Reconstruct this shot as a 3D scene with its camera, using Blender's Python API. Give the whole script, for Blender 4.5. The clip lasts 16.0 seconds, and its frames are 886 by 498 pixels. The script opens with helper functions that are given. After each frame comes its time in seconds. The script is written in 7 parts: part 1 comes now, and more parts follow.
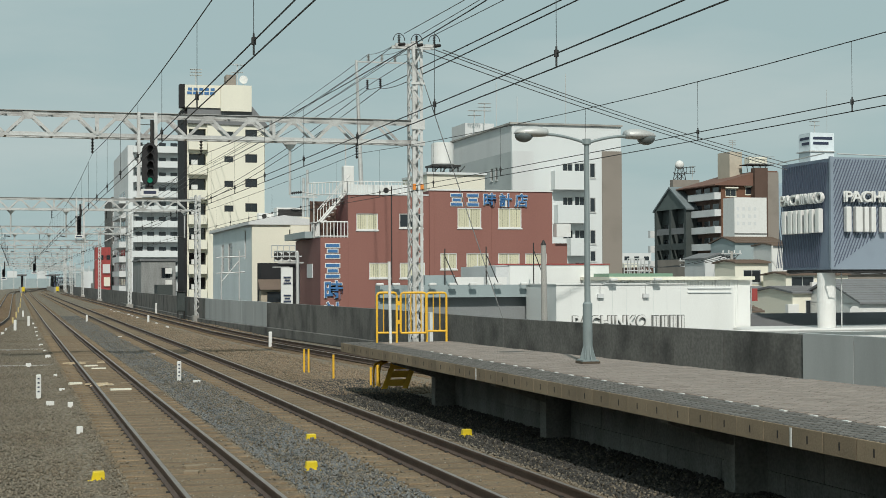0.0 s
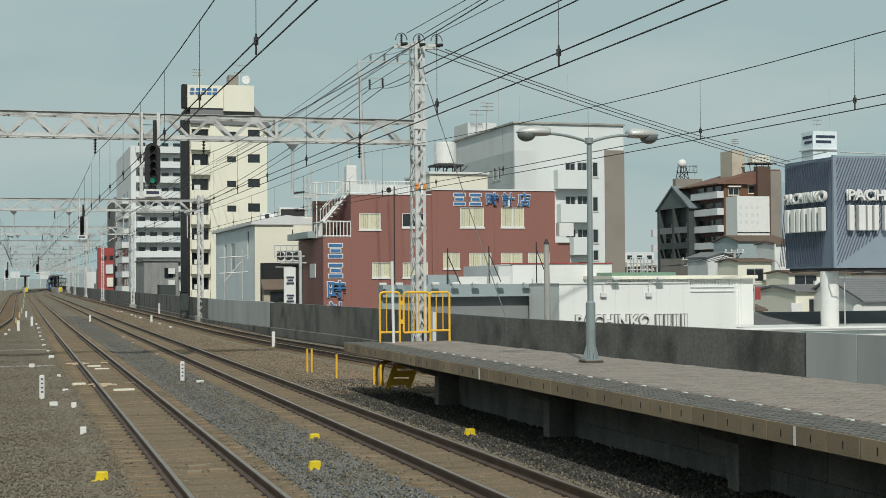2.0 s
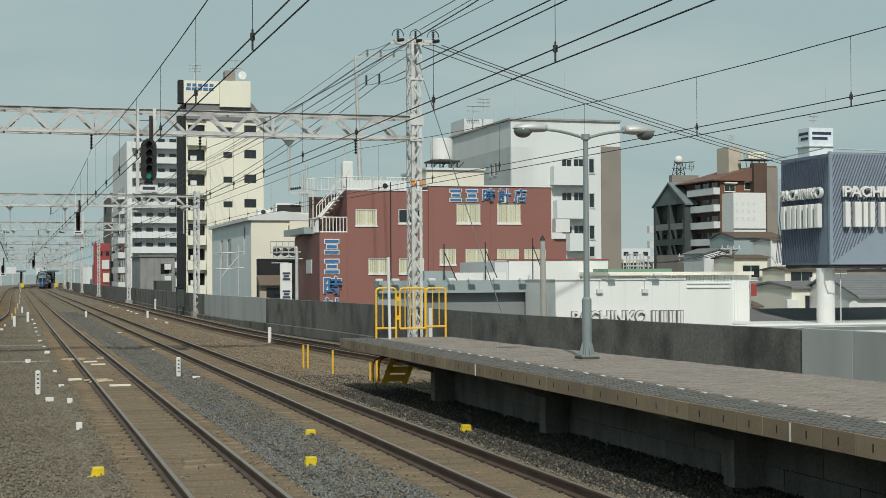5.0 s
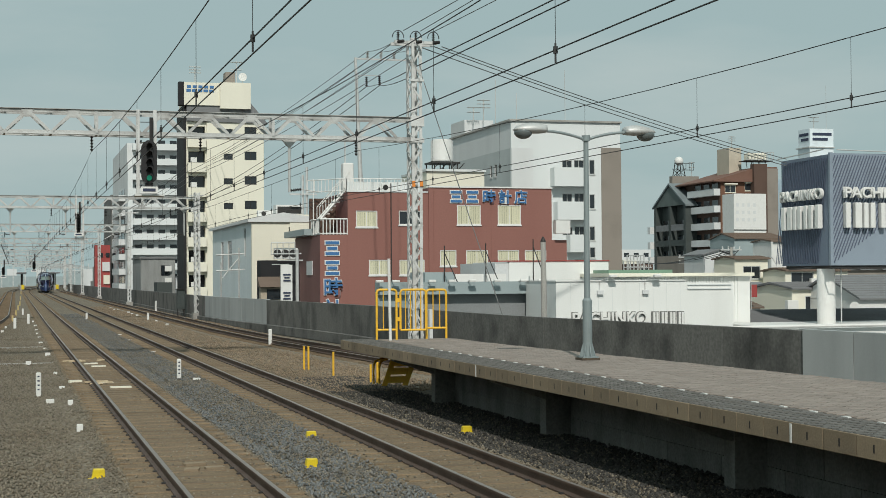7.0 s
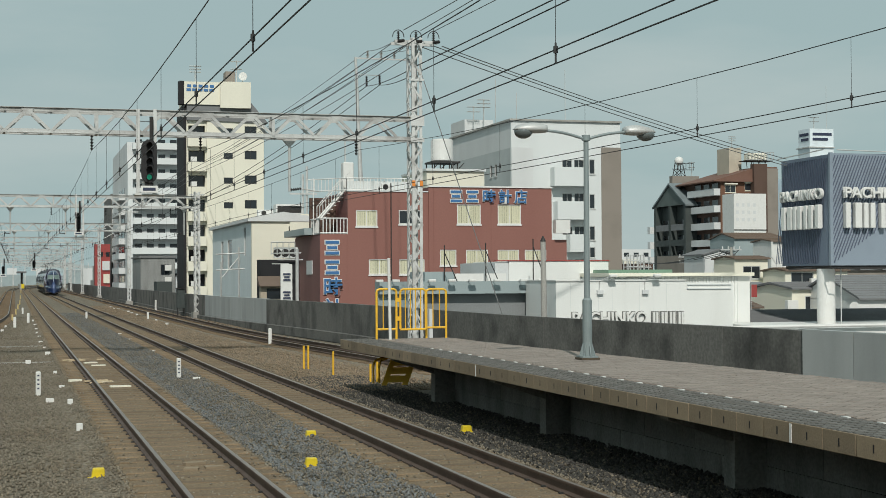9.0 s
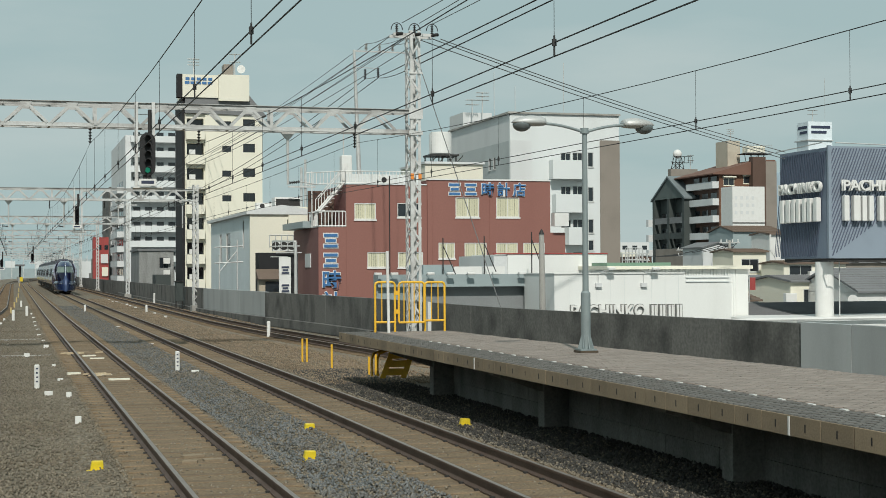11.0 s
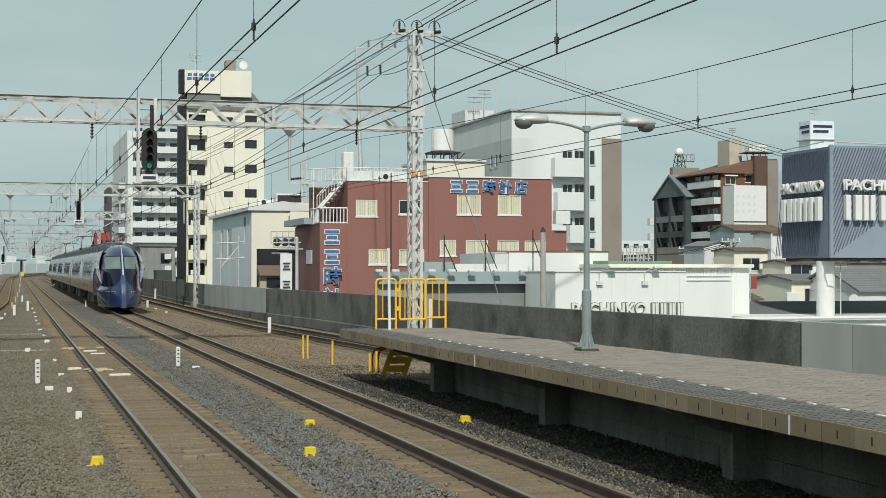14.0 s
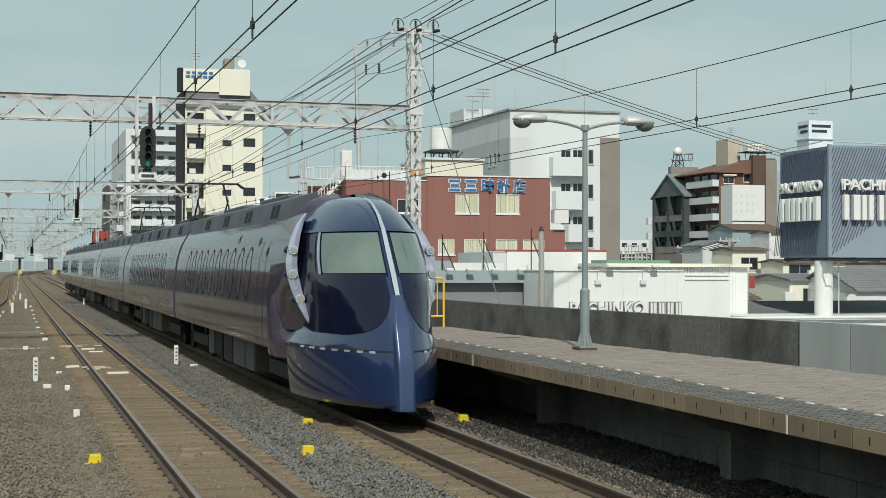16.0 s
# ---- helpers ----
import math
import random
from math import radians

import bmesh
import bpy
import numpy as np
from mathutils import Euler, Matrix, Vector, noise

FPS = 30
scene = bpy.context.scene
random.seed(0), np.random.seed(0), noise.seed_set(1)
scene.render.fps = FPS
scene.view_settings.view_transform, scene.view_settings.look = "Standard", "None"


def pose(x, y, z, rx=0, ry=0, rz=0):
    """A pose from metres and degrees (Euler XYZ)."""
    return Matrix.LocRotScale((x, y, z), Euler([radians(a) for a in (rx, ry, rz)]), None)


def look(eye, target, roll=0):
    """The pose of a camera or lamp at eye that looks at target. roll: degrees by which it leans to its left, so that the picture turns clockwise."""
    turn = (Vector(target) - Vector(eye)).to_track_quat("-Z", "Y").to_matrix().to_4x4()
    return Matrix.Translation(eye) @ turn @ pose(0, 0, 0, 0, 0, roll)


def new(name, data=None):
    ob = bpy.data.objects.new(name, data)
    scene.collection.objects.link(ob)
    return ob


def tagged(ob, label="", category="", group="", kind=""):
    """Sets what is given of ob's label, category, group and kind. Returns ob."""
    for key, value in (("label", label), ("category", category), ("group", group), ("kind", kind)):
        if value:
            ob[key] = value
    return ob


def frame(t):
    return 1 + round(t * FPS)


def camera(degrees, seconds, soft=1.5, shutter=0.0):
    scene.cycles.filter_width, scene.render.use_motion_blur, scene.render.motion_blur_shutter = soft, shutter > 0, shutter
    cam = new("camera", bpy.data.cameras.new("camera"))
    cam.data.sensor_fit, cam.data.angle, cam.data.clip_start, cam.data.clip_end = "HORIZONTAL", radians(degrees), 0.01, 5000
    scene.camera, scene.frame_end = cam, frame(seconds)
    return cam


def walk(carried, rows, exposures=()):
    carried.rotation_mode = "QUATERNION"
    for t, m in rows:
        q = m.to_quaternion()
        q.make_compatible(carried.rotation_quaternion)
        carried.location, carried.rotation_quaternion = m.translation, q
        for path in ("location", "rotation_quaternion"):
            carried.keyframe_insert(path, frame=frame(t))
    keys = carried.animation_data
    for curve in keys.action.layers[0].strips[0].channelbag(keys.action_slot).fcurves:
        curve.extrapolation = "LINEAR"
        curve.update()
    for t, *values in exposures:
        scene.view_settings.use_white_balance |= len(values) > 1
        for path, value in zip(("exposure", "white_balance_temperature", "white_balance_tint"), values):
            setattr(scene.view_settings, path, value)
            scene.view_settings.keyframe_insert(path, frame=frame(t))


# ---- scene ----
# ---------- camera: stands on the opposite platform, turned by hand ----------
cam = camera(33.08, 16.0, soft=0.75)
EYE = (0.0, 0.0, 2.5)


def aim(yaw, pitch, roll):
    return pose(*EYE, 90 + pitch, 0, -yaw) @ pose(0, 0, 0, 0, 0, roll)


walk(cam, [(t, aim(yaw, pitch, roll)) for t, yaw, pitch, roll in (
    (0.0, 16.149, 1.183, -0.225), (0.5, 16.169, 1.054, -0.222), (1.0, 16.177, 0.952, -0.184),
    (1.5, 16.128, 1.021, -0.203), (2.0, 16.040, 1.164, -0.372), (2.5, 16.032, 1.198, -0.364),
    (3.0, 16.066, 1.158, -0.334), (3.5, 16.112, 1.076, -0.243), (4.0, 16.152, 0.972, -0.208),
    (6.5, 16.197, 1.089, -0.423), (7.0, 16.164, 1.065, -0.370), (7.5, 16.181, 1.061, -0.478),
    (8.0, 16.182, 1.116, -0.492), (8.5, 16.176, 1.141, -0.493), (9.0, 16.166, 1.048, -0.300),
    (11.5, 16.229, 0.749, -0.309), (12.0, 16.204, 0.716, -0.149), (12.5, 16.177, 0.628, -0.177),
    (13.0, 16.156, 0.590, -0.197), (13.5, 16.161, 0.601, -0.006), (14.0, 16.172, 0.670, 0.012),
    (14.5, 16.155, 0.744, -0.037), (15.0, 16.158, 0.695, 0.075), (15.5, 16.172, 0.617, 0.084),
    (16.0, 16.237, 0.625, 0.138),
)], exposures=((0, -0.08), (3.0, -0.14), (9.2, -0.15), (12.0, 0.0), (16.0, 0.05)))

# ---------- world, sun, exposure ----------
SUN_ELEV, SUN_AZ = 41.0, 194.0     # degrees; azimuth clockwise from +y
world = bpy.data.worlds.new("sky")
scene.world = world
world.use_nodes = True
wn, wl = world.node_tree.nodes, world.node_tree.links
wn.clear()
sky = wn.new("ShaderNodeTexSky")
sky.sky_type, sky.sun_disc = "NISHITA", False
sky.sun_elevation, sky.sun_rotation = radians(SUN_ELEV), radians(SUN_AZ)
sky.air_density, sky.dust_density, sky.ozone_density = 1.0, 3.0, 1.0
coord = wn.new("ShaderNodeTexCoord")
cloud_map = wn.new("ShaderNodeMapping")
cloud_map.inputs["Scale"].default_value = (1.6, 1.6, 7.0)
cloud = wn.new("ShaderNodeTexNoise")
cloud.inputs["Scale"].default_value, cloud.inputs["Detail"].default_value = 2.2, 6.0
cloud_ramp = wn.new("ShaderNodeMapRange")
cloud_ramp.inputs["From Min"].default_value, cloud_ramp.inputs["From Max"].default_value = 0.46, 0.74
cloud_ramp.inputs["To Min"].default_value, cloud_ramp.inputs["To Max"].default_value = 0.0, 0.5
veil = wn.new("ShaderNodeMixRGB")
veil.inputs[0].default_value = 0.94
puff = wn.new("ShaderNodeMixRGB")
puff.inputs[2].default_value = (6.0, 6.6, 6.4, 1)
veil.inputs[2].default_value = (3.95, 5.25, 5.3, 1)
bg = wn.new("ShaderNodeBackground")
bg.inputs["Strength"].default_value = 0.10
wo = wn.new("ShaderNodeOutputWorld")
wl.new(coord.outputs["Generated"], cloud_map.inputs["Vector"])
wl.new(cloud_map.outputs[0], cloud.inputs["Vector"])
wl.new(cloud.outputs["Fac"], cloud_ramp.inputs["Value"])
wl.new(cloud_ramp.outputs[0], puff.inputs[0])
wl.new(sky.outputs[0], veil.inputs[1])
wl.new(veil.outputs[0], puff.inputs[1])
wl.new(puff.outputs[0], bg.inputs["Color"])
wl.new(bg.outputs[0], wo.inputs[0])

sun = new("sun", bpy.data.lights.new("sun", "SUN"))
sun.data.energy, sun.data.angle, sun.data.color = 3.2, radians(1.0), (0.985, 0.95, 0.87)
az, el = radians(SUN_AZ), radians(SUN_ELEV)
sun.matrix_world = look((0, 0, 60), (-math.sin(az) * math.cos(el), -math.cos(az) * math.cos(el), 60 - math.sin(el)))


# ---------- materials ----------
def material(name, color, rough=0.7, metal=0.0, var=0.15, scale=3.0, bump=0.1, fine=60.0, dirt=None, dirt_amount=0.35,
             streak=1.0, rand=0.0, coat=0.0, spec=0.5):
    """Procedural paint, stone or metal: broad stains, fine grain, relief, and a dirt colour."""
    m = bpy.data.materials.new(name)
    m.use_nodes = True
    n, l = m.node_tree.nodes, m.node_tree.links
    b = n["Principled BSDF"]
    b.inputs["Metallic"].default_value = metal
    b.inputs["Specular IOR Level"].default_value = spec
    b.inputs["Coat Weight"].default_value = coat
    b.inputs["Coat Roughness"].default_value = 0.04
    tc = n.new("ShaderNodeTexCoord")
    mp = n.new("ShaderNodeMapping")
    mp.inputs["Scale"].default_value = (1, 1, streak)
    l.new(tc.outputs["Object"], mp.inputs[0])
    a = n.new("ShaderNodeTexNoise")
    a.inputs["Scale"].default_value, a.inputs["Detail"].default_value = scale, 5
    f = n.new("ShaderNodeTexNoise")
    f.inputs["Scale"].default_value, f.inputs["Detail"].default_value = fine, 3
    l.new(mp.outputs[0], a.inputs["Vector"])
    l.new(tc.outputs["Object"], f.inputs["Vector"])
    mix = n.new("ShaderNodeMixRGB")
    d = dirt or tuple(c * 0.45 for c in color)
    mix.inputs[1].default_value, mix.inputs[2].default_value = (*color, 1), (*d, 1)
    mr = n.new("ShaderNodeMapRange")
    mr.inputs["From Min"].default_value, mr.inputs["From Max"].default_value = 0.45, 0.8
    mr.inputs["To Max"].default_value = dirt_amount
    l.new(a.outputs["Fac"], mr.inputs["Value"])
    l.new(mr.outputs[0], mix.inputs[0])
    hsv = n.new("ShaderNodeHueSaturation")
    vr = n.new("ShaderNodeMapRange")
    vr.inputs["To Min"].default_value, vr.inputs["To Max"].default_value = 1 - var * 1.6, 1 + var * 1.6
    vr.inputs["From Min"].default_value, vr.inputs["From Max"].default_value = 0.2, 0.8
    l.new(f.outputs["Fac"], vr.inputs["Value"])
    val = vr.outputs[0]
    if rand:
        oi, ge = n.new("ShaderNodeObjectInfo"), n.new("ShaderNodeNewGeometry")
        ad, fr, rr, mu = (n.new("ShaderNodeMath") for _ in range(4))
        ad.operation, fr.operation, mu.operation, rr.operation = "ADD", "FRACT", "MULTIPLY", "MULTIPLY_ADD"
        l.new(oi.outputs["Random"], ad.inputs[0])
        l.new(ge.outputs["Random Per Island"], ad.inputs[1])
        l.new(ad.outputs[0], fr.inputs[0])
        l.new(fr.outputs[0], rr.inputs[0])
        rr.inputs[1].default_value, rr.inputs[2].default_value = 2 * rand, 1 - rand
        l.new(rr.outputs[0], mu.inputs[0])
        l.new(val, mu.inputs[1])
        val = mu.outputs[0]
    l.new(val, hsv.inputs["Value"])
    l.new(mix.outputs[0], hsv.inputs["Color"])
    l.new(hsv.outputs[0], b.inputs["Base Color"])
    ro = n.new("ShaderNodeMapRange")
    ro.inputs["To Min"].default_value, ro.inputs["To Max"].default_value = max(0.02, rough - 0.1), min(1, rough + 0.1)
    l.new(a.outputs["Fac"], ro.inputs["Value"])
    l.new(ro.outputs[0], b.inputs["Roughness"])
    if bump:
        bp = n.new("ShaderNodeBump")
        bp.inputs["Strength"].default_value, bp.inputs["Distance"].default_value = bump, 0.02
        l.new(f.outputs["Fac"], bp.inputs["Height"])
        l.new(bp.outputs[0], b.inputs["Normal"])
    return m


def glass_dark(name, color=(0.02, 0.025, 0.03), rough=0.06):
    m = material(name, color, rough, var=0.05, bump=0.0, dirt_amount=0.1, spec=0.7)
    return m


def glow(name, color, strength):
    m = bpy.data.materials.new(name)
    m.use_nodes = True
    b = m.node_tree.nodes["Principled BSDF"]
    b.inputs["Base Color"].default_value = (*color, 1)
    b.inputs["Emission Color"].default_value = (*color, 1)
    b.inputs["Emission Strength"].default_value = strength
    return m


BALLAST = material("ballast", (0.165, 0.138, 0.10), 0.95, var=0.5, scale=1.4, fine=11, bump=1.0, dirt=(0.115, 0.088, 0.058), dirt_amount=0.7)
STONE = material("ballast_stone", (0.19, 0.165, 0.125), 0.9, var=0.2, scale=0.35, fine=40, bump=0.3, dirt=(0.13, 0.10, 0.065), dirt_amount=0.8, rand=0.35)
RUSTSTONE = material("rusty_stone", (0.245, 0.185, 0.125), 0.9, var=0.2, scale=0.35, fine=40, bump=0.3, dirt=(0.165, 0.115, 0.072), dirt_amount=0.8, rand=0.35)
# near-black stones: the platform's shadow is put into their colour
SHADESTONE = material("shade_dark_stone", (0.058, 0.055, 0.049), 0.95, var=0.2, scale=0.6, fine=40, bump=0.3, dirt=(0.03, 0.028, 0.025), dirt_amount=0.7, rand=0.5)
BLUESTONE = material("fresh_stone", (0.15, 0.158, 0.158), 0.9, var=0.15, scale=0.5, fine=40, bump=0.3, dirt=(0.135, 0.112, 0.082), dirt_amount=0.9, rand=0.35)
RAIL = material("rail_steel", (0.11, 0.075, 0.058), 0.6, 0.3, 0.2, 2.0, 0.2, 80, dirt=(0.06, 0.035, 0.025), dirt_amount=0.6)
RAILTOP = material("rail_head", (0.30, 0.25, 0.215), 0.4, 0.6, 0.06, 2.0, 0.02, 80, dirt=(0.25, 0.2, 0.17))
TRACKBED = material("rusty_fine_ballast", (0.185, 0.135, 0.08), 0.95, var=0.35, scale=0.7, fine=26, bump=0.8, dirt=(0.12, 0.085, 0.055), dirt_amount=0.7)
SLEEPER = material("sleeper", (0.18, 0.13, 0.08), 0.9, 0, 0.25, 2.0, 0.5, 40, dirt=(0.11, 0.075, 0.05), dirt_amount=0.7, rand=0.2)
CONCRETE = material("concrete", (0.37, 0.36, 0.335), 0.9, 0, 0.12, 0.8, 0.3, 30, dirt=(0.14, 0.135, 0.125), dirt_amount=0.7, streak=0.35)
DARKWALL = material("stained_concrete", (0.14, 0.139, 0.13), 0.95, 0, 0.2, 0.9, 0.15, 13, dirt=(0.025, 0.026, 0.026), dirt_amount=1.0, streak=0.75, rand=0.05)
GREYWALL = material("new_concrete", (0.38, 0.40, 0.40), 0.9, 0, 0.03, 1.0, 0.06, 30, dirt=(0.2, 0.21, 0.21), dirt_amount=0.5, streak=0.2, rand=0.08)
COPING = material("platform_edge", (0.25, 0.195, 0.13), 0.9, 0, 0.08, 1.6, 0.2, 40, dirt=(0.15, 0.12, 0.085), dirt_amount=0.75, rand=0.15)
PAVER = material("platform_paver", (0.27, 0.23, 0.20), 0.9, 0, 0.15, 0.8, 0.3, 60, dirt=(0.2, 0.17, 0.15), dirt_amount=0.5, rand=0.14)
JOINT = material("paver_joint", (0.13, 0.12, 0.11), 0.95, 0, 0.2, 3, 0.3, 40)
CHECK = material("antislip_tile", (0.13, 0.125, 0.115), 0.9, 0, 0.2, 1.0, 0.3, 60, dirt=(0.09, 0.085, 0.08), dirt_amount=0.5, rand=0.2)
WHITE = material("white_paint", (0.70, 0.70, 0.68), 0.6, 0, 0.05, 2, 0.1, 50, dirt=(0.5, 0.48, 0.44), dirt_amount=0.3)
OFFWHITE = material("cream_render", (0.76, 0.735, 0.62), 0.85, 0, 0.04, 0.25, 0.15, 12, dirt=(0.55, 0.53, 0.46), dirt_amount=0.35, streak=0.2)
PALE = material("pale_render", (0.66, 0.69, 0.69), 0.85, 0, 0.05, 0.25, 0.15, 12, dirt=(0.45, 0.46, 0.45), dirt_amount=0.4, streak=0.2)
TAUPE = material("taupe_panel", (0.25, 0.22, 0.19), 0.85, 0, 0.05, 0.4, 0.1, 10)
LIGHTGREY = material("light_grey_render", (0.62, 0.635, 0.635), 0.85, 0, 0.05, 0.3, 0.15, 12, dirt=(0.38, 0.39, 0.39), streak=0.2)
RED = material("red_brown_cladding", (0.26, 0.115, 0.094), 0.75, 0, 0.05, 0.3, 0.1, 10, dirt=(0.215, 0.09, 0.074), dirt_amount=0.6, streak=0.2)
# darker copy of the front's red: shade painted on side and rear walls
REDDARK = material("shaded_red_cladding", (0.19, 0.08, 0.074), 0.7, 0, 0.05, 0.3, 0.1, 10)
SIGNRED = material("signal_red_wall", (0.33, 0.055, 0.05), 0.7, 0, 0.05, 0.3, 0.1, 10)
BROWN = material("brown_brick_tile", (0.155, 0.075, 0.045), 0.85, 0, 0.12, 0.4, 0.2, 8, dirt=(0.13, 0.065, 0.045), dirt_amount=0.5)
DARKBROWN = material("dark_brown_tile", (0.10, 0.06, 0.045), 0.85, 0, 0.1, 0.4, 0.2, 8)
DARKGREEN = material("dark_green_wall", (0.05, 0.062, 0.06), 0.75, 0, 0.1, 0.4, 0.2, 8)
ROOFGREY = material("grey_roof", (0.18, 0.185, 0.19), 0.8, 0, 0.12, 0.6, 0.2, 20, dirt=(0.09, 0.09, 0.095))
ROOFBROWN = material("brown_roof", (0.15, 0.11, 0.085), 0.85, 0, 0.12, 0.6, 0.2, 20)
ROOFRED = material("red_brown_roof", (0.17, 0.09, 0.065), 0.8, 0, 0.1, 0.6, 0.2, 20)
BLACK = material("black_panel", (0.012, 0.012, 0.014), 0.8, 0, 0.1, 1.0, 0.1, 20)
BLUEGREY = material("blue_grey_sheet", (0.30, 0.36, 0.37), 0.6, 0.0, 0.05, 0.5, 0.1, 20, dirt=(0.2, 0.24, 0.25))
STEEL = material("galvanised_steel", (0.55, 0.56, 0.55), 0.55, 0.35, 0.08, 2.0, 0.1, 40, dirt=(0.3, 0.28, 0.26), dirt_amount=0.5)
BEAMGREY = material("weathered_beam_steel", (0.50, 0.51, 0.50), 0.6, 0.1, 0.1, 1.2, 0.1, 30, dirt=(0.14, 0.12, 0.11), dirt_amount=0.8)
GANTRY = material("grey_painted_steel", (0.60, 0.61, 0.60), 0.6, 0.1, 0.08, 1.5, 0.1, 40, dirt=(0.22, 0.2, 0.18), dirt_amount=0.6)
POLE = material("grey_green_pole", (0.235, 0.28, 0.285), 0.5, 0.1, 0.06, 3.0, 0.05, 60, dirt=(0.13, 0.15, 0.15))
WIRE = material("copper_wire_dark", (0.045, 0.045, 0.045), 0.6, 0.4, 0.05, 2, 0, 40)
FEEDER = material("grey_feeder_wire", (0.16, 0.165, 0.165), 0.6, 0.4, 0.05, 2, 0, 40)
IRON = material("dark_iron", (0.035, 0.033, 0.032), 0.65, 0.3, 0.1, 3, 0.1, 40)
RUBBERBLACK = material("matt_black", (0.02, 0.02, 0.022), 0.8, 0, 0.1, 3, 0.1, 40)
# white render with the blue of a shaded face mixed into its colour
SHADEBLUE = material("shade_blue_render", (0.70, 0.76, 0.77), 0.8, 0, 0.06, 0.4, 0.1, 14, dirt=(0.5, 0.56, 0.56), dirt_amount=0.4, streak=0.2)
YELLOW = material("yellow_paint", (0.80, 0.46, 0.035), 0.5, 0, 0.06, 4, 0.05, 60, dirt=(0.45, 0.25, 0.04), dirt_amount=0.4)
LEMON = material("yellow_plastic", (0.672, 0.508, 0.016), 0.5, 0, 0.06, 6, 0.05, 60, dirt=(0.4, 0.3, 0.04), dirt_amount=0.4)
ORANGE = material("orange_band", (0.75, 0.25, 0.04), 0.6, 0, 0.06, 4, 0.05, 60)
BLUE = material("blue_lettering", (0.05, 0.16, 0.36), 0.5, 0, 0.04, 4, 0, 60)
INK = material("dark_lettering", (0.03, 0.04, 0.08), 0.6, 0, 0.04, 4, 0, 60)
GLASS = glass_dark("window_glass")
CURTAIN = material("cream_curtain", (0.62, 0.60, 0.44), 0.9, 0, 0.1, 1.0, 0.2, 20, streak=0.05)
CABIN = material("cab_screen", (0.12, 0.165, 0.145), 0.12, 0, 0.03, 0.8, 0.0, 6, coat=0.6, dirt=(0.2, 0.25, 0.22), dirt_amount=0.9)
TRAIN = material("train_blue_lacquer", (0.014, 0.030, 0.092), 0.24, 0.2, 0.03, 0.6, 0.0, 30, coat=1.0, dirt=(0.015, 0.025, 0.09), dirt_amount=0.3)
TRAINSIDE = material("train_side_lacquer", (0.058, 0.050, 0.074), 0.07, 0.0, 0.03, 0.6, 0.0, 30, coat=0.0, spec=0.36, dirt=(0.095, 0.07, 0.08), dirt_amount=0.5)
TRAINROOF = material("train_roof", (0.07, 0.08, 0.10), 0.5, 0.2, 0.08, 1.0, 0.05, 30)
HOOD = material("pale_blue_trim", (0.40, 0.43, 0.54), 0.25, 0.3, 0.03, 2, 0, 30, coat=0.6)
CHROME = material("silver_trim", (0.75, 0.77, 0.80), 0.25, 0.7, 0.03, 2, 0, 30)
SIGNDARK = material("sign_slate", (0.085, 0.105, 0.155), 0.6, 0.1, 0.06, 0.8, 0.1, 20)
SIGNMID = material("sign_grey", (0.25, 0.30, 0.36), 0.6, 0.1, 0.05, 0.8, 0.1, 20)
GREENLAMP = glow("green_signal_lamp", (0.02, 0.30, 0.18), 0.5)
HEADLAMP = material("headlamp_glass", (0.34, 0.35, 0.36), 0.15, 0.2, 0.03, 2, 0, 30)


# ---------- mesh helpers ----------
def mesh_of(bm, name, mat, smooth=False):
    bmesh.ops.recalc_face_normals(bm, faces=bm.faces)
    me = bpy.data.meshes.new(name)
    bm.to_mesh(me)
    bm.free()
    for m in (mat if isinstance(mat, (list, tuple)) else [mat]):
        me.materials.append(m)
    if smooth:
        me.shade_smooth()
    return me


def thing(name, at, label, category, group="", kind=""):
    e = new(name)
    e.empty_display_size = 0.2
    e.location = at
    return tagged(e, label, category, group, kind)


def hang(ob, parent):
    """Parent ob, which was built in world space, keeping its place. Reads the basis poses, so that it needs no update."""
    ob.parent = parent
    m = parent.matrix_basis.copy()
    if parent.parent:
        m = parent.parent.matrix_basis @ parent.matrix_parent_inverse @ m
    ob.matrix_parent_inverse = m.inverted()
    return ob


def part(name, bm, mat, parent, label="", smooth=False, bevel=0.0):
    ob = new(name, mesh_of(bm, name, mat, smooth))
    if bevel:
        md = ob.modifiers.new("bevel", "BEVEL")
        md.width, md.segments, md.limit_method = bevel, 2, "ANGLE"
    hang(ob, parent)
    if label:
        ob["label"] = label
    return ob


def whole(name, bm, mat, label, category, group="", kind="", smooth=False, bevel=0.0):
    ob = new(name, mesh_of(bm, name, mat, smooth))
    if bevel:
        md = ob.modifiers.new("bevel", "BEVEL")
        md.width, md.segments, md.limit_method = bevel, 2, "ANGLE"
    return tagged(ob, label, category, group, kind)


def B(*boxes):
    """A bmesh of boxes (x0, x1, y0, y1, z0, z1)."""
    bm = bmesh.new()
    for b in boxes:
        box(bm, *b)
    return bm


def box(bm, x0, x1, y0, y1, z0, z1, mi=0):
    v = [bm.verts.new((x, y, z)) for z in (z0, z1) for y in (y0, y1) for x in (x0, x1)]
    for f in ((0, 2, 3, 1), (4, 5, 7, 6), (0, 1, 5, 4), (2, 6, 7, 3), (0, 4, 6, 2), (1, 3, 7, 5)):
        bm.faces.new([v[i] for i in f]).material_index = mi
    return v


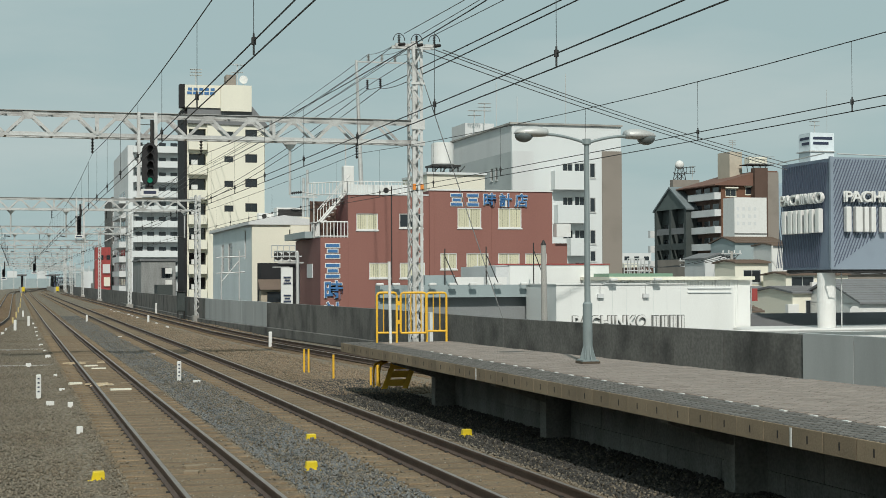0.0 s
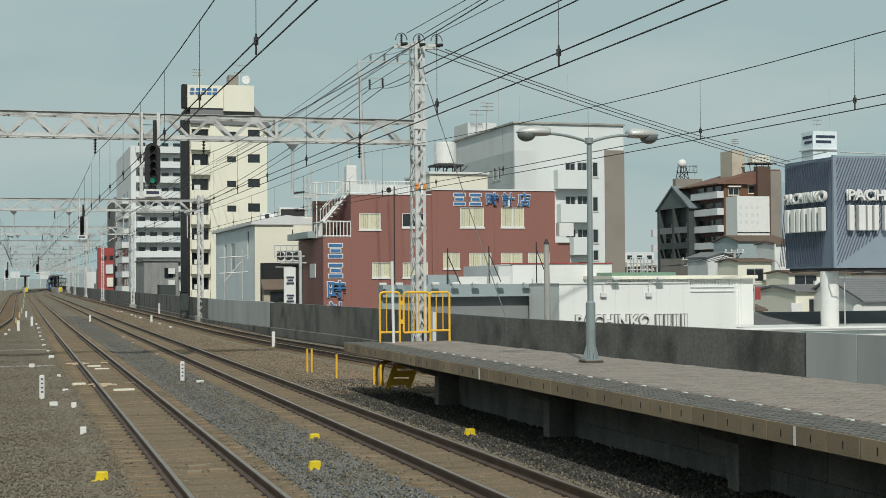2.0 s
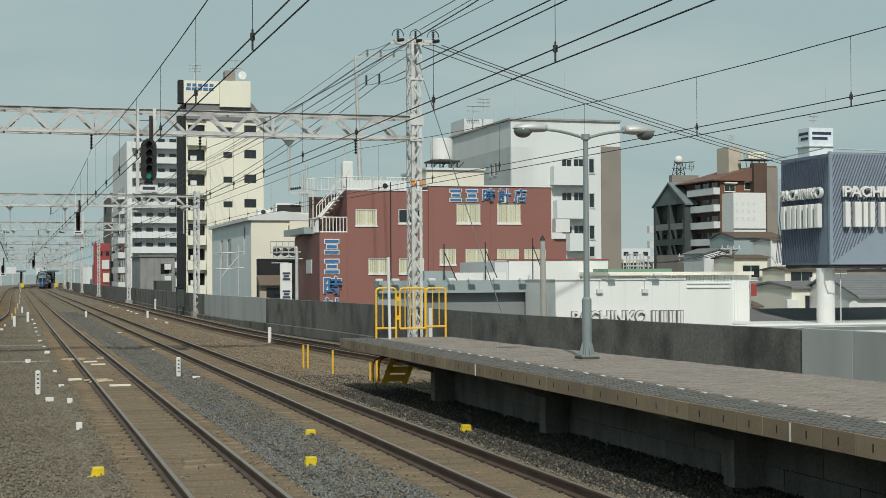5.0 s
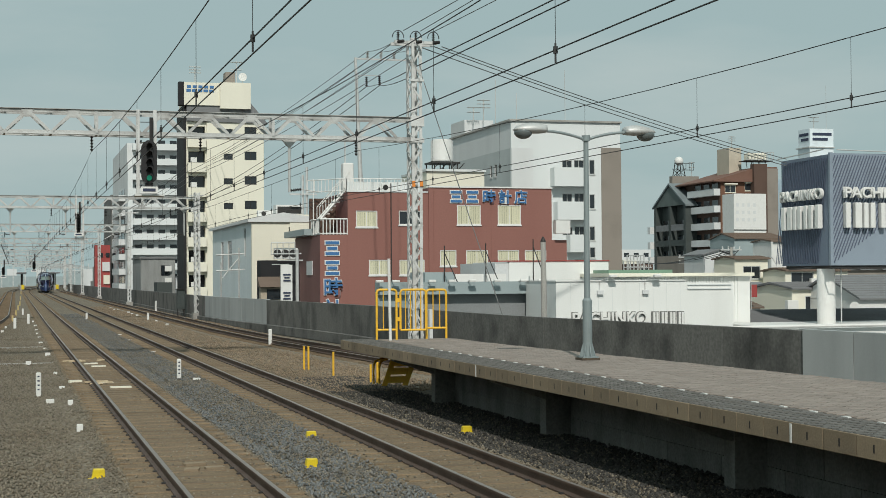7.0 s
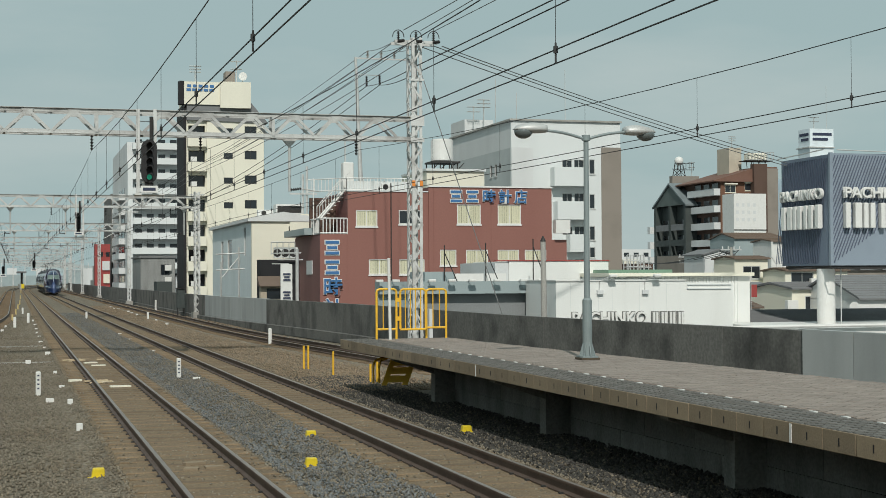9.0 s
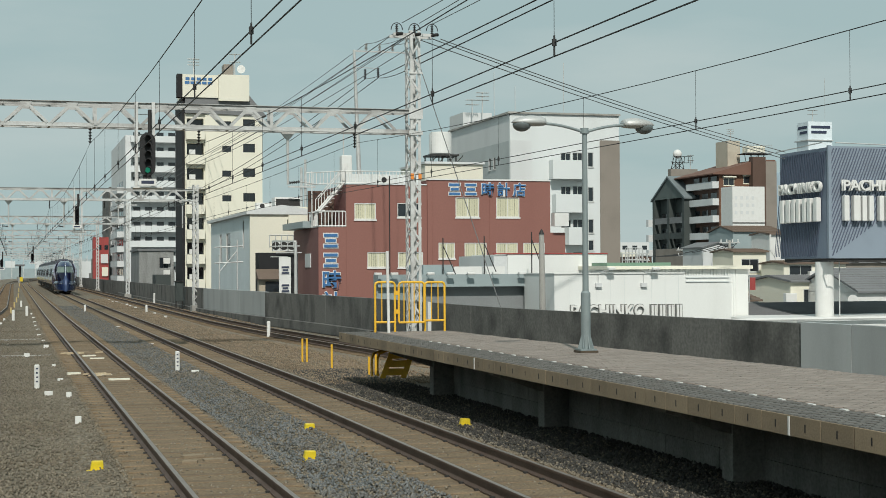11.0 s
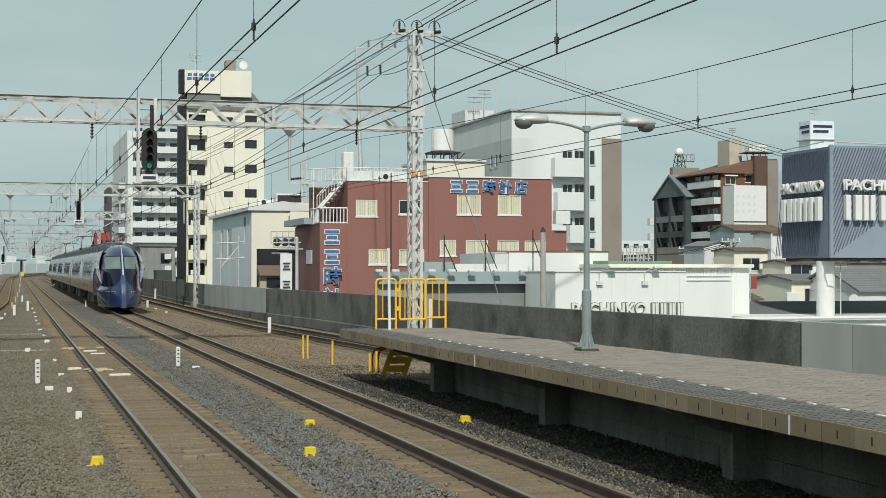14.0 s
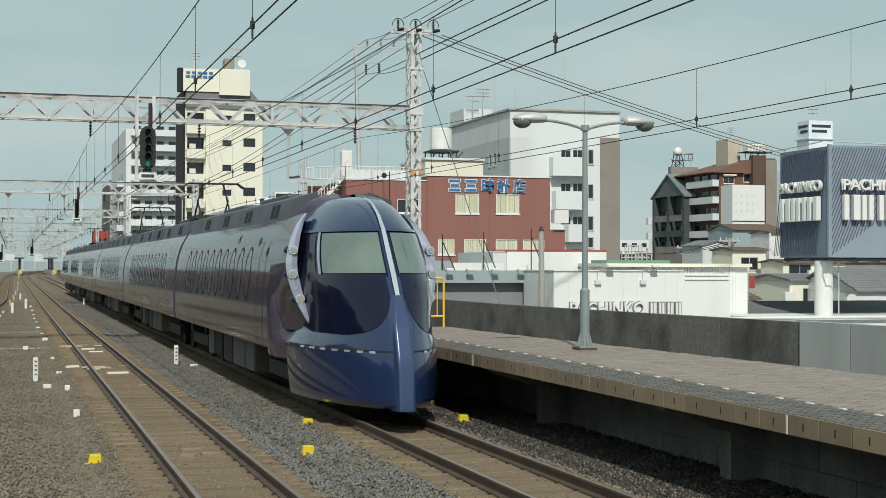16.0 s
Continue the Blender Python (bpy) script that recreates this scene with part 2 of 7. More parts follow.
def rod(bm, p, q, r, r2=None, n=8, caps=True):
    p, q = Vector(p), Vector(q)
    r2 = r if r2 is None else r2
    d = (q - p).normalized()
    u = d.cross(Vector((0, 0, 1)) if abs(d.z) < 0.9 else Vector((1, 0, 0))).normalized()
    w = d.cross(u)
    ra = [bm.verts.new(p + (u * math.cos(a) + w * math.sin(a)) * r) for a in (2 * math.pi * i / n for i in range(n))]
    rb = [bm.verts.new(q + (u * math.cos(a) + w * math.sin(a)) * r2) for a in (2 * math.pi * i / n for i in range(n))]
    for i in range(n):
        bm.faces.new((ra[i], ra[(i + 1) % n], rb[(i + 1) % n], rb[i]))
    if caps:
        bm.faces.new(ra[::-1])
        bm.faces.new(rb)


def angle(bm, p, q, w):
    """A slender square bar."""
    rod(bm, p, q, w * 0.7, n=4)


def tube(bm, pts, r, n=6):
    pts = [Vector(p) for p in pts]
    prev = None
    for i, p in enumerate(pts):
        d = (pts[min(i + 1, len(pts) - 1)] - pts[max(i - 1, 0)]).normalized()
        u = d.cross(Vector((0, 0, 1)) if abs(d.z) < 0.9 else Vector((0, 1, 0))).normalized()
        w = d.cross(u)
        ring = [bm.verts.new(p + (u * math.cos(a) + w * math.sin(a)) * r) for a in (2 * math.pi * k / n for k in range(n))]
        if prev:
            # match the rings where the frame turns over
            s = min(range(n), key=lambda q: (ring[q].co - prev[0].co).length)
            ring2 = ring[s:] + ring[:s]
            for k in range(n):
                bm.faces.new((prev[k], prev[(k + 1) % n], ring2[(k + 1) % n], ring2[k]))
            ring = ring2
        else:
            bm.faces.new(ring[::-1])
        prev = ring
    bm.faces.new(prev)


def prism(bm, outline, axis, a, b):
    """Extrude a 2D outline along an axis from a to b. axis 'x': outline is (y, z); 'y': (x, z); 'z': (x, y)."""
    def at(p, v):
        return {"x": (v, p[0], p[1]), "y": (p[0], v, p[1]), "z": (p[0], p[1], v)}[axis]
    ra, rb = [bm.verts.new(at(p, a)) for p in outline], [bm.verts.new(at(p, b)) for p in outline]
    k = len(outline)
    for i in range(k):
        bm.faces.new((ra[i], ra[(i + 1) % k], rb[(i + 1) % k], rb[i]))
    bm.faces.new(ra[::-1])
    bm.faces.new(rb)


def ball(bm, c, r, u=12, v=8, sz=1.0):
    m = Matrix.Translation(c) @ Matrix.Diagonal((r, r, r * sz, 1))
    bmesh.ops.create_uvsphere(bm, u_segments=u, v_segments=v, radius=1, matrix=m)


# ---------- the line: ground, bed, tracks ----------
def bend(y):
    """The line swings gently to the right far away."""
    return max(0.0, y - 300) ** 2 / 6500 + 0.0024 * max(0.0, y - 90)


def smooth01(u):
    u = min(1.0, max(0.0, u))
    return u * u * (3 - 2 * u)


def track3_x(y):
    return 10.15 + 3.0 * smooth01((75 - y) / 65) + bend(y)


def wall_x(y):
    return 11.95 + 2.25 * smooth01((100 - y) / 45) + 2.0 * smooth01((45 - y) / 24) + bend(y)


TRACKS = {"far_left": lambda y: -0.72 - 2.5 * smooth01((115 - y) / 80) + bend(y), "near": lambda y: 2.505 + bend(y),
          "middle": lambda y: 5.975 + bend(y), "outer": track3_x}
STATIONS = [-30 + 5 * i for i in range(16)] + [50 + 12 * i for i in range(21)] + [302 + 10 * i for i in range(40)]

# street level, far below the line
bm = bmesh.new()
bmesh.ops.create_grid(bm, x_segments=8, y_segments=8, size=4500, matrix=Matrix.Translation((0, 0, -6)))
whole("ground", bm, material("street_ground", (0.16, 0.16, 0.155), 0.9, 0, 0.2, 0.05, 0.2, 3), "grey built-up ground far below the railway", "ground", kind="structure")

# ballast bed on its embankment
bm = bmesh.new()
prev = None
for y in STATIONS:
    xs = [(-16 + bend(y), -6.0), (-14 + bend(y), -0.35), (-0.6 + bend(y), -0.26), (1.15 + bend(y), -0.22), (1.55 + bend(y), -0.175), (3.4 + bend(y), -0.175), (3.8 + bend(y), -0.23), (4.2 + bend(y), -0.25), (4.6 + bend(y), -0.23),
          (5.02 + bend(y), -0.175), (6.86 + bend(y), -0.175), (7.3 + bend(y), -0.25), (8.5 + bend(y), -0.32), (track3_x(y) - 1.1, -0.19), (track3_x(y) + 1.1, -0.19), (wall_x(y) - 0.25, -0.4)]
    ring = [bm.verts.new((x, y, z)) for x, z in xs]
    if prev:
        for i in range(len(ring) - 1):
            bm.faces.new((prev[i], prev[i + 1], ring[i + 1], ring[i]))
    prev = ring
whole("railway_bed", bm, BALLAST, "brown weathered ballast bed of a four-track railway", "ballast", kind="structure")


def ballast_stones(name, n, xa, xb, ya, yb, size, mat, label, seed, low=-0.26):
    rng = np.random.default_rng(seed)
    u = rng.random(n)
    y = ya * (yb / ya) ** u                       # denser near the platform
    x = xa + (xb - xa) * rng.random(n)
    keep = np.ones(n, bool)
    for c in (2.47, 5.94):
        for s in (-0.565, 0.565):
            keep &= np.abs(x - c - s) > 0.09
        keep &= (np.abs(x - c) > 1.0) | (rng.random(n) < 0.12)
    x, y = x[keep], y[keep]
    k = len(x)
    near = np.minimum(np.abs(x - 2.47), np.abs(x - 5.94))
    z = low + 0.03 + 0.06 * np.clip((1.35 - near) / 0.4, 0, 1) + rng.random(k) * 0.02
    r = size * (0.6 + 0.8 * rng.random((k, 6)))
    rot = rng.random(k) * 6.28
    base = np.array([[1, 0, 0], [0, 1, 0], [-1, 0, 0], [0, -1, 0], [0.1, 0.1, 0.8], [0, 0, -0.8]], float)
    v = base[None] * r[:, :, None]
    c, s = np.cos(rot)[:, None], np.sin(rot)[:, None]
    vx, vy = v[:, :, 0] * c - v[:, :, 1] * s, v[:, :, 0] * s + v[:, :, 1] * c
    tilt = rng.normal(0, 0.5, k)[:, None]
    co = np.stack([vx + x[:, None], vy + y[:, None], v[:, :, 2] + vx * tilt + z[:, None]], -1).reshape(-1, 3)
    f = np.array([[0, 1, 4], [1, 2, 4], [2, 3, 4], [3, 0, 4], [1, 0, 5], [2, 1, 5], [3, 2, 5], [0, 3, 5]])
    fa = (f[None] + 6 * np.arange(k)[:, None, None]).reshape(-1, 3)
    me = bpy.data.meshes.new(name)
    me.vertices.add(len(co))
    me.vertices.foreach_set("co", co.ravel())
    me.loops.add(len(fa) * 3)
    me.loops.foreach_set("vertex_index", fa.ravel())
    me.polygons.add(len(fa))
    me.polygons.foreach_set("loop_start", np.arange(len(fa)) * 3)
    me.update(calc_edges=True)
    me.materials.append(mat)
    return tagged(new(name, me), label, "ballast", kind="stuff")


ballast_stones("ballast_stones", 110000, -2.5, 9.0, 13, 110, 0.025, STONE, "loose brown ballast stones between the rails", 1)
ballast_stones("fresh_ballast", 13000, 3.55, 4.95, 13, 120, 0.025, BLUESTONE, "blue-grey fresh ballast between two tracks", 2, -0.245)
ballast_stones("rusty_ballast", 34000, 7.1, 12.0, 34.5, 150, 0.028, RUSTSTONE, "reddish brown loose ballast beyond the platform end", 4, -0.25)
# dark strip that stands in for the platform's shadow on the ballast
ballast_stones("sooty_ballast", 15000, 7.15, 9.2, 13, 40, 0.027, SHADESTONE, "dark ballast under the platform edge, shade put into its colour", 3, -0.25)

RAIL_HALF = 0.53
RAIL_PROFILE = ((-0.062, -0.15), (0.062, -0.15), (0.062, -0.135), (0.012, -0.115), (0.012, -0.04), (0.033, -0.03), (0.033, -0.004), (0.028, 0.0), (-0.028, 0.0), (-0.033, -0.004), (-0.033, -0.03), (-0.012, -0.04), (-0.012, -0.115), (-0.062, -0.135))


def sleeper_mesh():
    bm = bmesh.new()
    box(bm, -1.0, 1.0, -0.1, 0.1, -0.32, -0.160)
    bmesh.ops.bevel(bm, geom=[e for e in bm.edges if e.verts[0].co.z > -0.2 and e.verts[1].co.z > -0.2], offset=0.015, segments=1, affect="EDGES")
    me = mesh_of(bm, "sleeper", SLEEPER)
    return me


def fastening_mesh():
    bm = bmesh.new()
    for s in (-RAIL_HALF, RAIL_HALF):
        for d in (-1, 1):
            box(bm, s + d * 0.085 - 0.025, s + d * 0.085 + 0.025, -0.03, 0.03, -0.165, -0.128)
    return mesh_of(bm, "fastening", IRON)


SLEEPER_ME, FASTEN_ME = sleeper_mesh(), fastening_mesh()


def railway_track(key, label, near):
    fx = TRACKS[key]
    t = thing("railway_track", (fx(20), 20, -0.2), label, "railway track", "tracks", "structure")
    for s in (-RAIL_HALF, RAIL_HALF):
        bm = bmesh.new()
        prev = None
        for y in STATIONS:
            x = fx(y) + s
            ring = [bm.verts.new((x + a, y, b)) for a, b in RAIL_PROFILE]
            if prev:
                k = len(ring)
                for i in range(k):
                    f = bm.faces.new((prev[i], prev[(i + 1) % k], ring[(i + 1) % k], ring[i]))
                    f.material_index = 1 if i == 7 else 0
            prev = ring
        part("rail", bm, [RAIL, RAILTOP], t, "rusty steel rail with a worn bright head")
    y, far = 9.0, bmesh.new()
    while y < 330:
        if y < near:
            ob = hang(new("sleeper", SLEEPER_ME), t)
            ob.matrix_basis = pose(fx(y), y, 0.012)
            fa = hang(new("fastening", FASTEN_ME), t)
            fa.matrix_basis = pose(fx(y), y, 0)
        else:
            x = fx(y)
            box(far, x - 1, x + 1, y - 0.1, y + 0.1, -0.3, -0.165)
        y += 0.62
    tagged(part("sleepers", far, SLEEPER, t), kind="stuff")
    return t


railway_track("near", "rusty railway track on brown ballast, nearest line", 75)
railway_track("middle", "rusty railway track with polished rails beside the platform", 75)
railway_track("outer", "rusty railway track between platform and boundary wall", 0)
railway_track("far_left", "rusty railway track on the other side of the line", 0)

# ---------- the near platform's end and the built-up left side, behind and beside the camera ----------
own = thing("platform_near", (-2, 0, 0), "raised platform end on which the viewer stands", "platform", kind="structure")
part("platform_slab", B((-6.0, 0.92, -60, 6.0, -0.4, 1.0)), CONCRETE, own)
# unseen wall and dark buildings, added so the train's side reflects darker
left_wall = thing("wall_west", (-14.2, 100, 0), "unseen low stained concrete wall added along the far tracks", "wall", kind="structure")
part("wall_panel", B((-14.4, -14.15, -60, 300, -6, 1.4)), DARKWALL, left_wall)
lr_ = random.Random(4)
yl = -50.0
while yl < 330:
    ln = lr_.uniform(9, 20)
    hb = thing("reflected_building", (-20, yl, -6), "plain dark unseen building added beside the railway", "building", "trackside buildings")
    part("wall", B((-30, -15.5 - 2 * lr_.random(), yl, yl + ln - 0.8, -6, lr_.uniform(3.0, 8.5))), lr_.choice((DARKBROWN, SIGNDARK, DARKGREEN, ROOFGREY)), hb)
    yl += ln

for cx in (2.47, 5.94):
    bm = bmesh.new()
    prev = None
    for y in STATIONS:
        b = bend(y)
        ring = [bm.verts.new(p) for p in ((cx - 1.05 + b, y, -0.178), (cx - 0.6 + b, y, -0.158), (cx + 0.6 + b, y, -0.158), (cx + 1.05 + b, y, -0.178))]
        if prev:
            for i in range(3):
                bm.faces.new((prev[i], prev[i + 1], ring[i + 1], ring[i]))
        prev = ring
    whole("track_ballast", bm, TRACKBED, "rust-brown fine ballast packed between the rails", "ballast", kind="structure")

# ---------- boundary wall ----------
wall = thing("wall_boundary", (14, 50, 0), "low weathered concrete boundary wall along the railway", "wall", kind="structure")


def wall_panel(ya, yb, z1, mat, inset=0.0):
    bm = bmesh.new()
    w = 0.22
    o = []
    for y in (ya + 0.012, yb - 0.012):
        x = wall_x(y) + inset
        o.append([(x, y, -6.0), (x + w, y, -6.0), (x + w, y, z1), (x, y, z1)])
    v = [[bm.verts.new(p) for p in r] for r in o]
    for i in range(4):
        bm.faces.new((v[0][i], v[0][(i + 1) % 4], v[1][(i + 1) % 4], v[1][i]))
    bm.faces.new(v[0][::-1])
    bm.faces.new(v[1])
    part("wall_panel", bm, mat, wall)


y = -10.0
while y < 420:
    step = 2.4 if y < 27.6 else (3.0 if y < 140 else 10.0)
    if y < 27.7 <= y + step:
        step = 27.7 - y
    if y < 78.5 <= y + step:
        step = 78.5 - y
    mat = GREYWALL if y < 27.6 else (DARKWALL if y < 78 else (GREYWALL if y < 96 else DARKWALL))
    wall_panel(y, y + step, 1.36 if y < 27.6 else (1.33 if y < 78 else 1.36), mat, -0.04 if y < 27.6 else 0)
    y += step
bm = bmesh.new()
prev = None
for y in [28.4 + 2.5 * i for i in range(60)]:
    x = wall_x(y)
    ring = [bm.verts.new(p) for p in ((x - 0.12, y, -0.4), (x + 0.01, y, -0.4), (x + 0.01, y, 0.05), (x - 0.12, y, 0.02))]
    if prev:
        for i in range(4):
            bm.faces.new((prev[i], prev[(i + 1) % 4], ring[(i + 1) % 4], ring[i]))
    prev = ring
part("wall_footing", bm, DARKWALL, wall)

# ---------- island platform ----------
PZ, PX0, PEND = 1.0, 7.62, 35.2
platform = thing("platform", (9, 20, 0), "raised island railway platform with brown pavers and dark edge", "platform", kind="structure")


def platform_far_x(y):
    return 11.75 - 1.35 * smooth01((y - 14) / 22)


bm = bmesh.new()
prev = None
for y in [-8 + 2.4 * i for i in range(19)]:
    y = min(y, PEND)
    x1 = platform_far_x(y)
    ring = [bm.verts.new(p) for p in ((PX0 + 0.02, y, 0.78), (x1, y, 0.78), (x1, y, PZ - 0.012), (PX0 + 0.02, y, PZ - 0.012))]
    if prev:
        for i in range(4):
            bm.faces.new((prev[i], prev[(i + 1) % 4], ring[(i + 1) % 4], ring[i]))
    else:
        bm.faces.new(ring[::-1])
    prev = ring
bm.faces.new(prev)
part("platform_slab", bm, [JOINT], platform)
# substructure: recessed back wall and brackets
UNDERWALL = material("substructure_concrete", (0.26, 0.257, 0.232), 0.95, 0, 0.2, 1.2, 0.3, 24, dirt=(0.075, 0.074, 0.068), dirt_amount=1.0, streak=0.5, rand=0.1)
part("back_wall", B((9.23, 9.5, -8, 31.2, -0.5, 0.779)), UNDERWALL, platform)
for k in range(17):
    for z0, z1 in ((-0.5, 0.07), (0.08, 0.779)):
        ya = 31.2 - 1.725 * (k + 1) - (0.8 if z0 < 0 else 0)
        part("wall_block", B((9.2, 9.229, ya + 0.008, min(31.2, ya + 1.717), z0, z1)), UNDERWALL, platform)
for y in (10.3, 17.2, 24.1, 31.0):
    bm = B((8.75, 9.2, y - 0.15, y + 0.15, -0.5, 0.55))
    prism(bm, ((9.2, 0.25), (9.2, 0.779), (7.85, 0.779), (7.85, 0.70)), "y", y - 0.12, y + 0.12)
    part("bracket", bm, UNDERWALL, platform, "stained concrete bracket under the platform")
# coping blocks along the edge
y = -2.0
while y < PEND - 0.1:
    part("coping_block", B((PX0, PX0 + 0.09, y + 0.005, min(y + 0.6, PEND) - 0.005, 0.785, PZ - 0.004)), COPING, platform, bevel=0.005)
    part("edge_slot", B((PX0 - 0.003, PX0 - 0.0005, y + 0.29, y + 0.31, 0.85, 0.93)), BLACK, platform)
    y += 0.6


def tile_mesh(name, wx, wy, mat, studs=False):
    bm = bmesh.new()
    box(bm, -wx / 2 + 0.004, wx / 2 - 0.004, -wy / 2 + 0.004, wy / 2 - 0.004, PZ - 0.012, PZ)
    if studs:
        for i in range(2):
            for j in range(4):
                cx, cy = -wx / 2 + wx * (i + 0.5) / 2, -wy / 2 + wy * (j + 0.5) / 4
                box(bm, cx - 0.045, cx + 0.045, cy - 0.04, cy + 0.04, PZ, PZ + 0.006)
    return mesh_of(bm, name, mat)


EDGE_TILE = tile_mesh("antislip_tile", 0.25, 0.6, CHECK, True)
for j in range(62):
    for i in range(3):
        y = -2 + 0.6 * (j + 0.5)
        if y < PEND - 0.2:
            ob = hang(new("antislip_tile", EDGE_TILE), platform)
            ob.matrix_basis = pose(PX0 + 0.12 + 0.25 * i + 0.02, y, 0)
# pavers, one joined sheet of separate blocks
co, fa, near_pavers = [], [], []
rng = random.Random(5)
y = 9.0
row = 0
while y < PEND - 0.1:
    x = PX0 + 0.87 + (0.1 if row % 2 else 0)
    x1 = platform_far_x(y) - 0.02
    while x < x1 - 0.2:
        z = PZ - 0.004 + rng.random() * 0.004
        if 12.3 <= y < 13.8 and len(near_pavers) < 290:
            near_pavers.append((x + 0.1, y + 0.05, z - PZ))
            x += 0.2
            continue
        k = len(co)
        g = 0.005
        co += [(x + g, y + g, z), (x + 0.2 - g, y + g, z), (x + 0.2 - g, y + 0.1 - g, z), (x + g, y + 0.1 - g, z),
               (x + g, y + g, z - 0.02), (x + 0.2 - g, y + g, z - 0.02), (x + 0.2 - g, y + 0.1 - g, z - 0.02), (x + g, y + 0.1 - g, z - 0.02)]
        fa += [(k, k + 1, k + 2, k + 3), (k, k + 4, k + 5, k + 1), (k + 1, k + 5, k + 6, k + 2), (k + 2, k + 6, k + 7, k + 3), (k + 3, k + 7, k + 4, k)]
        x += 0.2
    y += 0.1
    row += 1
me = bpy.data.meshes.new("pavers")
me.from_pydata(co, [], fa)
me.materials.append(PAVER)
tagged(hang(new("pavers", me), platform), "brown-grey concrete block pavers", kind="stuff")
PAVER_ME = tile_mesh("paver", 0.2, 0.1, PAVER)
for x, y, z in near_pavers:
    ob = hang(new("paver", PAVER_ME), platform)
    ob.matrix_basis = pose(x, y, z)
for ya in (13.6, 24.3):
    part("edge_stripe", B((PX0 - 0.006, PX0 - 0.001, ya, ya + 0.04, 0.79, 0.985)), WHITE, platform, "white painted stripe on the platform edge")
DASH = tile_mesh("white_mark", 0.05, 0.13, WHITE)
for j in range(40):
    y = 9.21 + 0.668 * j
    if y < 30.5:
        ob = hang(new("white_mark", DASH), platform)
        ob.matrix_basis = pose(PX0 + 0.80, y, 0.008)


# ---------- gantries ----------
def lattice_mast(parent, x, y, z0, z1, w, deep, pitch, name="mast"):
    """A lattice column of four angle irons, narrow across the line and deep along it, with flat zigzag lacing."""
    bm = bmesh.new()
    h, g = w / 2, deep / 2
    for a, b in ((-h, -g), (h, -g), (h, g), (-h, g)):
        sx, sy = math.copysign(1, a), math.copysign(1, b)
        xs, ys = sorted((x + a, x + a - sx * 0.1)), sorted((y + b, y + b - sy * 0.014))
        box(bm, *xs, *ys, z0, z1)
        xs, ys = sorted((x + a, x + a - sx * 0.014)), sorted((y + b - sy * 0.0145, y + b - sy * 0.1))
        box(bm, *xs, *ys, z0, z1)
    n = max(2, int((z1 - z0) / pitch))
    for k in range(n):
        za, zb = z0 + (z1 - z0) * k / n, z0 + (z1 - z0) * (k + 1) / n
        s = 1 if k % 2 else -1
        for yy in (y - g - 0.012, y + g + 0.012):
            flat(bm, (x - s * (h - 0.04), yy, za), (x + s * (h - 0.04), yy, zb), 0.03, "y")
        for xx in (x - h - 0.012, x + h + 0.012):
            flat(bm, (xx, y - s * (g - 0.04), za), (xx, y + s * (g - 0.04), zb), 0.03, "x")
    part(name, bm, GANTRY, parent)
    part("mast_foot", B((x - h - 0.14, x + h + 0.14, y - g - 0.14, y + g + 0.14, -0.6, z0 + 0.1)), CONCRETE, parent)


def flat(bm, p, q, half, axis, thick=0.008):
    """A flat steel strap from p to q, lying in the plane across the given axis."""
    p, q = Vector(p), Vector(q)
    d = (q - p).normalized()
    n = Vector((0, 1, 0)) if axis == "y" else Vector((1, 0, 0))
    u = d.cross(n) * half
    t = n * thick
    v = [bm.verts.new(e + a * u + c * t) for e in (p, q) for a, c in ((-1, -1), (1, -1), (1, 1), (-1, 1))]
    for f in ((0, 1, 2, 3), (4, 7, 6, 5), (0, 4, 5, 1), (1, 5, 6, 2), (2, 6, 7, 3), (3, 7, 4, 0)):
        bm.faces.new([v[i] for i in f])


def beam(parent, xa, xb, y, z0, z1, w=0.6, node=1.225, pitch=1.42):
    """A box truss: angle chords, flat diagonals in V shape, gusset plates at the nodes, a post at every other lower node."""
    bm = bmesh.new()
    lo = [node + pitch * k for k in range(-12, 12) if xa + 0.1 < node + pitch * k < xb - 0.1]
    for yy in (y - w / 2, y + w / 2):
        for z, e in ((z0, 1), (z1, -1)):
            box(bm, xa, xb, yy - 0.012, yy + 0.012, *sorted((z, z + e * 0.115)))
            box(bm, xa, xb, yy - 0.075, yy + 0.075, *sorted((z - e * 0.002, z - e * 0.018)))
        for k, x in enumerate(lo):
            for d in (-1, 1):
                t = x + d * pitch / 2
                if xa < t < xb:
                    flat(bm, (x + d * 0.06, yy - 0.02, z0 + 0.1), (t - d * 0.06, yy - 0.02, z1 - 0.1), 0.045, "y")
            t = x + pitch / 2
            if t < xb - 0.2:
                prism(bm, ((t - 0.2, z1 - 0.02), (t + 0.2, z1 - 0.02), (t + 0.1, z1 - 0.2), (t - 0.1, z1 - 0.2)), "y", yy - 0.034, yy - 0.03)
            if k % 4 == 1:
                box(bm, x - 0.05, x + 0.05, yy - 0.045, yy - 0.035, z0 + 0.05, z1 - 0.05)
    for x in lo:
        for z in (z0, z1):
            box(bm, x - 0.03, x + 0.03, y - w / 2 + 0.08, y + w / 2 - 0.08, z - 0.02, z + 0.02)
            flat(bm, (x, y - w / 2 + 0.08, z), (min(x + pitch, xb), y + w / 2 - 0.08, z), 0.025, "x")
    part("beam", bm, BEAMGREY, parent)


def insulator(bm, p, q, r=0.05, n=5):
    p, q = Vector(p), Vector(q)
    rod(bm, p, q, r * 0.35, n=6)
    for k in range(n):
        a = p.lerp(q, (k + 0.3) / n)
        b = p.lerp(q, (k + 0.8) / n)
        rod(bm, a, b, r, r * 0.5, n=8)


GANTRY_YS = [49.1 + 50.9 * k for k in range(14)]


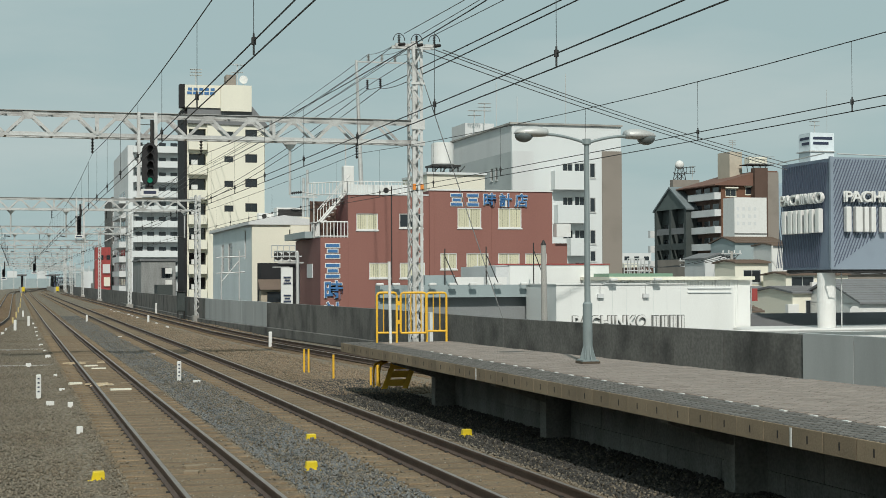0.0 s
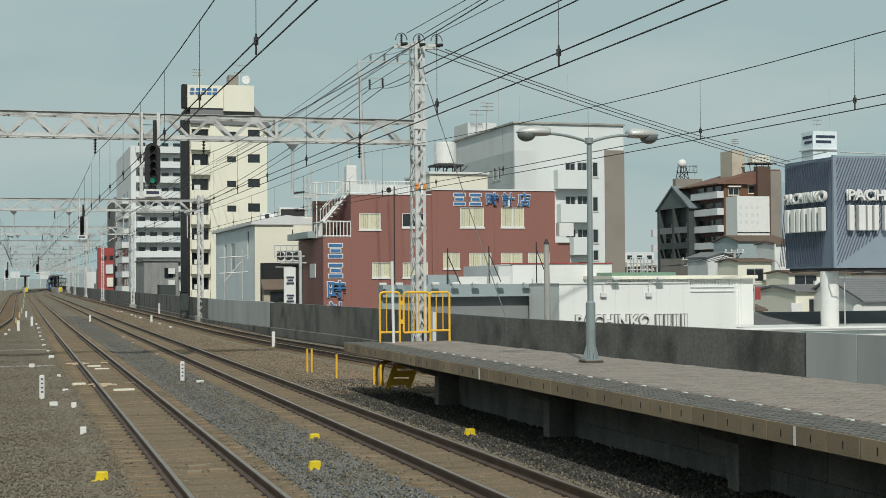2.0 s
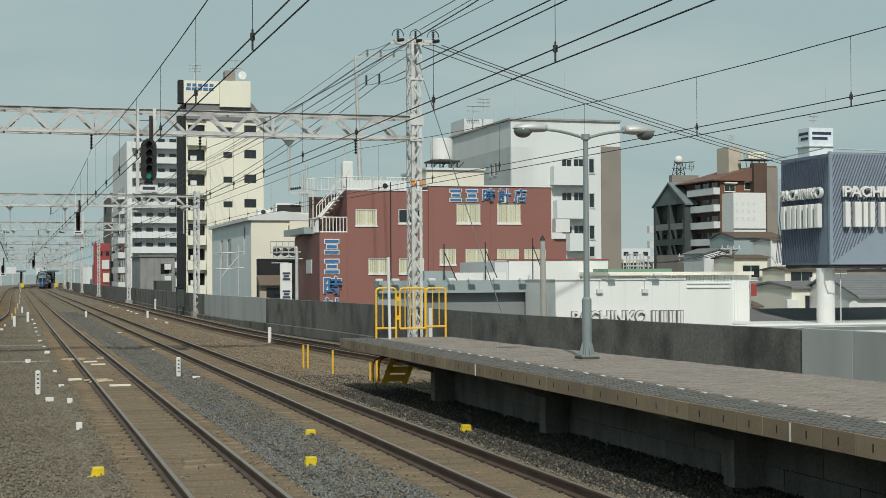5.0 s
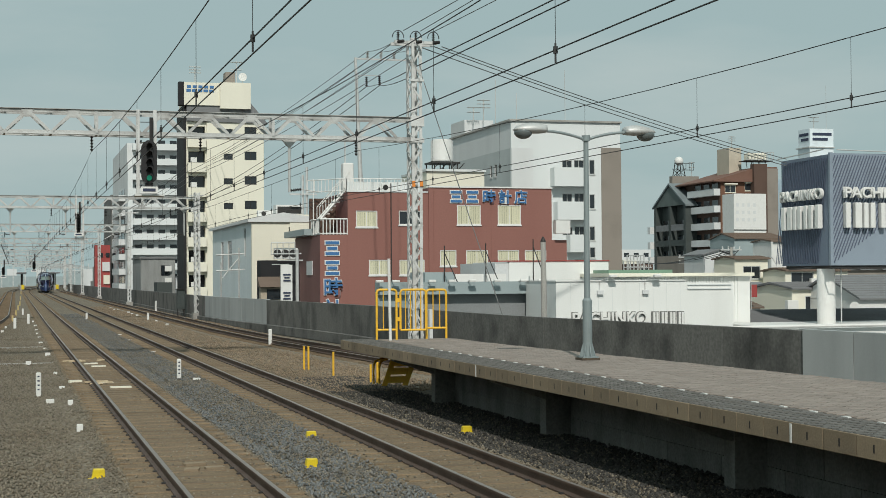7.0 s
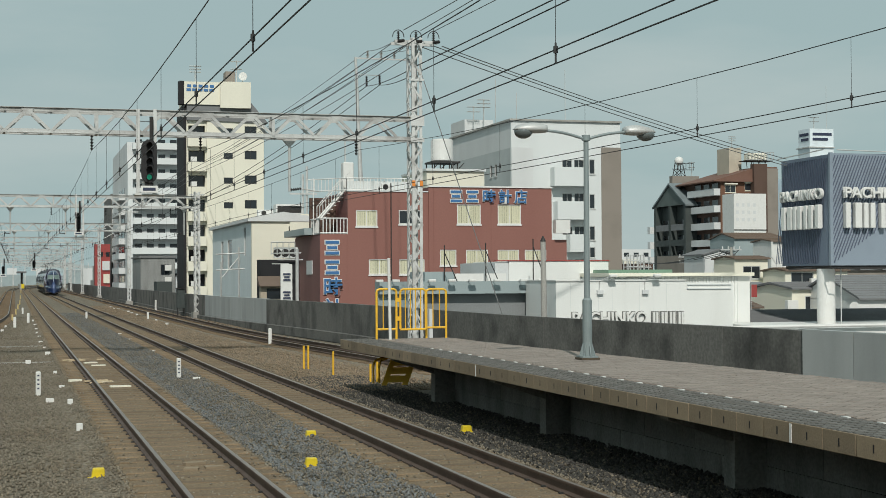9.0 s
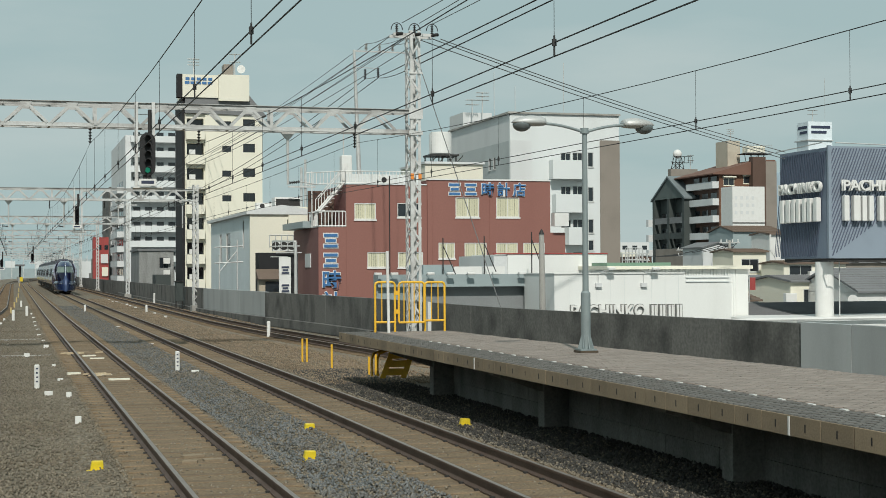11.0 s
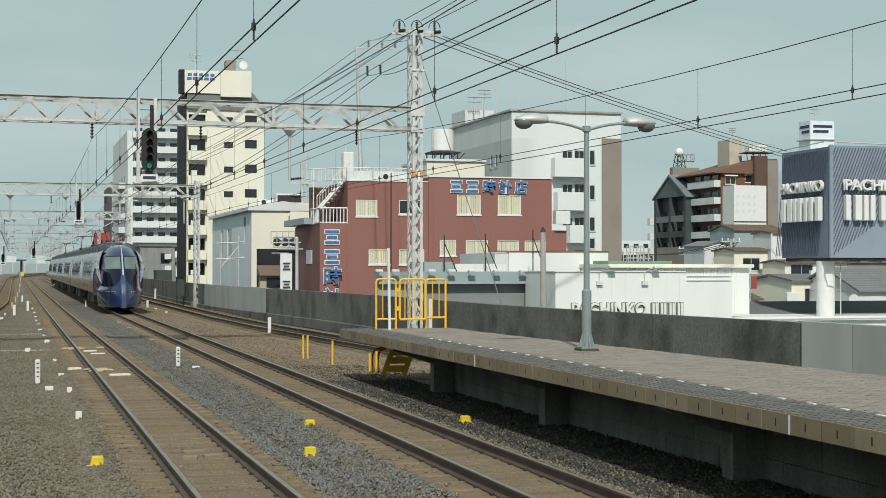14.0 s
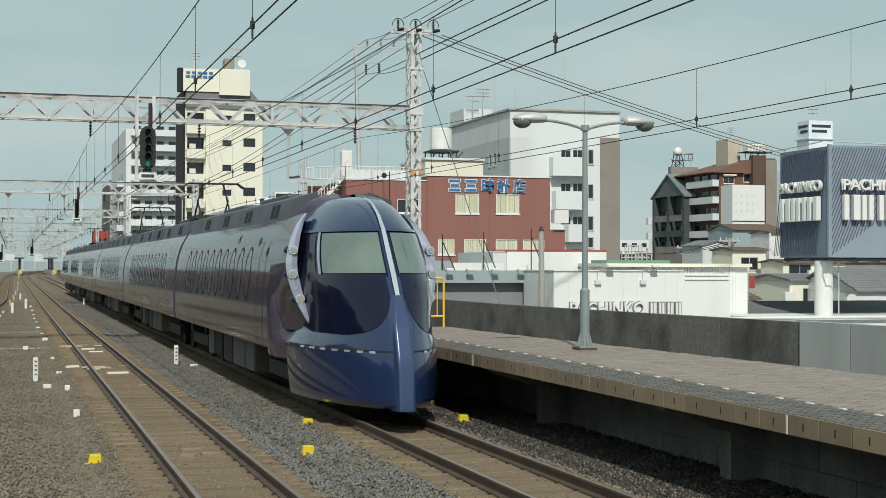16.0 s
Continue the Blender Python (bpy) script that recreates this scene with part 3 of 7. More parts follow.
MAST_X = 13.24


def mast_x(i, y):
    return (MAST_X, 11.92, 11.3)[i] if i < 3 else 10.95 + bend(y)


def gantry(i, y):
    g = thing("overhead_line_gantry", (mast_x(i, y), y, 0), "grey painted lattice steel gantry carrying overhead wires", "gantry", "overhead line gantries")
    xr, xl = mast_x(i, y), -10.5 + bend(y)
    if i == 0:
        lattice_mast(g, xr, y, 0.1, 10.6, 0.36, 0.72, 0.42)
        for za, zb in ((7.6, 7.95), (7.05, 7.2), (9.13, 9.2)):
            part("knee_plate", B((xr - 0.24, xr + 0.24, y - 0.41, y - 0.385, za, zb)), GANTRY, g)
        for d in (-0.135, 0.135):
            part("warning_band", B((xr + d - 0.055, xr + d + 0.055, y - 0.40, y - 0.384, 5.55, 5.75)), ORANGE, g, "orange band round a mast leg")
        part("crossarm", B((xr - 0.75, xr + 0.75, y - 0.3, y - 0.22, 10.42, 10.52), (xr - 0.75, xr + 0.75, y + 0.22, y + 0.3, 10.42, 10.52)), GANTRY, g)
        for dx in (-0.62, 0.0, 0.62):
            bm = bmesh.new()
            insulator(bm, (xr + dx, y - 0.26, 10.52), (xr + dx, y - 0.26, 10.82), 0.06)
            part("insulator", bm, IRON, g, "dark ceramic insulator")
            bm = bmesh.new()
            insulator(bm, (xr + dx, y - 0.3, 10.47), (xr + dx + 0.06, y - 0.8, 10.42), 0.06)
            part("insulator", bm, IRON, g, "dark ceramic insulator")
            bm = bmesh.new()
            pts = [(xr + dx + 0.2 * math.sin(a), y - 0.26, 10.62 + 0.24 * math.cos(a)) for a in (math.pi * (k / 8 - 0.5) for k in range(9))]
            tube(bm, pts, 0.016)
            part("jumper_wire", bm, WIRE, g)
    else:
        lattice_mast(g, xr, y, 0.1, 9.2 if i != 1 else 8.2, 0.36, 0.7, 0.42)
        part("crossarm", B((xr - 0.9, xr + 0.9, y - 0.05, y + 0.05, 9.0, 9.1)) if i != 1 else B((xr - 0.5, xr + 0.5, y - 0.05, y + 0.05, 7.98, 8.06)), GANTRY, g)
    lattice_mast(g, xl, y, 0.0, 8.0, 0.36, 0.7, 0.42)
    beam(g, xl, xr - 0.2, y, 7.12, 7.90, node=1.225 + bend(y))
    # arms that hold the wires of each track
    for key in TRACKS:
        x = TRACKS[key](y)
        if not xl < x < xr:
            continue
        bm = bmesh.new()
        insulator(bm, (x, y, 7.1), (x, y, 6.6), 0.06)
        part("insulator", bm, IRON, g, "dark ceramic insulator")
        if i == 0 and key != "middle":
            continue
        # the first gantry has one long post, between the middle and the outer track
        xp, side = (8.92, 1) if i == 0 else (x + 0.9, -1)
        bm = bmesh.new()
        rod(bm, (xp, y, 7.1), (xp, y, 5.35), 0.05, 0.04)
        prism(bm, ((xp - 0.26, 7.1), (xp + 0.26, 7.1), (xp + 0.06, 6.86), (xp - 0.06, 6.86)), "y", y - 0.06, y + 0.06)
        part("drop_post", bm, STEEL, g)
        bm = bmesh.new()
        insulator(bm, (xp + side * 0.04, y, 5.4), (xp + side * 0.4, y, 5.45), 0.06)
        part("insulator", bm, IRON, g, "dark ceramic insulator")
        bm = bmesh.new()
        rod(bm, (xp + side * 0.4, y, 5.45), (xp + side * 1.0, y, 5.12 if i else 5.36), 0.018)
        part("steady_arm", bm, STEEL, g)
    return g


for i, y in enumerate(GANTRY_YS):
    gantry(i, y)


# ---------- wires ----------
def wire(name, pts, r, mat, label, group="overhead wires"):
    bm = bmesh.new()
    tube(bm, pts, r, 5)
    return whole(name, bm, mat, label, "wire", group)


def catenary(key):
    fx = TRACKS[key]
    t = thing("overhead_line", (fx(50), 50, 5.1), "dark overhead contact wire hung from a sagging messenger wire", "overhead line", "overhead lines")
    ys = [-52.0, -1.9] + GANTRY_YS
    bm, bm2 = bmesh.new(), bmesh.new()
    up = 0.24 if key == "outer" else 0.0

    def mz(u):
        return 6.62 + up * 0.6 - 0.48 * 4 * u * (1 - u)

    mp, cp = [], []
    for a, b in zip(ys, ys[1:]):
        for k in range(12):
            u = k / 12
            y = a + (b - a) * u
            mp.append((fx(y), y, mz(u)))
            cp.append((fx(y) + 0.02, y, 4.93 + up))
        for k in range(10):
            u = (k + 0.5) / 10
            y = a + (b - a) * u
            if y < 260:
                d = bmesh.new()
                rod(d, (fx(y), y, mz(u)), (fx(y), y, 5.1 + up), 0.004, n=4)
                rod(d, (fx(y), y, 4.93 + up), (fx(y), y, 5.16 + up), 0.012, n=6)
                rod(d, (fx(y), y, 5.04 + up), (fx(y), y, 5.12 + up), 0.028, n=6)
                part("dropper", d, WIRE, t)
    tube(bm, mp, 0.009, 5)
    tube(bm2, cp, 0.009, 5)
    part("messenger_wire", bm, WIRE, t)
    part("contact_wire", bm2, WIRE, t)
    bm3 = bmesh.new()
    tube(bm3, [(x - 0.02, y, z + 0.15) for x, y, z in cp], 0.009, 5)
    part("auxiliary_wire", bm3, WIRE, t)
    return t


for key in ("near", "middle", "outer", "far_left"):
    catenary(key)
# ---------- lineside things ----------
RUSTPLATE = material("rusty_plate", (0.09, 0.07, 0.05), 0.9, 0.1, 0.2, 4, 0.2, 40)
def lamp_post(x, y):
    t = thing("platform_lamp", (x, y, 1.0), "grey-green twin-arm platform lamp post", "lamp post")
    z0 = PZ
    bm = bmesh.new()
    rod(bm, (x, y, z0), (x, y, 2.060), 0.086, n=16)
    rod(bm, (x, y, 2.060), (x, y, 2.100), 0.086, 0.056, n=16)
    rod(bm, (x, y, 2.090), (x, y, 4.973), 0.056, 0.045, n=14)
    rod(bm, (x, y, 4.912), (x, y, 5.013), 0.075, n=14)
    part("pole", bm, POLE, t)
    flange = part("base_flange", B((x - 0.15, x + 0.15, y - 0.15, y + 0.15, z0 + 0.04, z0 + 0.065)), POLE, t)
    for k in range(8):
        bm = bmesh.new()
        a = math.pi / 4 * k
        c, s = math.cos(a), math.sin(a)
        v = [bm.verts.new(p) for p in ((x + c * 0.078, y + s * 0.078, z0 + 0.065), (x + c * 0.155, y + s * 0.155, z0 + 0.065), (x + c * 0.078, y + s * 0.078, z0 + 0.33))]
        bm.faces.new(v)
        w = [bm.verts.new(Vector(q.co) + Vector((-s * 0.015, c * 0.015, 0))) for q in v]
        bm.faces.new(w[::-1])
        for i in range(3):
            bm.faces.new((v[i], v[(i + 1) % 3], w[(i + 1) % 3], w[i]))
        part("fin", bm, POLE, flange)
    part("base_plate", B((x - 0.17, x + 0.17, y - 0.17, y + 0.17, z0, z0 + 0.039)), RUSTPLATE, t, "rusty base plate")
    zt = 4.932
    for s in (-1, 1):
        tip = (9.123 if s < 0 else 10.639)
        zz = 5.078
        bm = bmesh.new()
        pts = [(x + (tip - x) * u, y, zt + (zz - zt) * (1 - (1 - u) ** 1.8)) for u in (0, 0.2, 0.4, 0.6, 0.8, 1.0)]
        tube(bm, pts, 0.026, 8)
        part("arm", bm, POLE, t)
        end = 8.530 if s < 0 else 11.227
        bm = bmesh.new()
        n = 12
        rings = []
        for k in range(n + 1):
            u = k / n
            hx = tip + (end - tip) * u
            hw = 0.06 + 0.13 * math.sin(math.pi * min(1, 0.15 + u * 0.85)) ** 0.6 * (1 if u < 0.98 else 0.4)
            ht = 0.045 + 0.085 * math.sin(math.pi * min(1.0, 0.2 + 0.8 * u)) if u < 0.99 else 0.01
            rings.append([bm.verts.new((hx, y + hw * math.cos(a), zz + 0.01 + ht * math.sin(a) * (1.0 if math.sin(a) > 0 else 0.5))) for a in (2 * math.pi * q / 12 for q in range(12))])
        for a, b in zip(rings, rings[1:]):
            for q in range(12):
                bm.faces.new((a[q], a[(q + 1) % 12], b[(q + 1) % 12], b[q]))
        bm.faces.new(rings[0][::-1])
        bm.faces.new(rings[-1])
        head = part("lamp_head", bm, STEEL, t, "silver lamp head", smooth=True)
        bm = bmesh.new()
        cx = end + (tip - end) * 0.3
        ball(bm, (cx, y, zz - 0.03), 0.165, 16, 10, 0.75)
        part("lamp_bowl", bm, GLASS_BOWL, head, "clear glass bowl", smooth=True)
    return t


GLASS_BOWL = material("lamp_glass", (0.13, 0.15, 0.15), 0.12, 0, 0.03, 2, 0, 30, spec=0.8)
lamp_post(9.894, 24.9)


def gate_panel(xa, xb, y, z0, z1, bars, feet, hinge=False):
    t = thing("barrier_panel", ((xa + xb) / 2, y, PZ), "yellow tubular steel barrier panel at the platform end", "barrier", "yellow barrier panels")
    r = 0.028
    bm = bmesh.new()
    c = 0.07
    tube(bm, [(xa, y, z0), (xa, y, z1 - c), (xa + c * 0.3, y, z1 - c * 0.3), (xa + c, y, z1), (xb - c, y, z1), (xb - c * 0.3, y, z1 - c * 0.3), (xb, y, z1 - c), (xb, y, z0)], r, 8)
    part("frame", bm, YELLOW, t)
    bm = bmesh.new()
    rod(bm, (xa, y, feet), (xb, y, feet), r * 0.9, n=8)
    part("bottom_rail", bm, YELLOW, t)
    for k in range(bars):
        x = xa + (xb - xa) * (k + 1) / (bars + 1)
        bm = bmesh.new()
        rod(bm, (x, y, feet), (x, y, z1), 0.014, n=6)
        part("bar", bm, YELLOW, t)
    if hinge:
        for z in (z0 + 0.25, z1 - 0.25):
            part("hinge", B((xa - 0.09, xa - 0.02, y - 0.03, y + 0.03, z - 0.05, z + 0.05)), YELLOW, t)


FY = 34.7
gate_panel(8.399, 8.887, FY, PZ, 2.198, 2, 1.239)
gate_panel(8.984, 9.618, FY, 1.242, 2.193, 4, 1.228, True)
gate_panel(9.688, 10.186, FY + 0.2, PZ, 2.187, 2, 1.259)
t = thing("white_post", (8.619, 34.3, PZ), "white painted post at the platform end", "post")
bm = bmesh.new()
rod(bm, (8.632, 34.3, PZ), (8.602, 34.3, 2.937), 0.035, n=10)
part("shaft", bm, WHITE, t)
t = thing("cabinet", (11.3, 37.0, -0.3), "pale grey narrow electrical cabinet behind the barrier", "cabinet")
part("body", B((12.309, 12.416, 44, 44.3, -0.4, 1.500)), LIGHTGREY, t)
t = thing("relay_cabinet", (11.4, 106, -0.3), "dark weathered steel relay cabinet on legs by the boundary wall", "cabinet")
body = part("body", B((11.2, 11.75, 105.6, 106.2, 0.35, 1.72)), DARKGREEN, t, bevel=0.03)
part("cabinet_roof", B((11.15, 11.8, 105.5, 106.3, 1.721, 1.78)), IRON, t)
part("cabinet_door", B((11.25, 11.7, 105.57, 105.599, 0.45, 1.62)), DARKGREEN, body)
for lx in (11.22, 11.67):
    part("leg", B((lx, lx + 0.06, 105.7, 106.1, -0.35, 0.349)), IRON, t)
# stair with yellow side under the platform end
t = thing("end_steps", (8.6, 34.3, -0.3), "short steep yellow steel steps under the platform end", "steps")
SA, SB = ((8.62, 34.5, 0.70), (8.34, 34.0, -0.05)), ((9.12, 34.5, 0.70), (8.84, 34.0, -0.05))
for top, foot in (SA, SB):
    bm = bmesh.new()
    prism(bm, ((top[0], top[2]), (top[0] + 0.13, top[2]), (foot[0] + 0.13, foot[2]), (foot[0], foot[2])), "y", foot[1], foot[1] + 0.045)
    part("stringer", bm, YELLOW, t)
for u in (0.22, 0.48, 0.74):
    x, z = SA[0][0] + (SA[1][0] - SA[0][0]) * u + 0.1, 0.70 - 0.75 * u
    tread = part("tread", B((x, x + 0.44, 34.05, 34.42, z - 0.02, z + 0.015)), YELLOW, t)
    part("tread_nosing", B((x, x + 0.44, 34.02, 34.049, z - 0.13, z + 0.02)), YELLOW, tread)
for hx in (8.17, 8.31):
    bm = bmesh.new()
    tube(bm, [(hx, 34.1, 0.0), (hx, 34.1, 0.42), (hx + 0.05, 34.15, 0.52), (hx + 0.36, 34.3, 0.62)], 0.03, 7)
    part("handrail", bm, YELLOW, t)


def marker_post(x, y, h, w, mat, label, text=False, z0=-0.3):
    t = thing("marker_post", (x, y, z0), label, "marker post", "lineside marker posts")
    bm = bmesh.new()
    box(bm, x - w / 2, x + w / 2, y - w * 0.35, y + w * 0.35, z0, z0 + h)
    part("post", bm, mat, t, bevel=w * 0.25)
    if text:
        for k in range(4):
            zz = z0 + h * (0.88 - 0.16 * k)
            part("mark_bar", B((x - w * 0.2, x + w * 0.2, y - w * 0.35 - 0.006, y - w * 0.35 - 0.001, zz - 0.035, zz)), INK, t)


marker_post(4.38, 40.9, 0.62, 0.12, WHITE, "white concrete kilometre post between tracks", True)
marker_post(0.62, 36.1, 0.63, 0.12, WHITE, "white concrete kilometre post with dark marks", True)
marker_post(10.0, 59.5, 0.75, 0.14, WHITE, "white concrete marker post beside the outer track")
marker_post(8.7, 100, 0.55, 0.14, WHITE, "white concrete marker post in the ballast")
marker_post(0.89, 119.7, 0.55, 0.14, WHITE, "white concrete marker post in the ballast")
marker_post(11.6, 126, 0.95, 0.16, WHITE, "white concrete marker post by the wall")
marker_post(4.87, 102.5, 0.55, 0.14, WHITE, "white concrete marker post in the ballast")
marker_post(1.04, 95.1, 0.68, 0.16, WHITE, "white concrete marker post in the ballast")
marker_post(0.22, 86.7, 0.66, 0.16, WHITE, "white concrete marker post in the ballast")
for x, y, h in ((8.294, 43.4, 0.78), (8.429, 43.4, 0.78), (8.499, 40.2, 0.76), (8.932, 37.6, 0.55), (9.039, 37.3, 0.62)):
    t = thing("yellow_stake", (x, y, -0.3), "slim yellow stake standing in the ballast", "stake", "yellow stakes")
    bm = bmesh.new()
    rod(bm, (x, y, -0.35), (x, y, -0.3 + h), 0.03, n=8)
    part("stake", bm, YELLOW, t)


def yellow_box(x, y, w=0.23):
    t = thing("yellow_marker_block", (x, y, -0.22), "small bright yellow marker block on the ballast", "marker block", "yellow marker blocks")
    bm = bmesh.new()
    prism(bm, ((x - w * 0.42, -0.25), (x + w * 0.42, -0.25), (x + w * 0.36, -0.1), (x - w * 0.3, -0.1)), "y", y - 0.06, y + 0.06)
    part("block", bm, LEMON, t, bevel=0.012)
    part("foot", B((x - w * 0.62, x + w * 0.62, y - 0.1, y + 0.1, -0.26, -0.215)), LEMON, t)


for x, y in ((1.15, 21.0), (4.15, 21.2), (4.88, 24.95), (7.62, 24.9)):
    yellow_box(x, y)
SANDSTAKE = material("faded_yellow_stake", (0.55, 0.43, 0.2), 0.8, 0, 0.15, 4, 0.2, 40)
rng = random.Random(21)


def cable_marker(x, y, w, h, mat=WHITE):
    t = thing("cable_marker", (x, y, -0.25), "small white cable marker in the ballast", "cable marker", "white cable markers")
    part("block", B((x - w, x + w, y - 0.05, y + 0.05, -0.3, -0.22 + h)), mat, t, bevel=0.012)


# the row along the near track, the row between the tracks and the row by the outer track
for x, y in ((-0.27, 86.9), (-0.42, 80.5), (1.34, 97.5), (1.35, 89.3), (1.30, 82.3), (1.24, 76.4), (1.27, 71.9), (1.22, 65.6), (1.27, 60.2), (1.26, 54.8),
             (0.54, 49.6), (1.22, 44.0), (1.22, 38.3), (0.83, 34.0), (1.23, 33.1), (1.18, 27.4)):
    cable_marker(x, y, 0.05 + 0.04 * rng.random(), 0.05 + 0.09 * rng.random())
for x, y in ((5.0, 110.3), (4.98, 95.6), (5.0, 88.5), (5.01, 83.4), (5.02, 77.9), (5.01, 72.8), (5.0, 66.3), (5.01, 55.4),
             (4.95, 49.2), (4.85, 43.4), (4.75, 40.0)):
    cable_marker(x, y, 0.05 + 0.05 * rng.random(), 0.02 + 0.06 * rng.random())
for x, y in ((9.0, 143.3), (8.82, 135.3), (9.14, 134.9), (9.06, 127.7), (9.0, 121.1), (8.95, 117.0), (8.9, 111.4), (8.85, 95.9), (8.8, 88.6), (8.7, 87.4)):
    cable_marker(x, y, 0.06 + 0.05 * rng.random(), 0.03 + 0.08 * rng.random())
# small yellow-topped stakes that follow the far track's edge
for x, y in ((1.8, 283.0), (1.23, 205.0), (0.91, 161.0), (0.63, 137.6), (0.38, 118.1), (0.11, 100.8)):
    t = thing("yellow_stake", (x, y, -0.3), "short weathered yellow stake in the ballast", "stake", "short yellow stakes")
    bm = bmesh.new()
    rod(bm, (x, y, -0.35), (x, y, 0.05 + y * 0.0012), 0.05 + y * 0.00012, n=7)
    part("stake", bm, SANDSTAKE, t)
# pale crossing boards between the rails of the near track
for x, y, w in ((1.75, 51.2, 0.3), (2.35, 50.2, 0.28), (2.88, 50.7, 0.26), (2.4, 47.9, 0.4), (2.55, 46.3, 0.42), (1.6, 39.8, 0.32),
                (2.3, 38.9, 0.36), (2.45, 38.4, 0.3), (2.88, 39.5, 0.3), (2.57, 37.2, 0.5), (2.52, 33.2, 0.16), (2.82, 33.1, 0.18),
                (2.5, 21.4, 0.3), (2.72, 20.9, 0.26), (2.4, 20.8, 0.2)):
    t = thing("pale_board", (x, y, -0.18), "weathered pale board lying between the rails", "board", "pale boards")
    ob = part("board", B((-w / 2, w / 2, -0.07 - 0.05 * rng.random(), 0.08, -0.03, 0.03)), OFFWHITE if w > 0.31 else COPING, t)
    ob.matrix_basis = pose(x, y, -0.15, 0, 0, rng.uniform(-14, 22))
SANDWOOD = material("sandy_wood", (0.45, 0.36, 0.24), 0.9, 0, 0.2, 4, 0.3, 40)
for y in (38.0, 48.6):
    for k in range(5):
        x, yb = 1.75 + 1.2 * rng.random(), y + 1.3 * rng.random()
        w = 0.1 + 0.14 * rng.random()
        t = thing("wood_scrap", (x, yb, -0.17), "short sandy wood scrap lying between the rails", "wood scrap", "wood scraps")
        bm = bmesh.new()
        rod(bm, (x - w, yb - 0.12 * rng.random(), -0.135), (x + w, yb + 0.2 * rng.random(), -0.135), 0.035, n=4)
        part("scrap", bm, SANDWOOD, t)
for x, y in ((1.5, 62), (0.4, 50)):
    t = thing("cable_duct", (x, y, -0.26), "low concrete cable duct across the ballast", "cable duct", "cable ducts")
    part("lid", B((-2.0, 1.7, y - 0.1, y + 0.1, -0.3, -0.2)), CONCRETE, t)


# ---------- signals ----------
def colour_signal(x, y, ztop, zbot, lit, w=0.5):
    t = thing("railway_signal", (x, y, zbot), "black five-aspect railway signal showing a green light", "signal", "railway signals")
    bm = bmesh.new()
    h = ztop - zbot
    n = 10
    r = w / 2
    out = [(x + r * math.cos(a), ztop - r + r * math.sin(a)) for a in (math.pi * k / n for k in range(n + 1))] + [(x + r * math.cos(a), zbot + r + r * math.sin(a)) for a in (math.pi + math.pi * k / n for k in range(n + 1))]
    prism(bm, out, "y", y, y + 0.05)
    part("backplate", bm, RUBBERBLACK, t)
    for k in range(5):
        zc = ztop - h * (0.13 + 0.185 * k)
        bm = bmesh.new()
        rod(bm, (x, y - 0.02, zc), (x, y - 0.001, zc), 0.085, n=16)
        part("lens", bm, GREENLAMP if k == lit else BLACK, t)
        bm = bmesh.new()
        m = 9
        a0 = [radians(-10 + 200 * q / (m - 1)) for q in range(m)]
        for rr_, nm in ((0.10, 0),):
            v = [(bm.verts.new((x + rr_ * math.cos(a), y, zc + rr_ * math.sin(a))), bm.verts.new((x + rr_ * math.cos(a), y - 0.22, zc + rr_ * math.sin(a)))) for a in a0]
            for p, q in zip(v, v[1:]):
                bm.faces.new((p[0], q[0], q[1], p[1]))
        ob = part("hood", bm, RUBBERBLACK, t)
        md = ob.modifiers.new("thick", "SOLIDIFY")
        md.thickness = 0.012
    bm = bmesh.new()
    rod(bm, (x + 0.08, y + 0.1, ztop - 0.2), (x + 0.08, y + 0.1, ztop + 0.75), 0.06, n=8)
    part("hanger", bm, IRON, t)
    bm = bmesh.new()
    rod(bm, (x, y + 0.1, zbot - 0.2), (x, y + 0.1, zbot + 0.4), 0.07, n=8)
    part("hanger", bm, IRON, t)
    part("number_plate", B((x - 0.27, x + 0.27, y - 0.01, y + 0.02, zbot - 0.32, zbot - 0.1)), WHITE, t)
    part("plate_mark", B((x - 0.2, x + 0.2, y - 0.016, y - 0.011, zbot - 0.26, zbot - 0.16)), INK, t)
    part("junction_box", B((x - 0.12, x + 0.12, y + 0.06, y + 0.3, zbot - 0.1, zbot + 0.02)), RUBBERBLACK, t)
    return t


SGY = 48.5
colour_signal(4.267, SGY, 6.929, 5.550, 4)


def signal_cage(xa, xb, y, z0, z1):
    t = thing("signal_ladder", ((xa + xb) / 2, y, z0), "grey steel ladder frame hung from the gantry", "ladder", "signal ladder frames")
    for x in (xa, xb):
        part("upright", B((x - 0.055, x + 0.055, y - 0.05, y + 0.05, z0, z1)), GANTRY, t)
    bm = bmesh.new()
    n = int((z1 - z0) / 0.33)
    for k in range(n):
        z = z0 + 0.05 + k * 0.33
        rod(bm, (xa, y + 0.3, z), (xb, y + 0.3, z), 0.015, n=5)
    for x in (xa, xb):
        rod(bm, (x, y + 0.3, z0), (x, y + 0.3, z1), 0.02, n=5)
    part("rungs", bm, GANTRY, t)
    part("platform_grating", B((xa - 0.1, xb + 0.3, y - 0.05, y + 0.7, z0 - 0.05, z0)), GANTRY, t)


signal_cage(3.933, 4.473, 48.75, 5.212, 7.937)
signal_cage(4.067, 4.533, 99.6, 5.076, 7.941)
colour_signal(4.225, 99.3, 6.75, 5.6, 9, 0.28)
for sx_, zt_, zb_ in ((2.188, 4.25, 3.55), (-0.689, 3.70, 3.0)):
    colour_signal(sx_, 151.4, zt_, zb_, 9, 0.3)

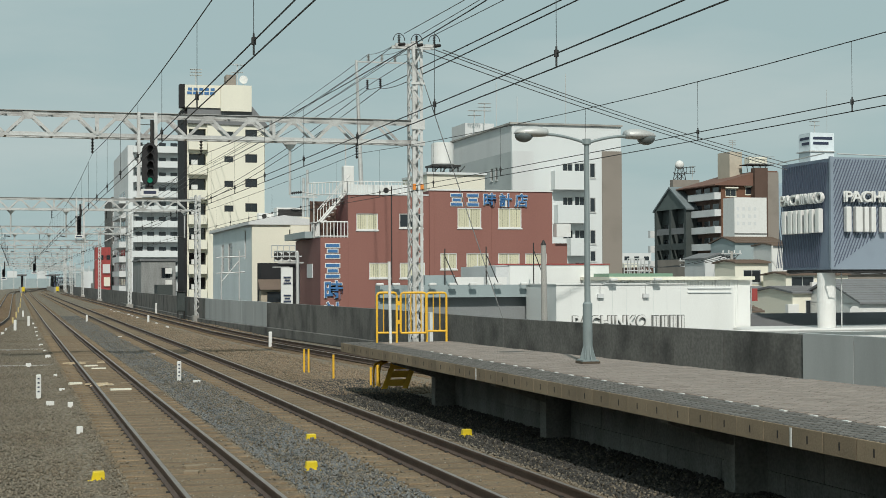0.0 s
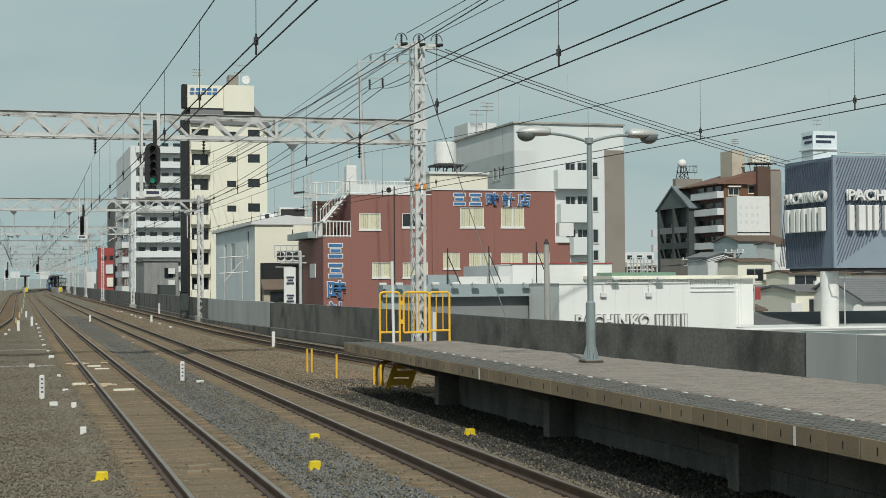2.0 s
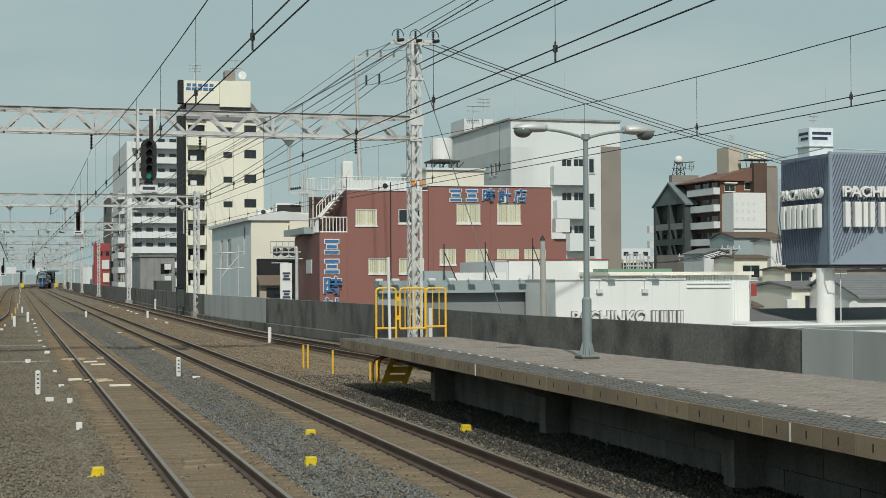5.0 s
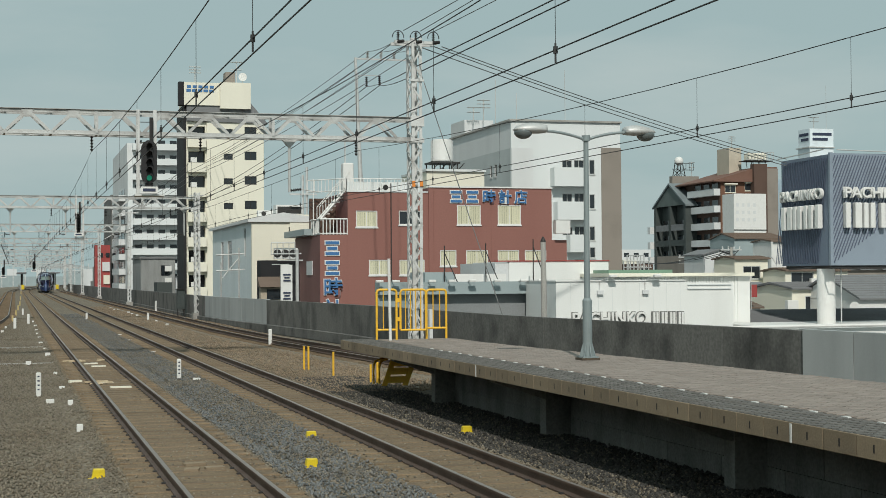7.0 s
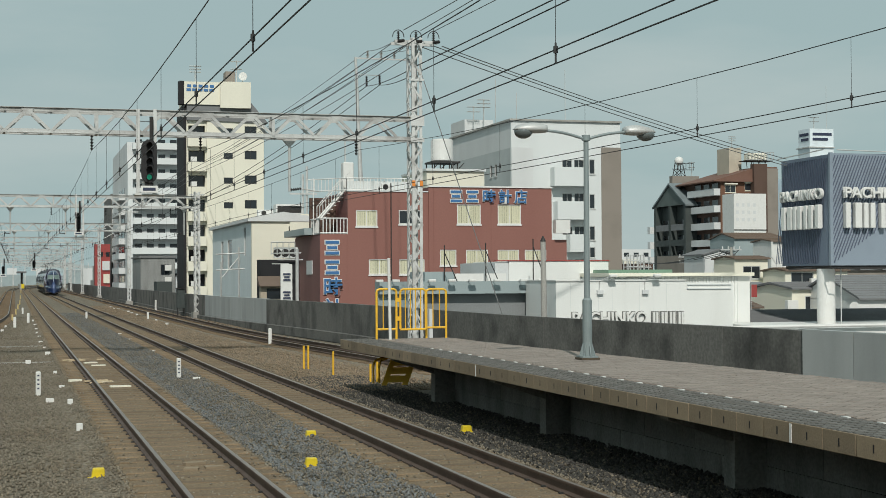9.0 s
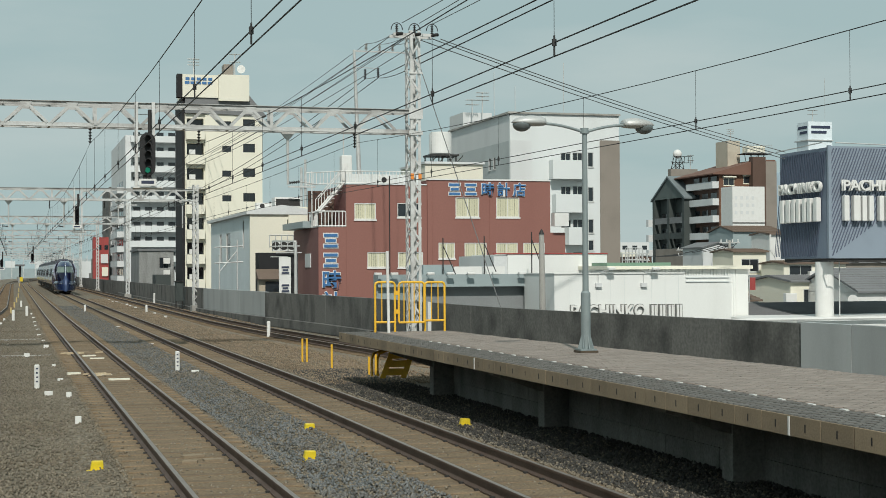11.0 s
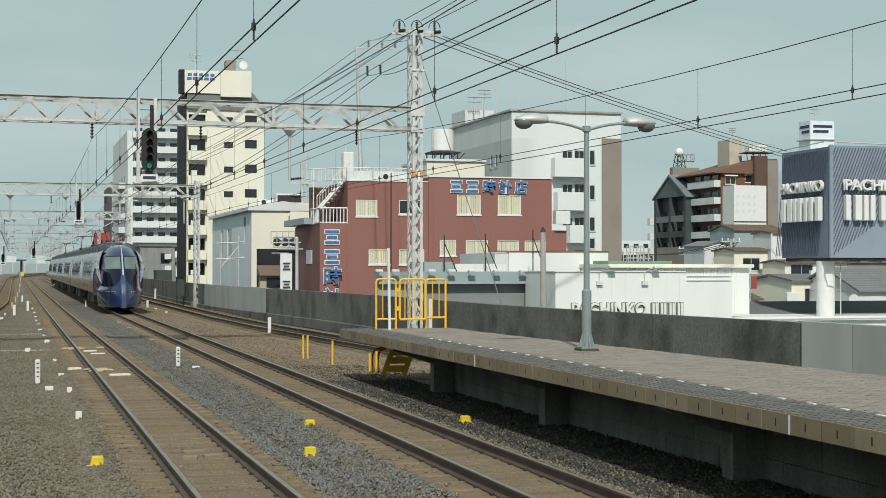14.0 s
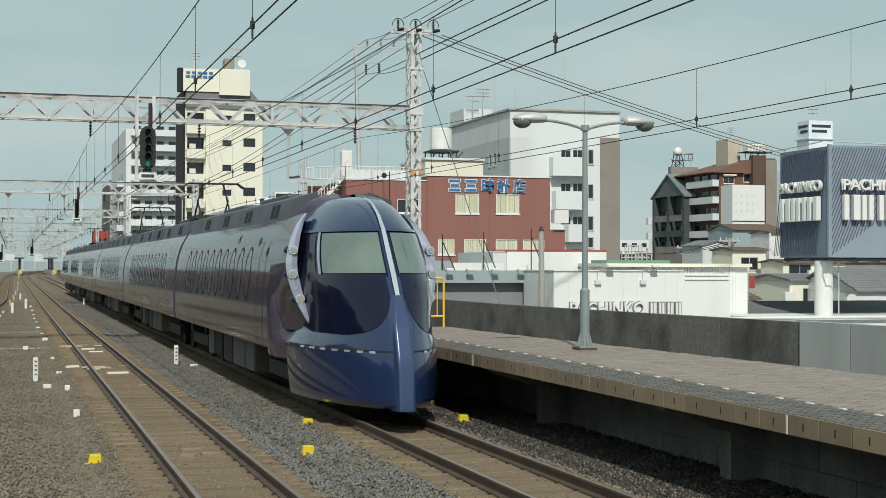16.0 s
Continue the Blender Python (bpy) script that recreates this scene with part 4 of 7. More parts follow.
# ---------- poles and feeder lines behind the wall ----------
t = thing("utility_pole", (16.793, 46, -6), "weathered grey concrete utility pole behind the wall", "pole")
bm = bmesh.new()
rod(bm, (16.832, 46, -6), (16.745, 46, 3.627), 0.17, 0.085, n=12)
part("shaft", bm, CONCRETE, t)
bm = bmesh.new()
rod(bm, (16.745, 46, 3.627), (16.745, 46, 3.794), 0.1, 0.02, n=12)
part("cap", bm, IRON, t)
t = thing("utility_pole", (23.760, 103, 8.4), "slanting grey steel pole with crossarm on the shop roof", "pole")
bm = bmesh.new()
rod(bm, (23.842, 103, 8.4), (23.482, 103, 18.080), 0.17, 0.10, n=10)
part("shaft", bm, STEEL, t)
part("crossarm", B((23.482, 27.335, 102.9, 103.0, 17.937, 18.037)), STEEL, t)
part("crossarm", B((23.598, 25.246, 102.9, 103.0, 16.794, 16.835)), STEEL, t)
for ix in (24.346, 25.337, 26.292):
    bm = bmesh.new()
    insulator(bm, (ix, 102.95, 18.063), (ix, 102.95, 18.548), 0.13)
    part("insulator", bm, CONCRETE, t)
for ix, iz in ((24.253, 16.015), (25.202, 16.123)):
    bm = bmesh.new()
    insulator(bm, (ix, 102.9, iz + 0.7), (ix, 102.9, iz), 0.12)
    part("insulator", bm, IRON, t)
# pole beside the upright sign, pale post with platform by the second gantry
t = thing("utility_pole", (17.180, 92, -6), "grey utility pole with crossarm near the upright sign", "pole")
bm = bmesh.new()
rod(bm, (17.180, 92, -6), (17.180, 92, 4.254), 0.13, 0.1, n=10)
part("shaft", bm, STEEL, t)
part("crossarm", B((16.081, 17.436, 91.95, 92.05, 3.973, 4.043)), STEEL, t)
t = thing("utility_pole", (22.315, 116, 6.7), "pair of pale grey roof poles with bracket", "pole")
bm = bmesh.new()
rod(bm, (22.145, 116, 6.6), (22.145, 116, 10.598), 0.1, n=8)
rod(bm, (22.461, 116, 6.6), (22.461, 116, 11.228), 0.1, n=8)
part("shaft", bm, STEEL, t)
part("crossarm", B((21.060, 23.229, 115.8, 115.9, 8.989, 9.123)), STEEL, t)


def sag_line(p, q, sag, n=14):
    p, q = Vector(p), Vector(q)
    out = []
    for k in range(n + 1):
        u = k / n
        c = p.lerp(q, u)
        c.z -= sag * 4 * u * (1 - u)
        out.append(tuple(c))
    return out


mx, my = MAST_X, 49.1
tops = [(mx + dx, my, 10.55) for dx in (-0.62, 0.0, 0.62)]
for k, (fx_, fz_, drift) in enumerate(((12.801, 10.859, 1.55), (13.4, 10.863, 0.1), (13.801, 10.821, 2.0))):
    # past the viewer, and away to the next masts
    p = tops[k]
    wire("feeder_wire", sag_line((fx_, my - 0.3, fz_), (fx_ + drift, -10.0, fz_), 0.05), 0.014, FEEDER, "thin grey feeder wire from mast to mast", "feeder wires")
    far = 11.4 + 0.5 * (k - 1)
    wire("feeder_wire", sag_line(p, (far + 0.4, 100.0, 9.6), 0.3) + sag_line((far + 0.4, 100.0, 9.6), (far, 151.0, 9.4), 0.3)[1:] + [(far, 253.0, 9.3)], 0.014, FEEDER, "thin grey feeder wire from mast to mast", "feeder wires")
for ax, ez in ((0.1, 7.499), (0.7, 7.630), (1.0, 7.812)):
    wire("cross_wire", sag_line((mx + ax, my, 10.4), (34.327, 61.5, ez), 0.18), 0.018, FEEDER, "grey wire running down to the roadside sign", "cross wires")
for k, ix in enumerate((24.346, 25.337, 26.292)):
    wire("feeder_wire", sag_line((ix, 102.95, 18.548), (20 + 0.7 * k, 230, 16.5), 1.2), 0.022, FEEDER, "thin grey feeder wire along the street", "street feeder wires")
    wire("feeder_wire", sag_line((ix, 102.95, 18.548), tops[k], 0.12), 0.016, FEEDER, "thin grey feeder wire along the street", "street feeder wires")
for ix, iz, ex_, ez, drift in ((24.251, 16.015, 13.333, 9.698, 1.2), (25.201, 16.123, 13.493, 9.529, 0.8)):
    wire("street_wire", sag_line((ix, 102.9, iz), (ix - 4.0, 190, 11.5), 0.8), 0.028, WIRE, "dark street cable along the line", "street cables")
    wire("street_wire", sag_line((ix, 102.9, iz), (ex_, 49.1, ez), 0.15) + [(ex_ + drift, -10.0, ez)], 0.02, WIRE, "dark street cable along the line", "street cables")
wire("stay_wire", [(mx + 0.2, my, 9.6), (15.543, 46.6, 1.188)], 0.016, FEEDER, "steel stay wire from the mast down to the wall", "stay wires")

# far station: canopies and yellow line-end boxes
for x0, x1, y in ((8.2, 9.4, 395), (0.2, 1.3, 390)):
    t = thing("far_platform_canopy", (x0 + bend(y), y, 0), "distant dark platform canopy on posts", "canopy", "far platform canopies")
    b = bend(y)
    part("roof", B((x0 + b - 0.6, x1 + b + 0.6, y, y + 60, 4.0, 4.3)), ROOFGREY, t)
    part("platform_block", B((x0 + b, x1 + b, y - 15, y + 70, -0.3, 1.0)), CONCRETE, t)
    for k in range(4):
        part("post", B((x0 + b + 0.5, x0 + b + 0.8, y + 2 + 14 * k, y + 2.3 + 14 * k, 1.0, 4.0)), IRON, t)
    bx = x0 + b + 0.3
    s = thing("yellow_end_board", (bx, y - 15.5, 0), "yellow warning board at the platform end", "board", "yellow end boards")
    part("board", B((bx, bx + 0.7, y - 15.6, y - 15.5, 0.1, 1.2)), LEMON, s)
    part("leg", B((bx + 0.3, bx + 0.4, y - 15.49, y - 15.41, -0.4, 1.1)), IRON, s)
# ---------- building helpers ----------
def facade(b, face, c, u0, u1, z0, z1, openings, mat, depth=0.3, name="wall", label=""):
    """A wall with real recesses. face 'front': plane y = c, u is x; face 'left': plane x = c, u is y. openings: (u0, u1, z0, z1)."""
    bm = bmesh.new()

    def at(u, z, d):
        return (u, c + d, z) if face == "front" else (c + d, u, z)
    us = sorted({u0, u1, *[o[0] for o in openings], *[o[1] for o in openings]})
    zs = sorted({z0, z1, *[o[2] for o in openings], *[o[3] for o in openings]})
    us, zs = [u for u in us if u0 <= u <= u1], [z for z in zs if z0 <= z <= z1]

    def quad(*p):
        bm.faces.new([bm.verts.new(at(*q)) for q in p])
    for a, e in zip(us, us[1:]):
        for f, g in zip(zs, zs[1:]):
            mu, mz = (a + e) / 2, (f + g) / 2
            if not any(o[0] < mu < o[1] and o[2] < mz < o[3] for o in openings):
                quad((a, f, 0), (e, f, 0), (e, g, 0), (a, g, 0))
    for a, e, f, g in openings:
        quad((a, f, 0), (a, g, 0), (a, g, depth), (a, f, depth))
        quad((e, f, 0), (e, g, 0), (e, g, depth), (e, f, depth))
        quad((a, f, 0), (e, f, 0), (e, f, depth), (a, f, depth))
        quad((a, g, 0), (e, g, 0), (e, g, depth), (a, g, depth))
    # outer rim back to the core
    for p, q in (((u0, z0), (u1, z0)), ((u1, z0), (u1, z1)), ((u1, z1), (u0, z1)), ((u0, z1), (u0, z0))):
        quad((*p, 0), (*q, 0), (*q, depth), (*p, depth))
    bmesh.ops.remove_doubles(bm, verts=bm.verts, dist=0.0005)
    ob = new(name, mesh_of(bm, name, mat))
    hang(ob, b)
    if label:
        ob["label"] = label
    return ob


def window(b, face, c, o, frame_mat=WHITE, glass=GLASS, depth=0.3, panes=2, frame_w=0.06, curtain=False, sill=True):
    a, e, f, g = o

    def bx(bm, ua, ub, za, zb, da, db):
        if face == "front":
            box(bm, ua, ub, c + da, c + db, za, zb)
        else:
            box(bm, c + da, c + db, ua, ub, za, zb)
    bm = bmesh.new()
    w = frame_w
    bx(bm, a, e, f, f + w, 0.02, 0.14)
    bx(bm, a, e, g - w, g, 0.02, 0.14)
    bx(bm, a, a + w, f + w, g - w, 0.02, 0.14)
    bx(bm, e - w, e, f + w, g - w, 0.02, 0.14)
    for k in range(1, panes):
        u = a + (e - a) * k / panes
        bx(bm, u - w * 0.4, u + w * 0.4, f + w, g - w, 0.04, 0.12)
    fr = part("window_frame", bm, frame_mat, b)
    for k in range(panes):
        ua, ub = a + (e - a) * k / panes, a + (e - a) * (k + 1) / panes
        bm = bmesh.new()
        bx(bm, ua, ub, f + w, g - w, 0.085 + 0.012 * (k % 2), 0.095 + 0.012 * (k % 2))
        part("pane", bm, glass, fr)
    if curtain:
        bm = bmesh.new()
        n = 10
        for k in range(n):
            ua, ub = a + (e - a) * (k + 0.04) / n, a + (e - a) * (k + 0.96) / n
            lap = 0.012 if k % 2 else 0.0
            bx(bm, ua, ub, f + w, g - w, 0.058 + lap, 0.068 + lap)
        part("curtain", bm, CURTAIN, fr, "cream pleated curtain")
    if sill:
        bm = bmesh.new()
        bx(bm, a - 0.05, e + 0.05, f - 0.10, f - 0.002, -0.06, 0.1)
        part("window_sill", bm, frame_mat, fr)


def balcony(b, face, c, ua, ub, za, zb, out, mat, name="balcony"):
    bm = bmesh.new()
    if face == "front":
        box(bm, ua, ub, c - out, c - out + 0.12, za, zb)
        box(bm, ua, ua + 0.12, c - out + 0.12, c - 0.003, za, zb)
        box(bm, ub - 0.12, ub, c - out + 0.12, c - 0.003, za, zb)
        box(bm, ua + 0.12, ub - 0.12, c - out + 0.12, c - 0.003, za, za + 0.15)
    else:
        box(bm, c - out, c - out + 0.12, ua, ub, za, zb)
        box(bm, c - out + 0.12, c - 0.003, ua, ua + 0.12, za, zb)
        box(bm, c - out + 0.12, c - 0.003, ub - 0.12, ub, za, zb)
        box(bm, c - out + 0.12, c - 0.003, ua + 0.12, ub - 0.12, za, za + 0.15)
    return part(name, bm, mat, b)


def core(b, x0, x1, y0, y1, z1, mat, name="rear_wall"):
    return part(name, B((x0, x1, y0, y1, -6, z1)), mat, b)


def railing(b, pts, z0, z1, mat, pitch=0.3, r=0.025, name="railing"):
    bm, bars = bmesh.new(), []
    for (xa, ya), (xb, yb) in zip(pts, pts[1:]):
        ln = math.hypot(xb - xa, yb - ya)
        n = max(1, int(ln / pitch))
        for z in (z0 + 0.08, z1):
            rod(bm, (xa, ya, z), (xb, yb, z), r * 1.3, n=5)
        for k in range(n + 1):
            u = k / n
            bars.append(bmesh.new())
            rod(bars[-1], (xa + (xb - xa) * u, ya + (yb - ya) * u, z0), (xa + (xb - xa) * u, ya + (yb - ya) * u, z1), r, n=5)
    rail = part(name, bm, mat, b)
    for bar in bars:
        part("baluster", bar, mat, rail)
    return rail


def letters(b, text, x, y, z, size, mat, outline=None, depth=0.03, name="lettering", face="front", sx=1.0):
    """Raised lettering, facing the tracks' near end, its lower left corner at (x, z)."""
    def build(off, m, yy, d):
        cu = bpy.data.curves.new("text", "FONT")
        cu.body, cu.size, cu.extrude, cu.offset = text, size, d, off
        o = bpy.data.objects.new("text", cu)
        scene.collection.objects.link(o)
        bpy.context.view_layer.update()
        me = bpy.data.meshes.new_from_object(o.evaluated_get(bpy.context.evaluated_depsgraph_get()))
        bpy.data.objects.remove(o)
        bpy.data.curves.remove(cu)
        rot = Matrix.Rotation(radians(90), 4, "X")
        if face == "left":
            rot = Matrix.Rotation(radians(-90), 4, "Z") @ rot
        me.transform(Matrix.Translation((x, yy, z)) @ rot @ Matrix.Diagonal((sx, 1, 1, 1)) if face == "front" else Matrix.Translation((x, y, z)) @ rot @ Matrix.Diagonal((sx, 1, 1, 1)))
        me.materials.clear()
        me.materials.append(m)
        ob = new(name, me)
        hang(ob, b)
        return ob
    if outline:
        build(size * 0.045, outline, y + depth * 0.5, depth * 0.5)
    return build(0.0 if not outline else size * 0.012, mat, y - depth * 0.3, depth)


def stroke_glyph(b, x, y, z, s, mat, back):
    """A plain block of bars that stands for a character which is not lettered."""
    rim, bm = bmesh.new(), bmesh.new()
    for k in range(3):
        zz = z + s * (0.1 + 0.29 * k)
        d = 0.1 * s * (k % 2)
        box(rim, x + 0.07 * s + d, x + 0.91 * s - d, y - 0.02, y - 0.002, zz - 0.05 * s, zz + 0.21 * s)
        box(bm, x + 0.12 * s + d, x + 0.86 * s - d, y - 0.05, y - 0.02, zz, zz + 0.16 * s)
    part("sign_block", rim, back, b)
    part("sign_bar", bm, mat, b)


def ac_unit(x, y, z, w=0.8, h=0.6, d=0.35):
    t = thing("air_conditioner_unit", (x, y, z), "white outdoor air-conditioning unit on a roof", "air conditioner", "air conditioners")
    part("casing", B((x - w / 2, x + w / 2, y, y + d, z, z + h)), WHITE, t, bevel=0.02)
    bm = bmesh.new()
    rod(bm, (x - w * 0.12, y - 0.012, z + h / 2), (x - w * 0.12, y - 0.001, z + h / 2), h * 0.38, n=14)
    part("fan_grille", bm, IRON, t)
    return t


def antenna(x, y, z, h, arms=3):
    t = thing("roof_antenna", (x, y, z), "thin grey television antenna on a roof", "antenna", "roof antennas")
    bm = bmesh.new()
    rod(bm, (x, y, z - 0.2), (x, y, z + h), 0.03 + y * 0.0002, n=5)
    part("mast", bm, STEEL, t)
    for k in range(arms):
        bm = bmesh.new()
        zz = z + h * (0.6 + 0.35 * k / max(1, arms - 1))
        rod(bm, (x - 0.7, y, zz), (x + 0.7, y, zz), 0.02 + y * 0.00015, n=4)
        boom = part("boom", bm, STEEL, t)
        for q in range(-3, 4):
            bm = bmesh.new()
            rod(bm, (x + q * 0.2, y - 0.35, zz), (x + q * 0.2, y + 0.35, zz), 0.02 + y * 0.0001, n=4)
            part("element", bm, STEEL, boom)
    return t


# ---------- red-brown shop building ----------
shop = thing("shop_building", (29, 100, -6), "red-brown clad shop building with blue and white signs", "building")
RX0, RXA, RXB, RX1, RX2 = 20.25, 22.2, 27.95, 37.03, 38.2
SY = 100.0
ow = [(22.777, 24.292, 5.957, 7.086), (25.821, RXB - 0.45, 6.122, 7.102),
      (23.675, 25.197, 2.648, 3.699), (25.842, RXB - 0.3, 2.637, 3.694)]
facade(shop, "front", SY, RXA, RXB, -6, 8.36, ow, RED)
for k, o in enumerate(ow):
    window(shop, "front", SY, o, curtain=k != 1, panes=2 if k != 1 else 1)
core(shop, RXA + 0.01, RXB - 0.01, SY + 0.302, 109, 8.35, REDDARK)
ow2 = [(29.990, 31.733, 6.138, 7.528), (32.988, 34.716, 6.149, 7.549),
       (28.735, 29.928, 3.250, 4.356), (30.631, 32.253, 2.964, 4.353),
       (32.965, 34.566, 3.111, 4.350), (34.989, 36.607, 3.104, 4.348)]
facade(shop, "front", SY - 0.12, RXB, RX1, -6, 8.72, ow2, RED)
for o in ow2:
    window(shop, "front", SY - 0.12, o, curtain=True)
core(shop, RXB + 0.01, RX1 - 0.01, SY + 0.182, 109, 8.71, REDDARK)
part("parapet_cap", B((RXB - 0.02, RX1 + 0.05, SY - 0.2, SY + 0.25, 8.72, 8.82)), WHITE, shop)
part("parapet_cap", B((RXA - 0.05, RXB - 0.02, SY - 0.06, SY + 0.25, 8.36, 8.44)), PALE, shop)
for k in range(13):
    x = RXB + 0.35 + k * 0.7
    if not any(o[0] - 0.1 < x < o[1] + 0.1 for o in ow2):
        part("cladding_rib", B((x - 0.018, x + 0.018, SY - 0.145, SY - 0.121, -4, 8.7)), RED, shop)
for k in range(7):
    x = RXA + 0.5 + k * 0.8
    if not any(o[0] - 0.1 < x < o[1] + 0.1 for o in ow):
        part("cladding_rib", B((x - 0.018, x + 0.018, SY - 0.025, SY - 0.001, -4, 8.3)), RED, shop)
# lower right wing and its barred balcony
part("side_wing", B((RX1, RX2, SY, 107, -6, 5.07)), RED, shop)
balcony(shop, "front", SY - 0.02, 37.139, 38.214, 5.516, 6.445, 0.7, WHITE)
# lower left corner block with terrace
part("corner_wall", B((RX0 + 0.02, RXA, SY + 0.02, 109, -6, 5.42)), RED, shop)
ol = [(102.6, 104.6, 2.678, 3.648)]
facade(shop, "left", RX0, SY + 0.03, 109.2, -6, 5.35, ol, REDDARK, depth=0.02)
bm = B((RX0 - 0.05, RX0 - 0.002, 102.6, 104.6, ol[0][2], ol[0][3]))
part("side_window", bm, LIGHTGREY, shop)
part("roof_canopy", B((RX0 - 0.6, RX0 + 0.5, 102.5, 110.5, 5.45, 5.9)), BLUEGREY, shop, "pale sheet metal canopy")
railing(shop, ((RX0, SY + 0.05), (RXA - 0.02, SY + 0.05)), 5.42, 6.5, WHITE, 0.22, 0.04)
railing(shop, ((RX0, SY + 0.05), (RX0, 103.0)), 5.42, 6.5, WHITE, 0.3, 0.04)
part("terrace_back", B((RX0 + 0.1, RXA, 104.0, 104.3, 5.42, 8.1)), DARKBROWN, shop)
bm = bmesh.new()
for k in range(9):
    u = k / 8
    box(bm, 20.6 + 1.9 * u, 20.95 + 1.9 * u, 101.2, 102.2, 6.6 + 2.2 * u, 6.65 + 2.2 * u)
for yy in (101.2, 102.2):
    rod(bm, (20.5, yy, 6.45), (22.6, yy, 8.85), 0.09, n=4)
    rod(bm, (20.5, yy, 7.4), (22.6, yy, 9.8), 0.035, n=5)
    for k in range(6):
        u = k / 5
        rod(bm, (20.5 + 2.1 * u, yy, 6.5 + 2.4 * u), (20.5 + 2.1 * u, yy, 7.4 + 2.4 * u), 0.028, n=5)
box(bm, 20.0, 20.7, 101.1, 102.3, 6.45, 6.52)
rod(bm, (20.05, 101.2, 5.42), (20.05, 101.2, 9.3), 0.04, n=5)
part("outside_stair", bm, WHITE, shop, "white steel outside stair")
railing(shop, ((RXA, SY + 0.3), (RXB - 0.9, SY + 0.3)), 8.4, 9.3, WHITE, 0.24, 0.03)
railing(shop, ((RXA - 2.2, SY + 3), (RXA, SY + 0.3)), 8.4, 9.3, WHITE, 0.3, 0.03)
part("roof_panel", B((RXA + 0.05, RXB - 0.4, SY + 0.42, SY + 0.48, 8.44, 9.1)), PALE, shop, "pale roof screen behind the railing")
ac_unit(24.987, SY + 0.1, 8.45, 0.7, 0.5)
part("small_tank", B((22.161, 22.915, SY + 1.2, SY + 2.0, 8.4, 10.456)), WHITE, shop, "white roof tank", bevel=0.08)
part("roof_post", B((22.326, 22.405, SY + 1.5, SY + 1.56, 8.4, 13.021)), STEEL, shop)
part("downpipe", B((25.214, 25.278, SY - 0.1, SY - 0.03, -4, 8.973)), IRON, shop)
# painted signs
rng = random.Random(3)
cw = (35.320 - 29.379) / 5
zs = 7.576
for k in range(2):
    stroke_glyph(shop, 29.379 + cw * k, SY - 0.15, zs, cw * 0.92, BLUE, WHITE)
for k, ch in enumerate("時計店"):
    letters(shop, ch, 29.379 + cw * (k + 2) + 0.06, SY - 0.2, zs + 0.15, 1.0, BLUE, WHITE, 0.05, "sign_letter")
for k, zz in enumerate((3.902, 2.551, 1.124)):
    if k < 2:
        stroke_glyph(shop, 20.477, SY - 0.01, zz, 1.27, BLUE, WHITE)
    else:
        letters(shop, "時", 20.438, SY - 0.06, zz + 0.16, 1.38, BLUE, WHITE, 0.05, "sign_letter")
letters(shop, "計", 20.438, SY - 0.06, -0.265 + 0.1, 1.38, BLUE, WHITE, 0.05, "sign_letter")

# penthouse and water tank behind the shop
pent = thing("rooftop_penthouse", (35, 118, 8), "cream rooftop block behind the red shop building", "building")
part("wall", B((32.841, 37.813, 118, 126, -6, 11.178)), OFFWHITE, pent)
part("roof_edge", B((32.841 - 0.1, 37.813 + 0.1, 117.8, 126, 11.178, 11.365)), PALE, pent)
tank = thing("water_tank", (34, 121, 11.3), "white cylindrical water tank on a dark steel stand", "water tank", "water tanks")
tx, tr = 35.027, 0.95
bm = bmesh.new()
rod(bm, (tx, 121, 12.152), (tx, 121, 14.066), tr, n=28)
bmesh.ops.bevel(bm, geom=[e for e in bm.edges if abs(e.verts[0].co.z - e.verts[1].co.z) < 0.01], offset=0.1, segments=2, affect="EDGES")
part("drum", bm, WHITE, tank, smooth=False)
part("stand", B((tx - 1.2, tx + 1.3, 119.9, 122.2, 12.008, 12.151)), IRON, tank)
for dx in (-1.1, -0.4, 0.4, 1.1):
    for dy in (-0.9, 0.9):
        bm = bmesh.new()
        rod(bm, (tx + dx, 121 + dy, 11.366), (tx + dx, 121 + dy, 12.056), 0.06, n=5)
        part("leg", bm, IRON, tank)
    bm = bmesh.new()
    rod(bm, (tx + dx, 120.1, 11.434), (tx + dx + 0.6, 120.1, 12.056), 0.04, n=5)
    part("brace", bm, IRON, tank)

# ---------- white block with balconies ----------
blk = thing("office_block", (49, 128, -6), "pale white multi-storey block with balconies and taupe stripe", "building")
WX0, WX1 = 43.602, 54.265
WT = 16.6
ob_, win_ = [], []
for zb_, zt_ in ((11.834, 13.189), (8.656, 10.010), (5.742, 7.043), (4.130, 5.118)):
    win_.append((51.156, 51.714, zb_, zt_))
recess = []
for zb_, zt_ in ((12.325, 13.156), (9.213, 10.095), (6.207, 7.036), (3.152, 4.032)):
    recess.append((49.655, 50.655, zb_, zt_))
    recess.append((48.495, 49.489, zb_, zt_ - 0.05))
ZM = 14.316
facade(blk, "front", 128, WX0, WX1, -6, WT, win_ + recess, PALE)
for o in win_:
    window(blk, "front", 128, o, panes=1, frame_mat=STEEL)
for o in recess:
    window(blk, "front", 128, o, panes=2, frame_mat=STEEL, sill=False)
for xa_, zb_, zt_ in ((47.348, 10.659, 12.370), (47.623, 7.604, 9.261), (48.835, 4.654, 6.258), (48.835, 1.656, 3.206)):
    balcony(blk, "front", 128, xa_, 50.719, zb_, zt_, 1.1, PALE)
part("taupe_panel", B((52.352, WX1 + 0.03, 127.9, 127.997, -6, ZM)), TAUPE, blk, "taupe wall stripe")
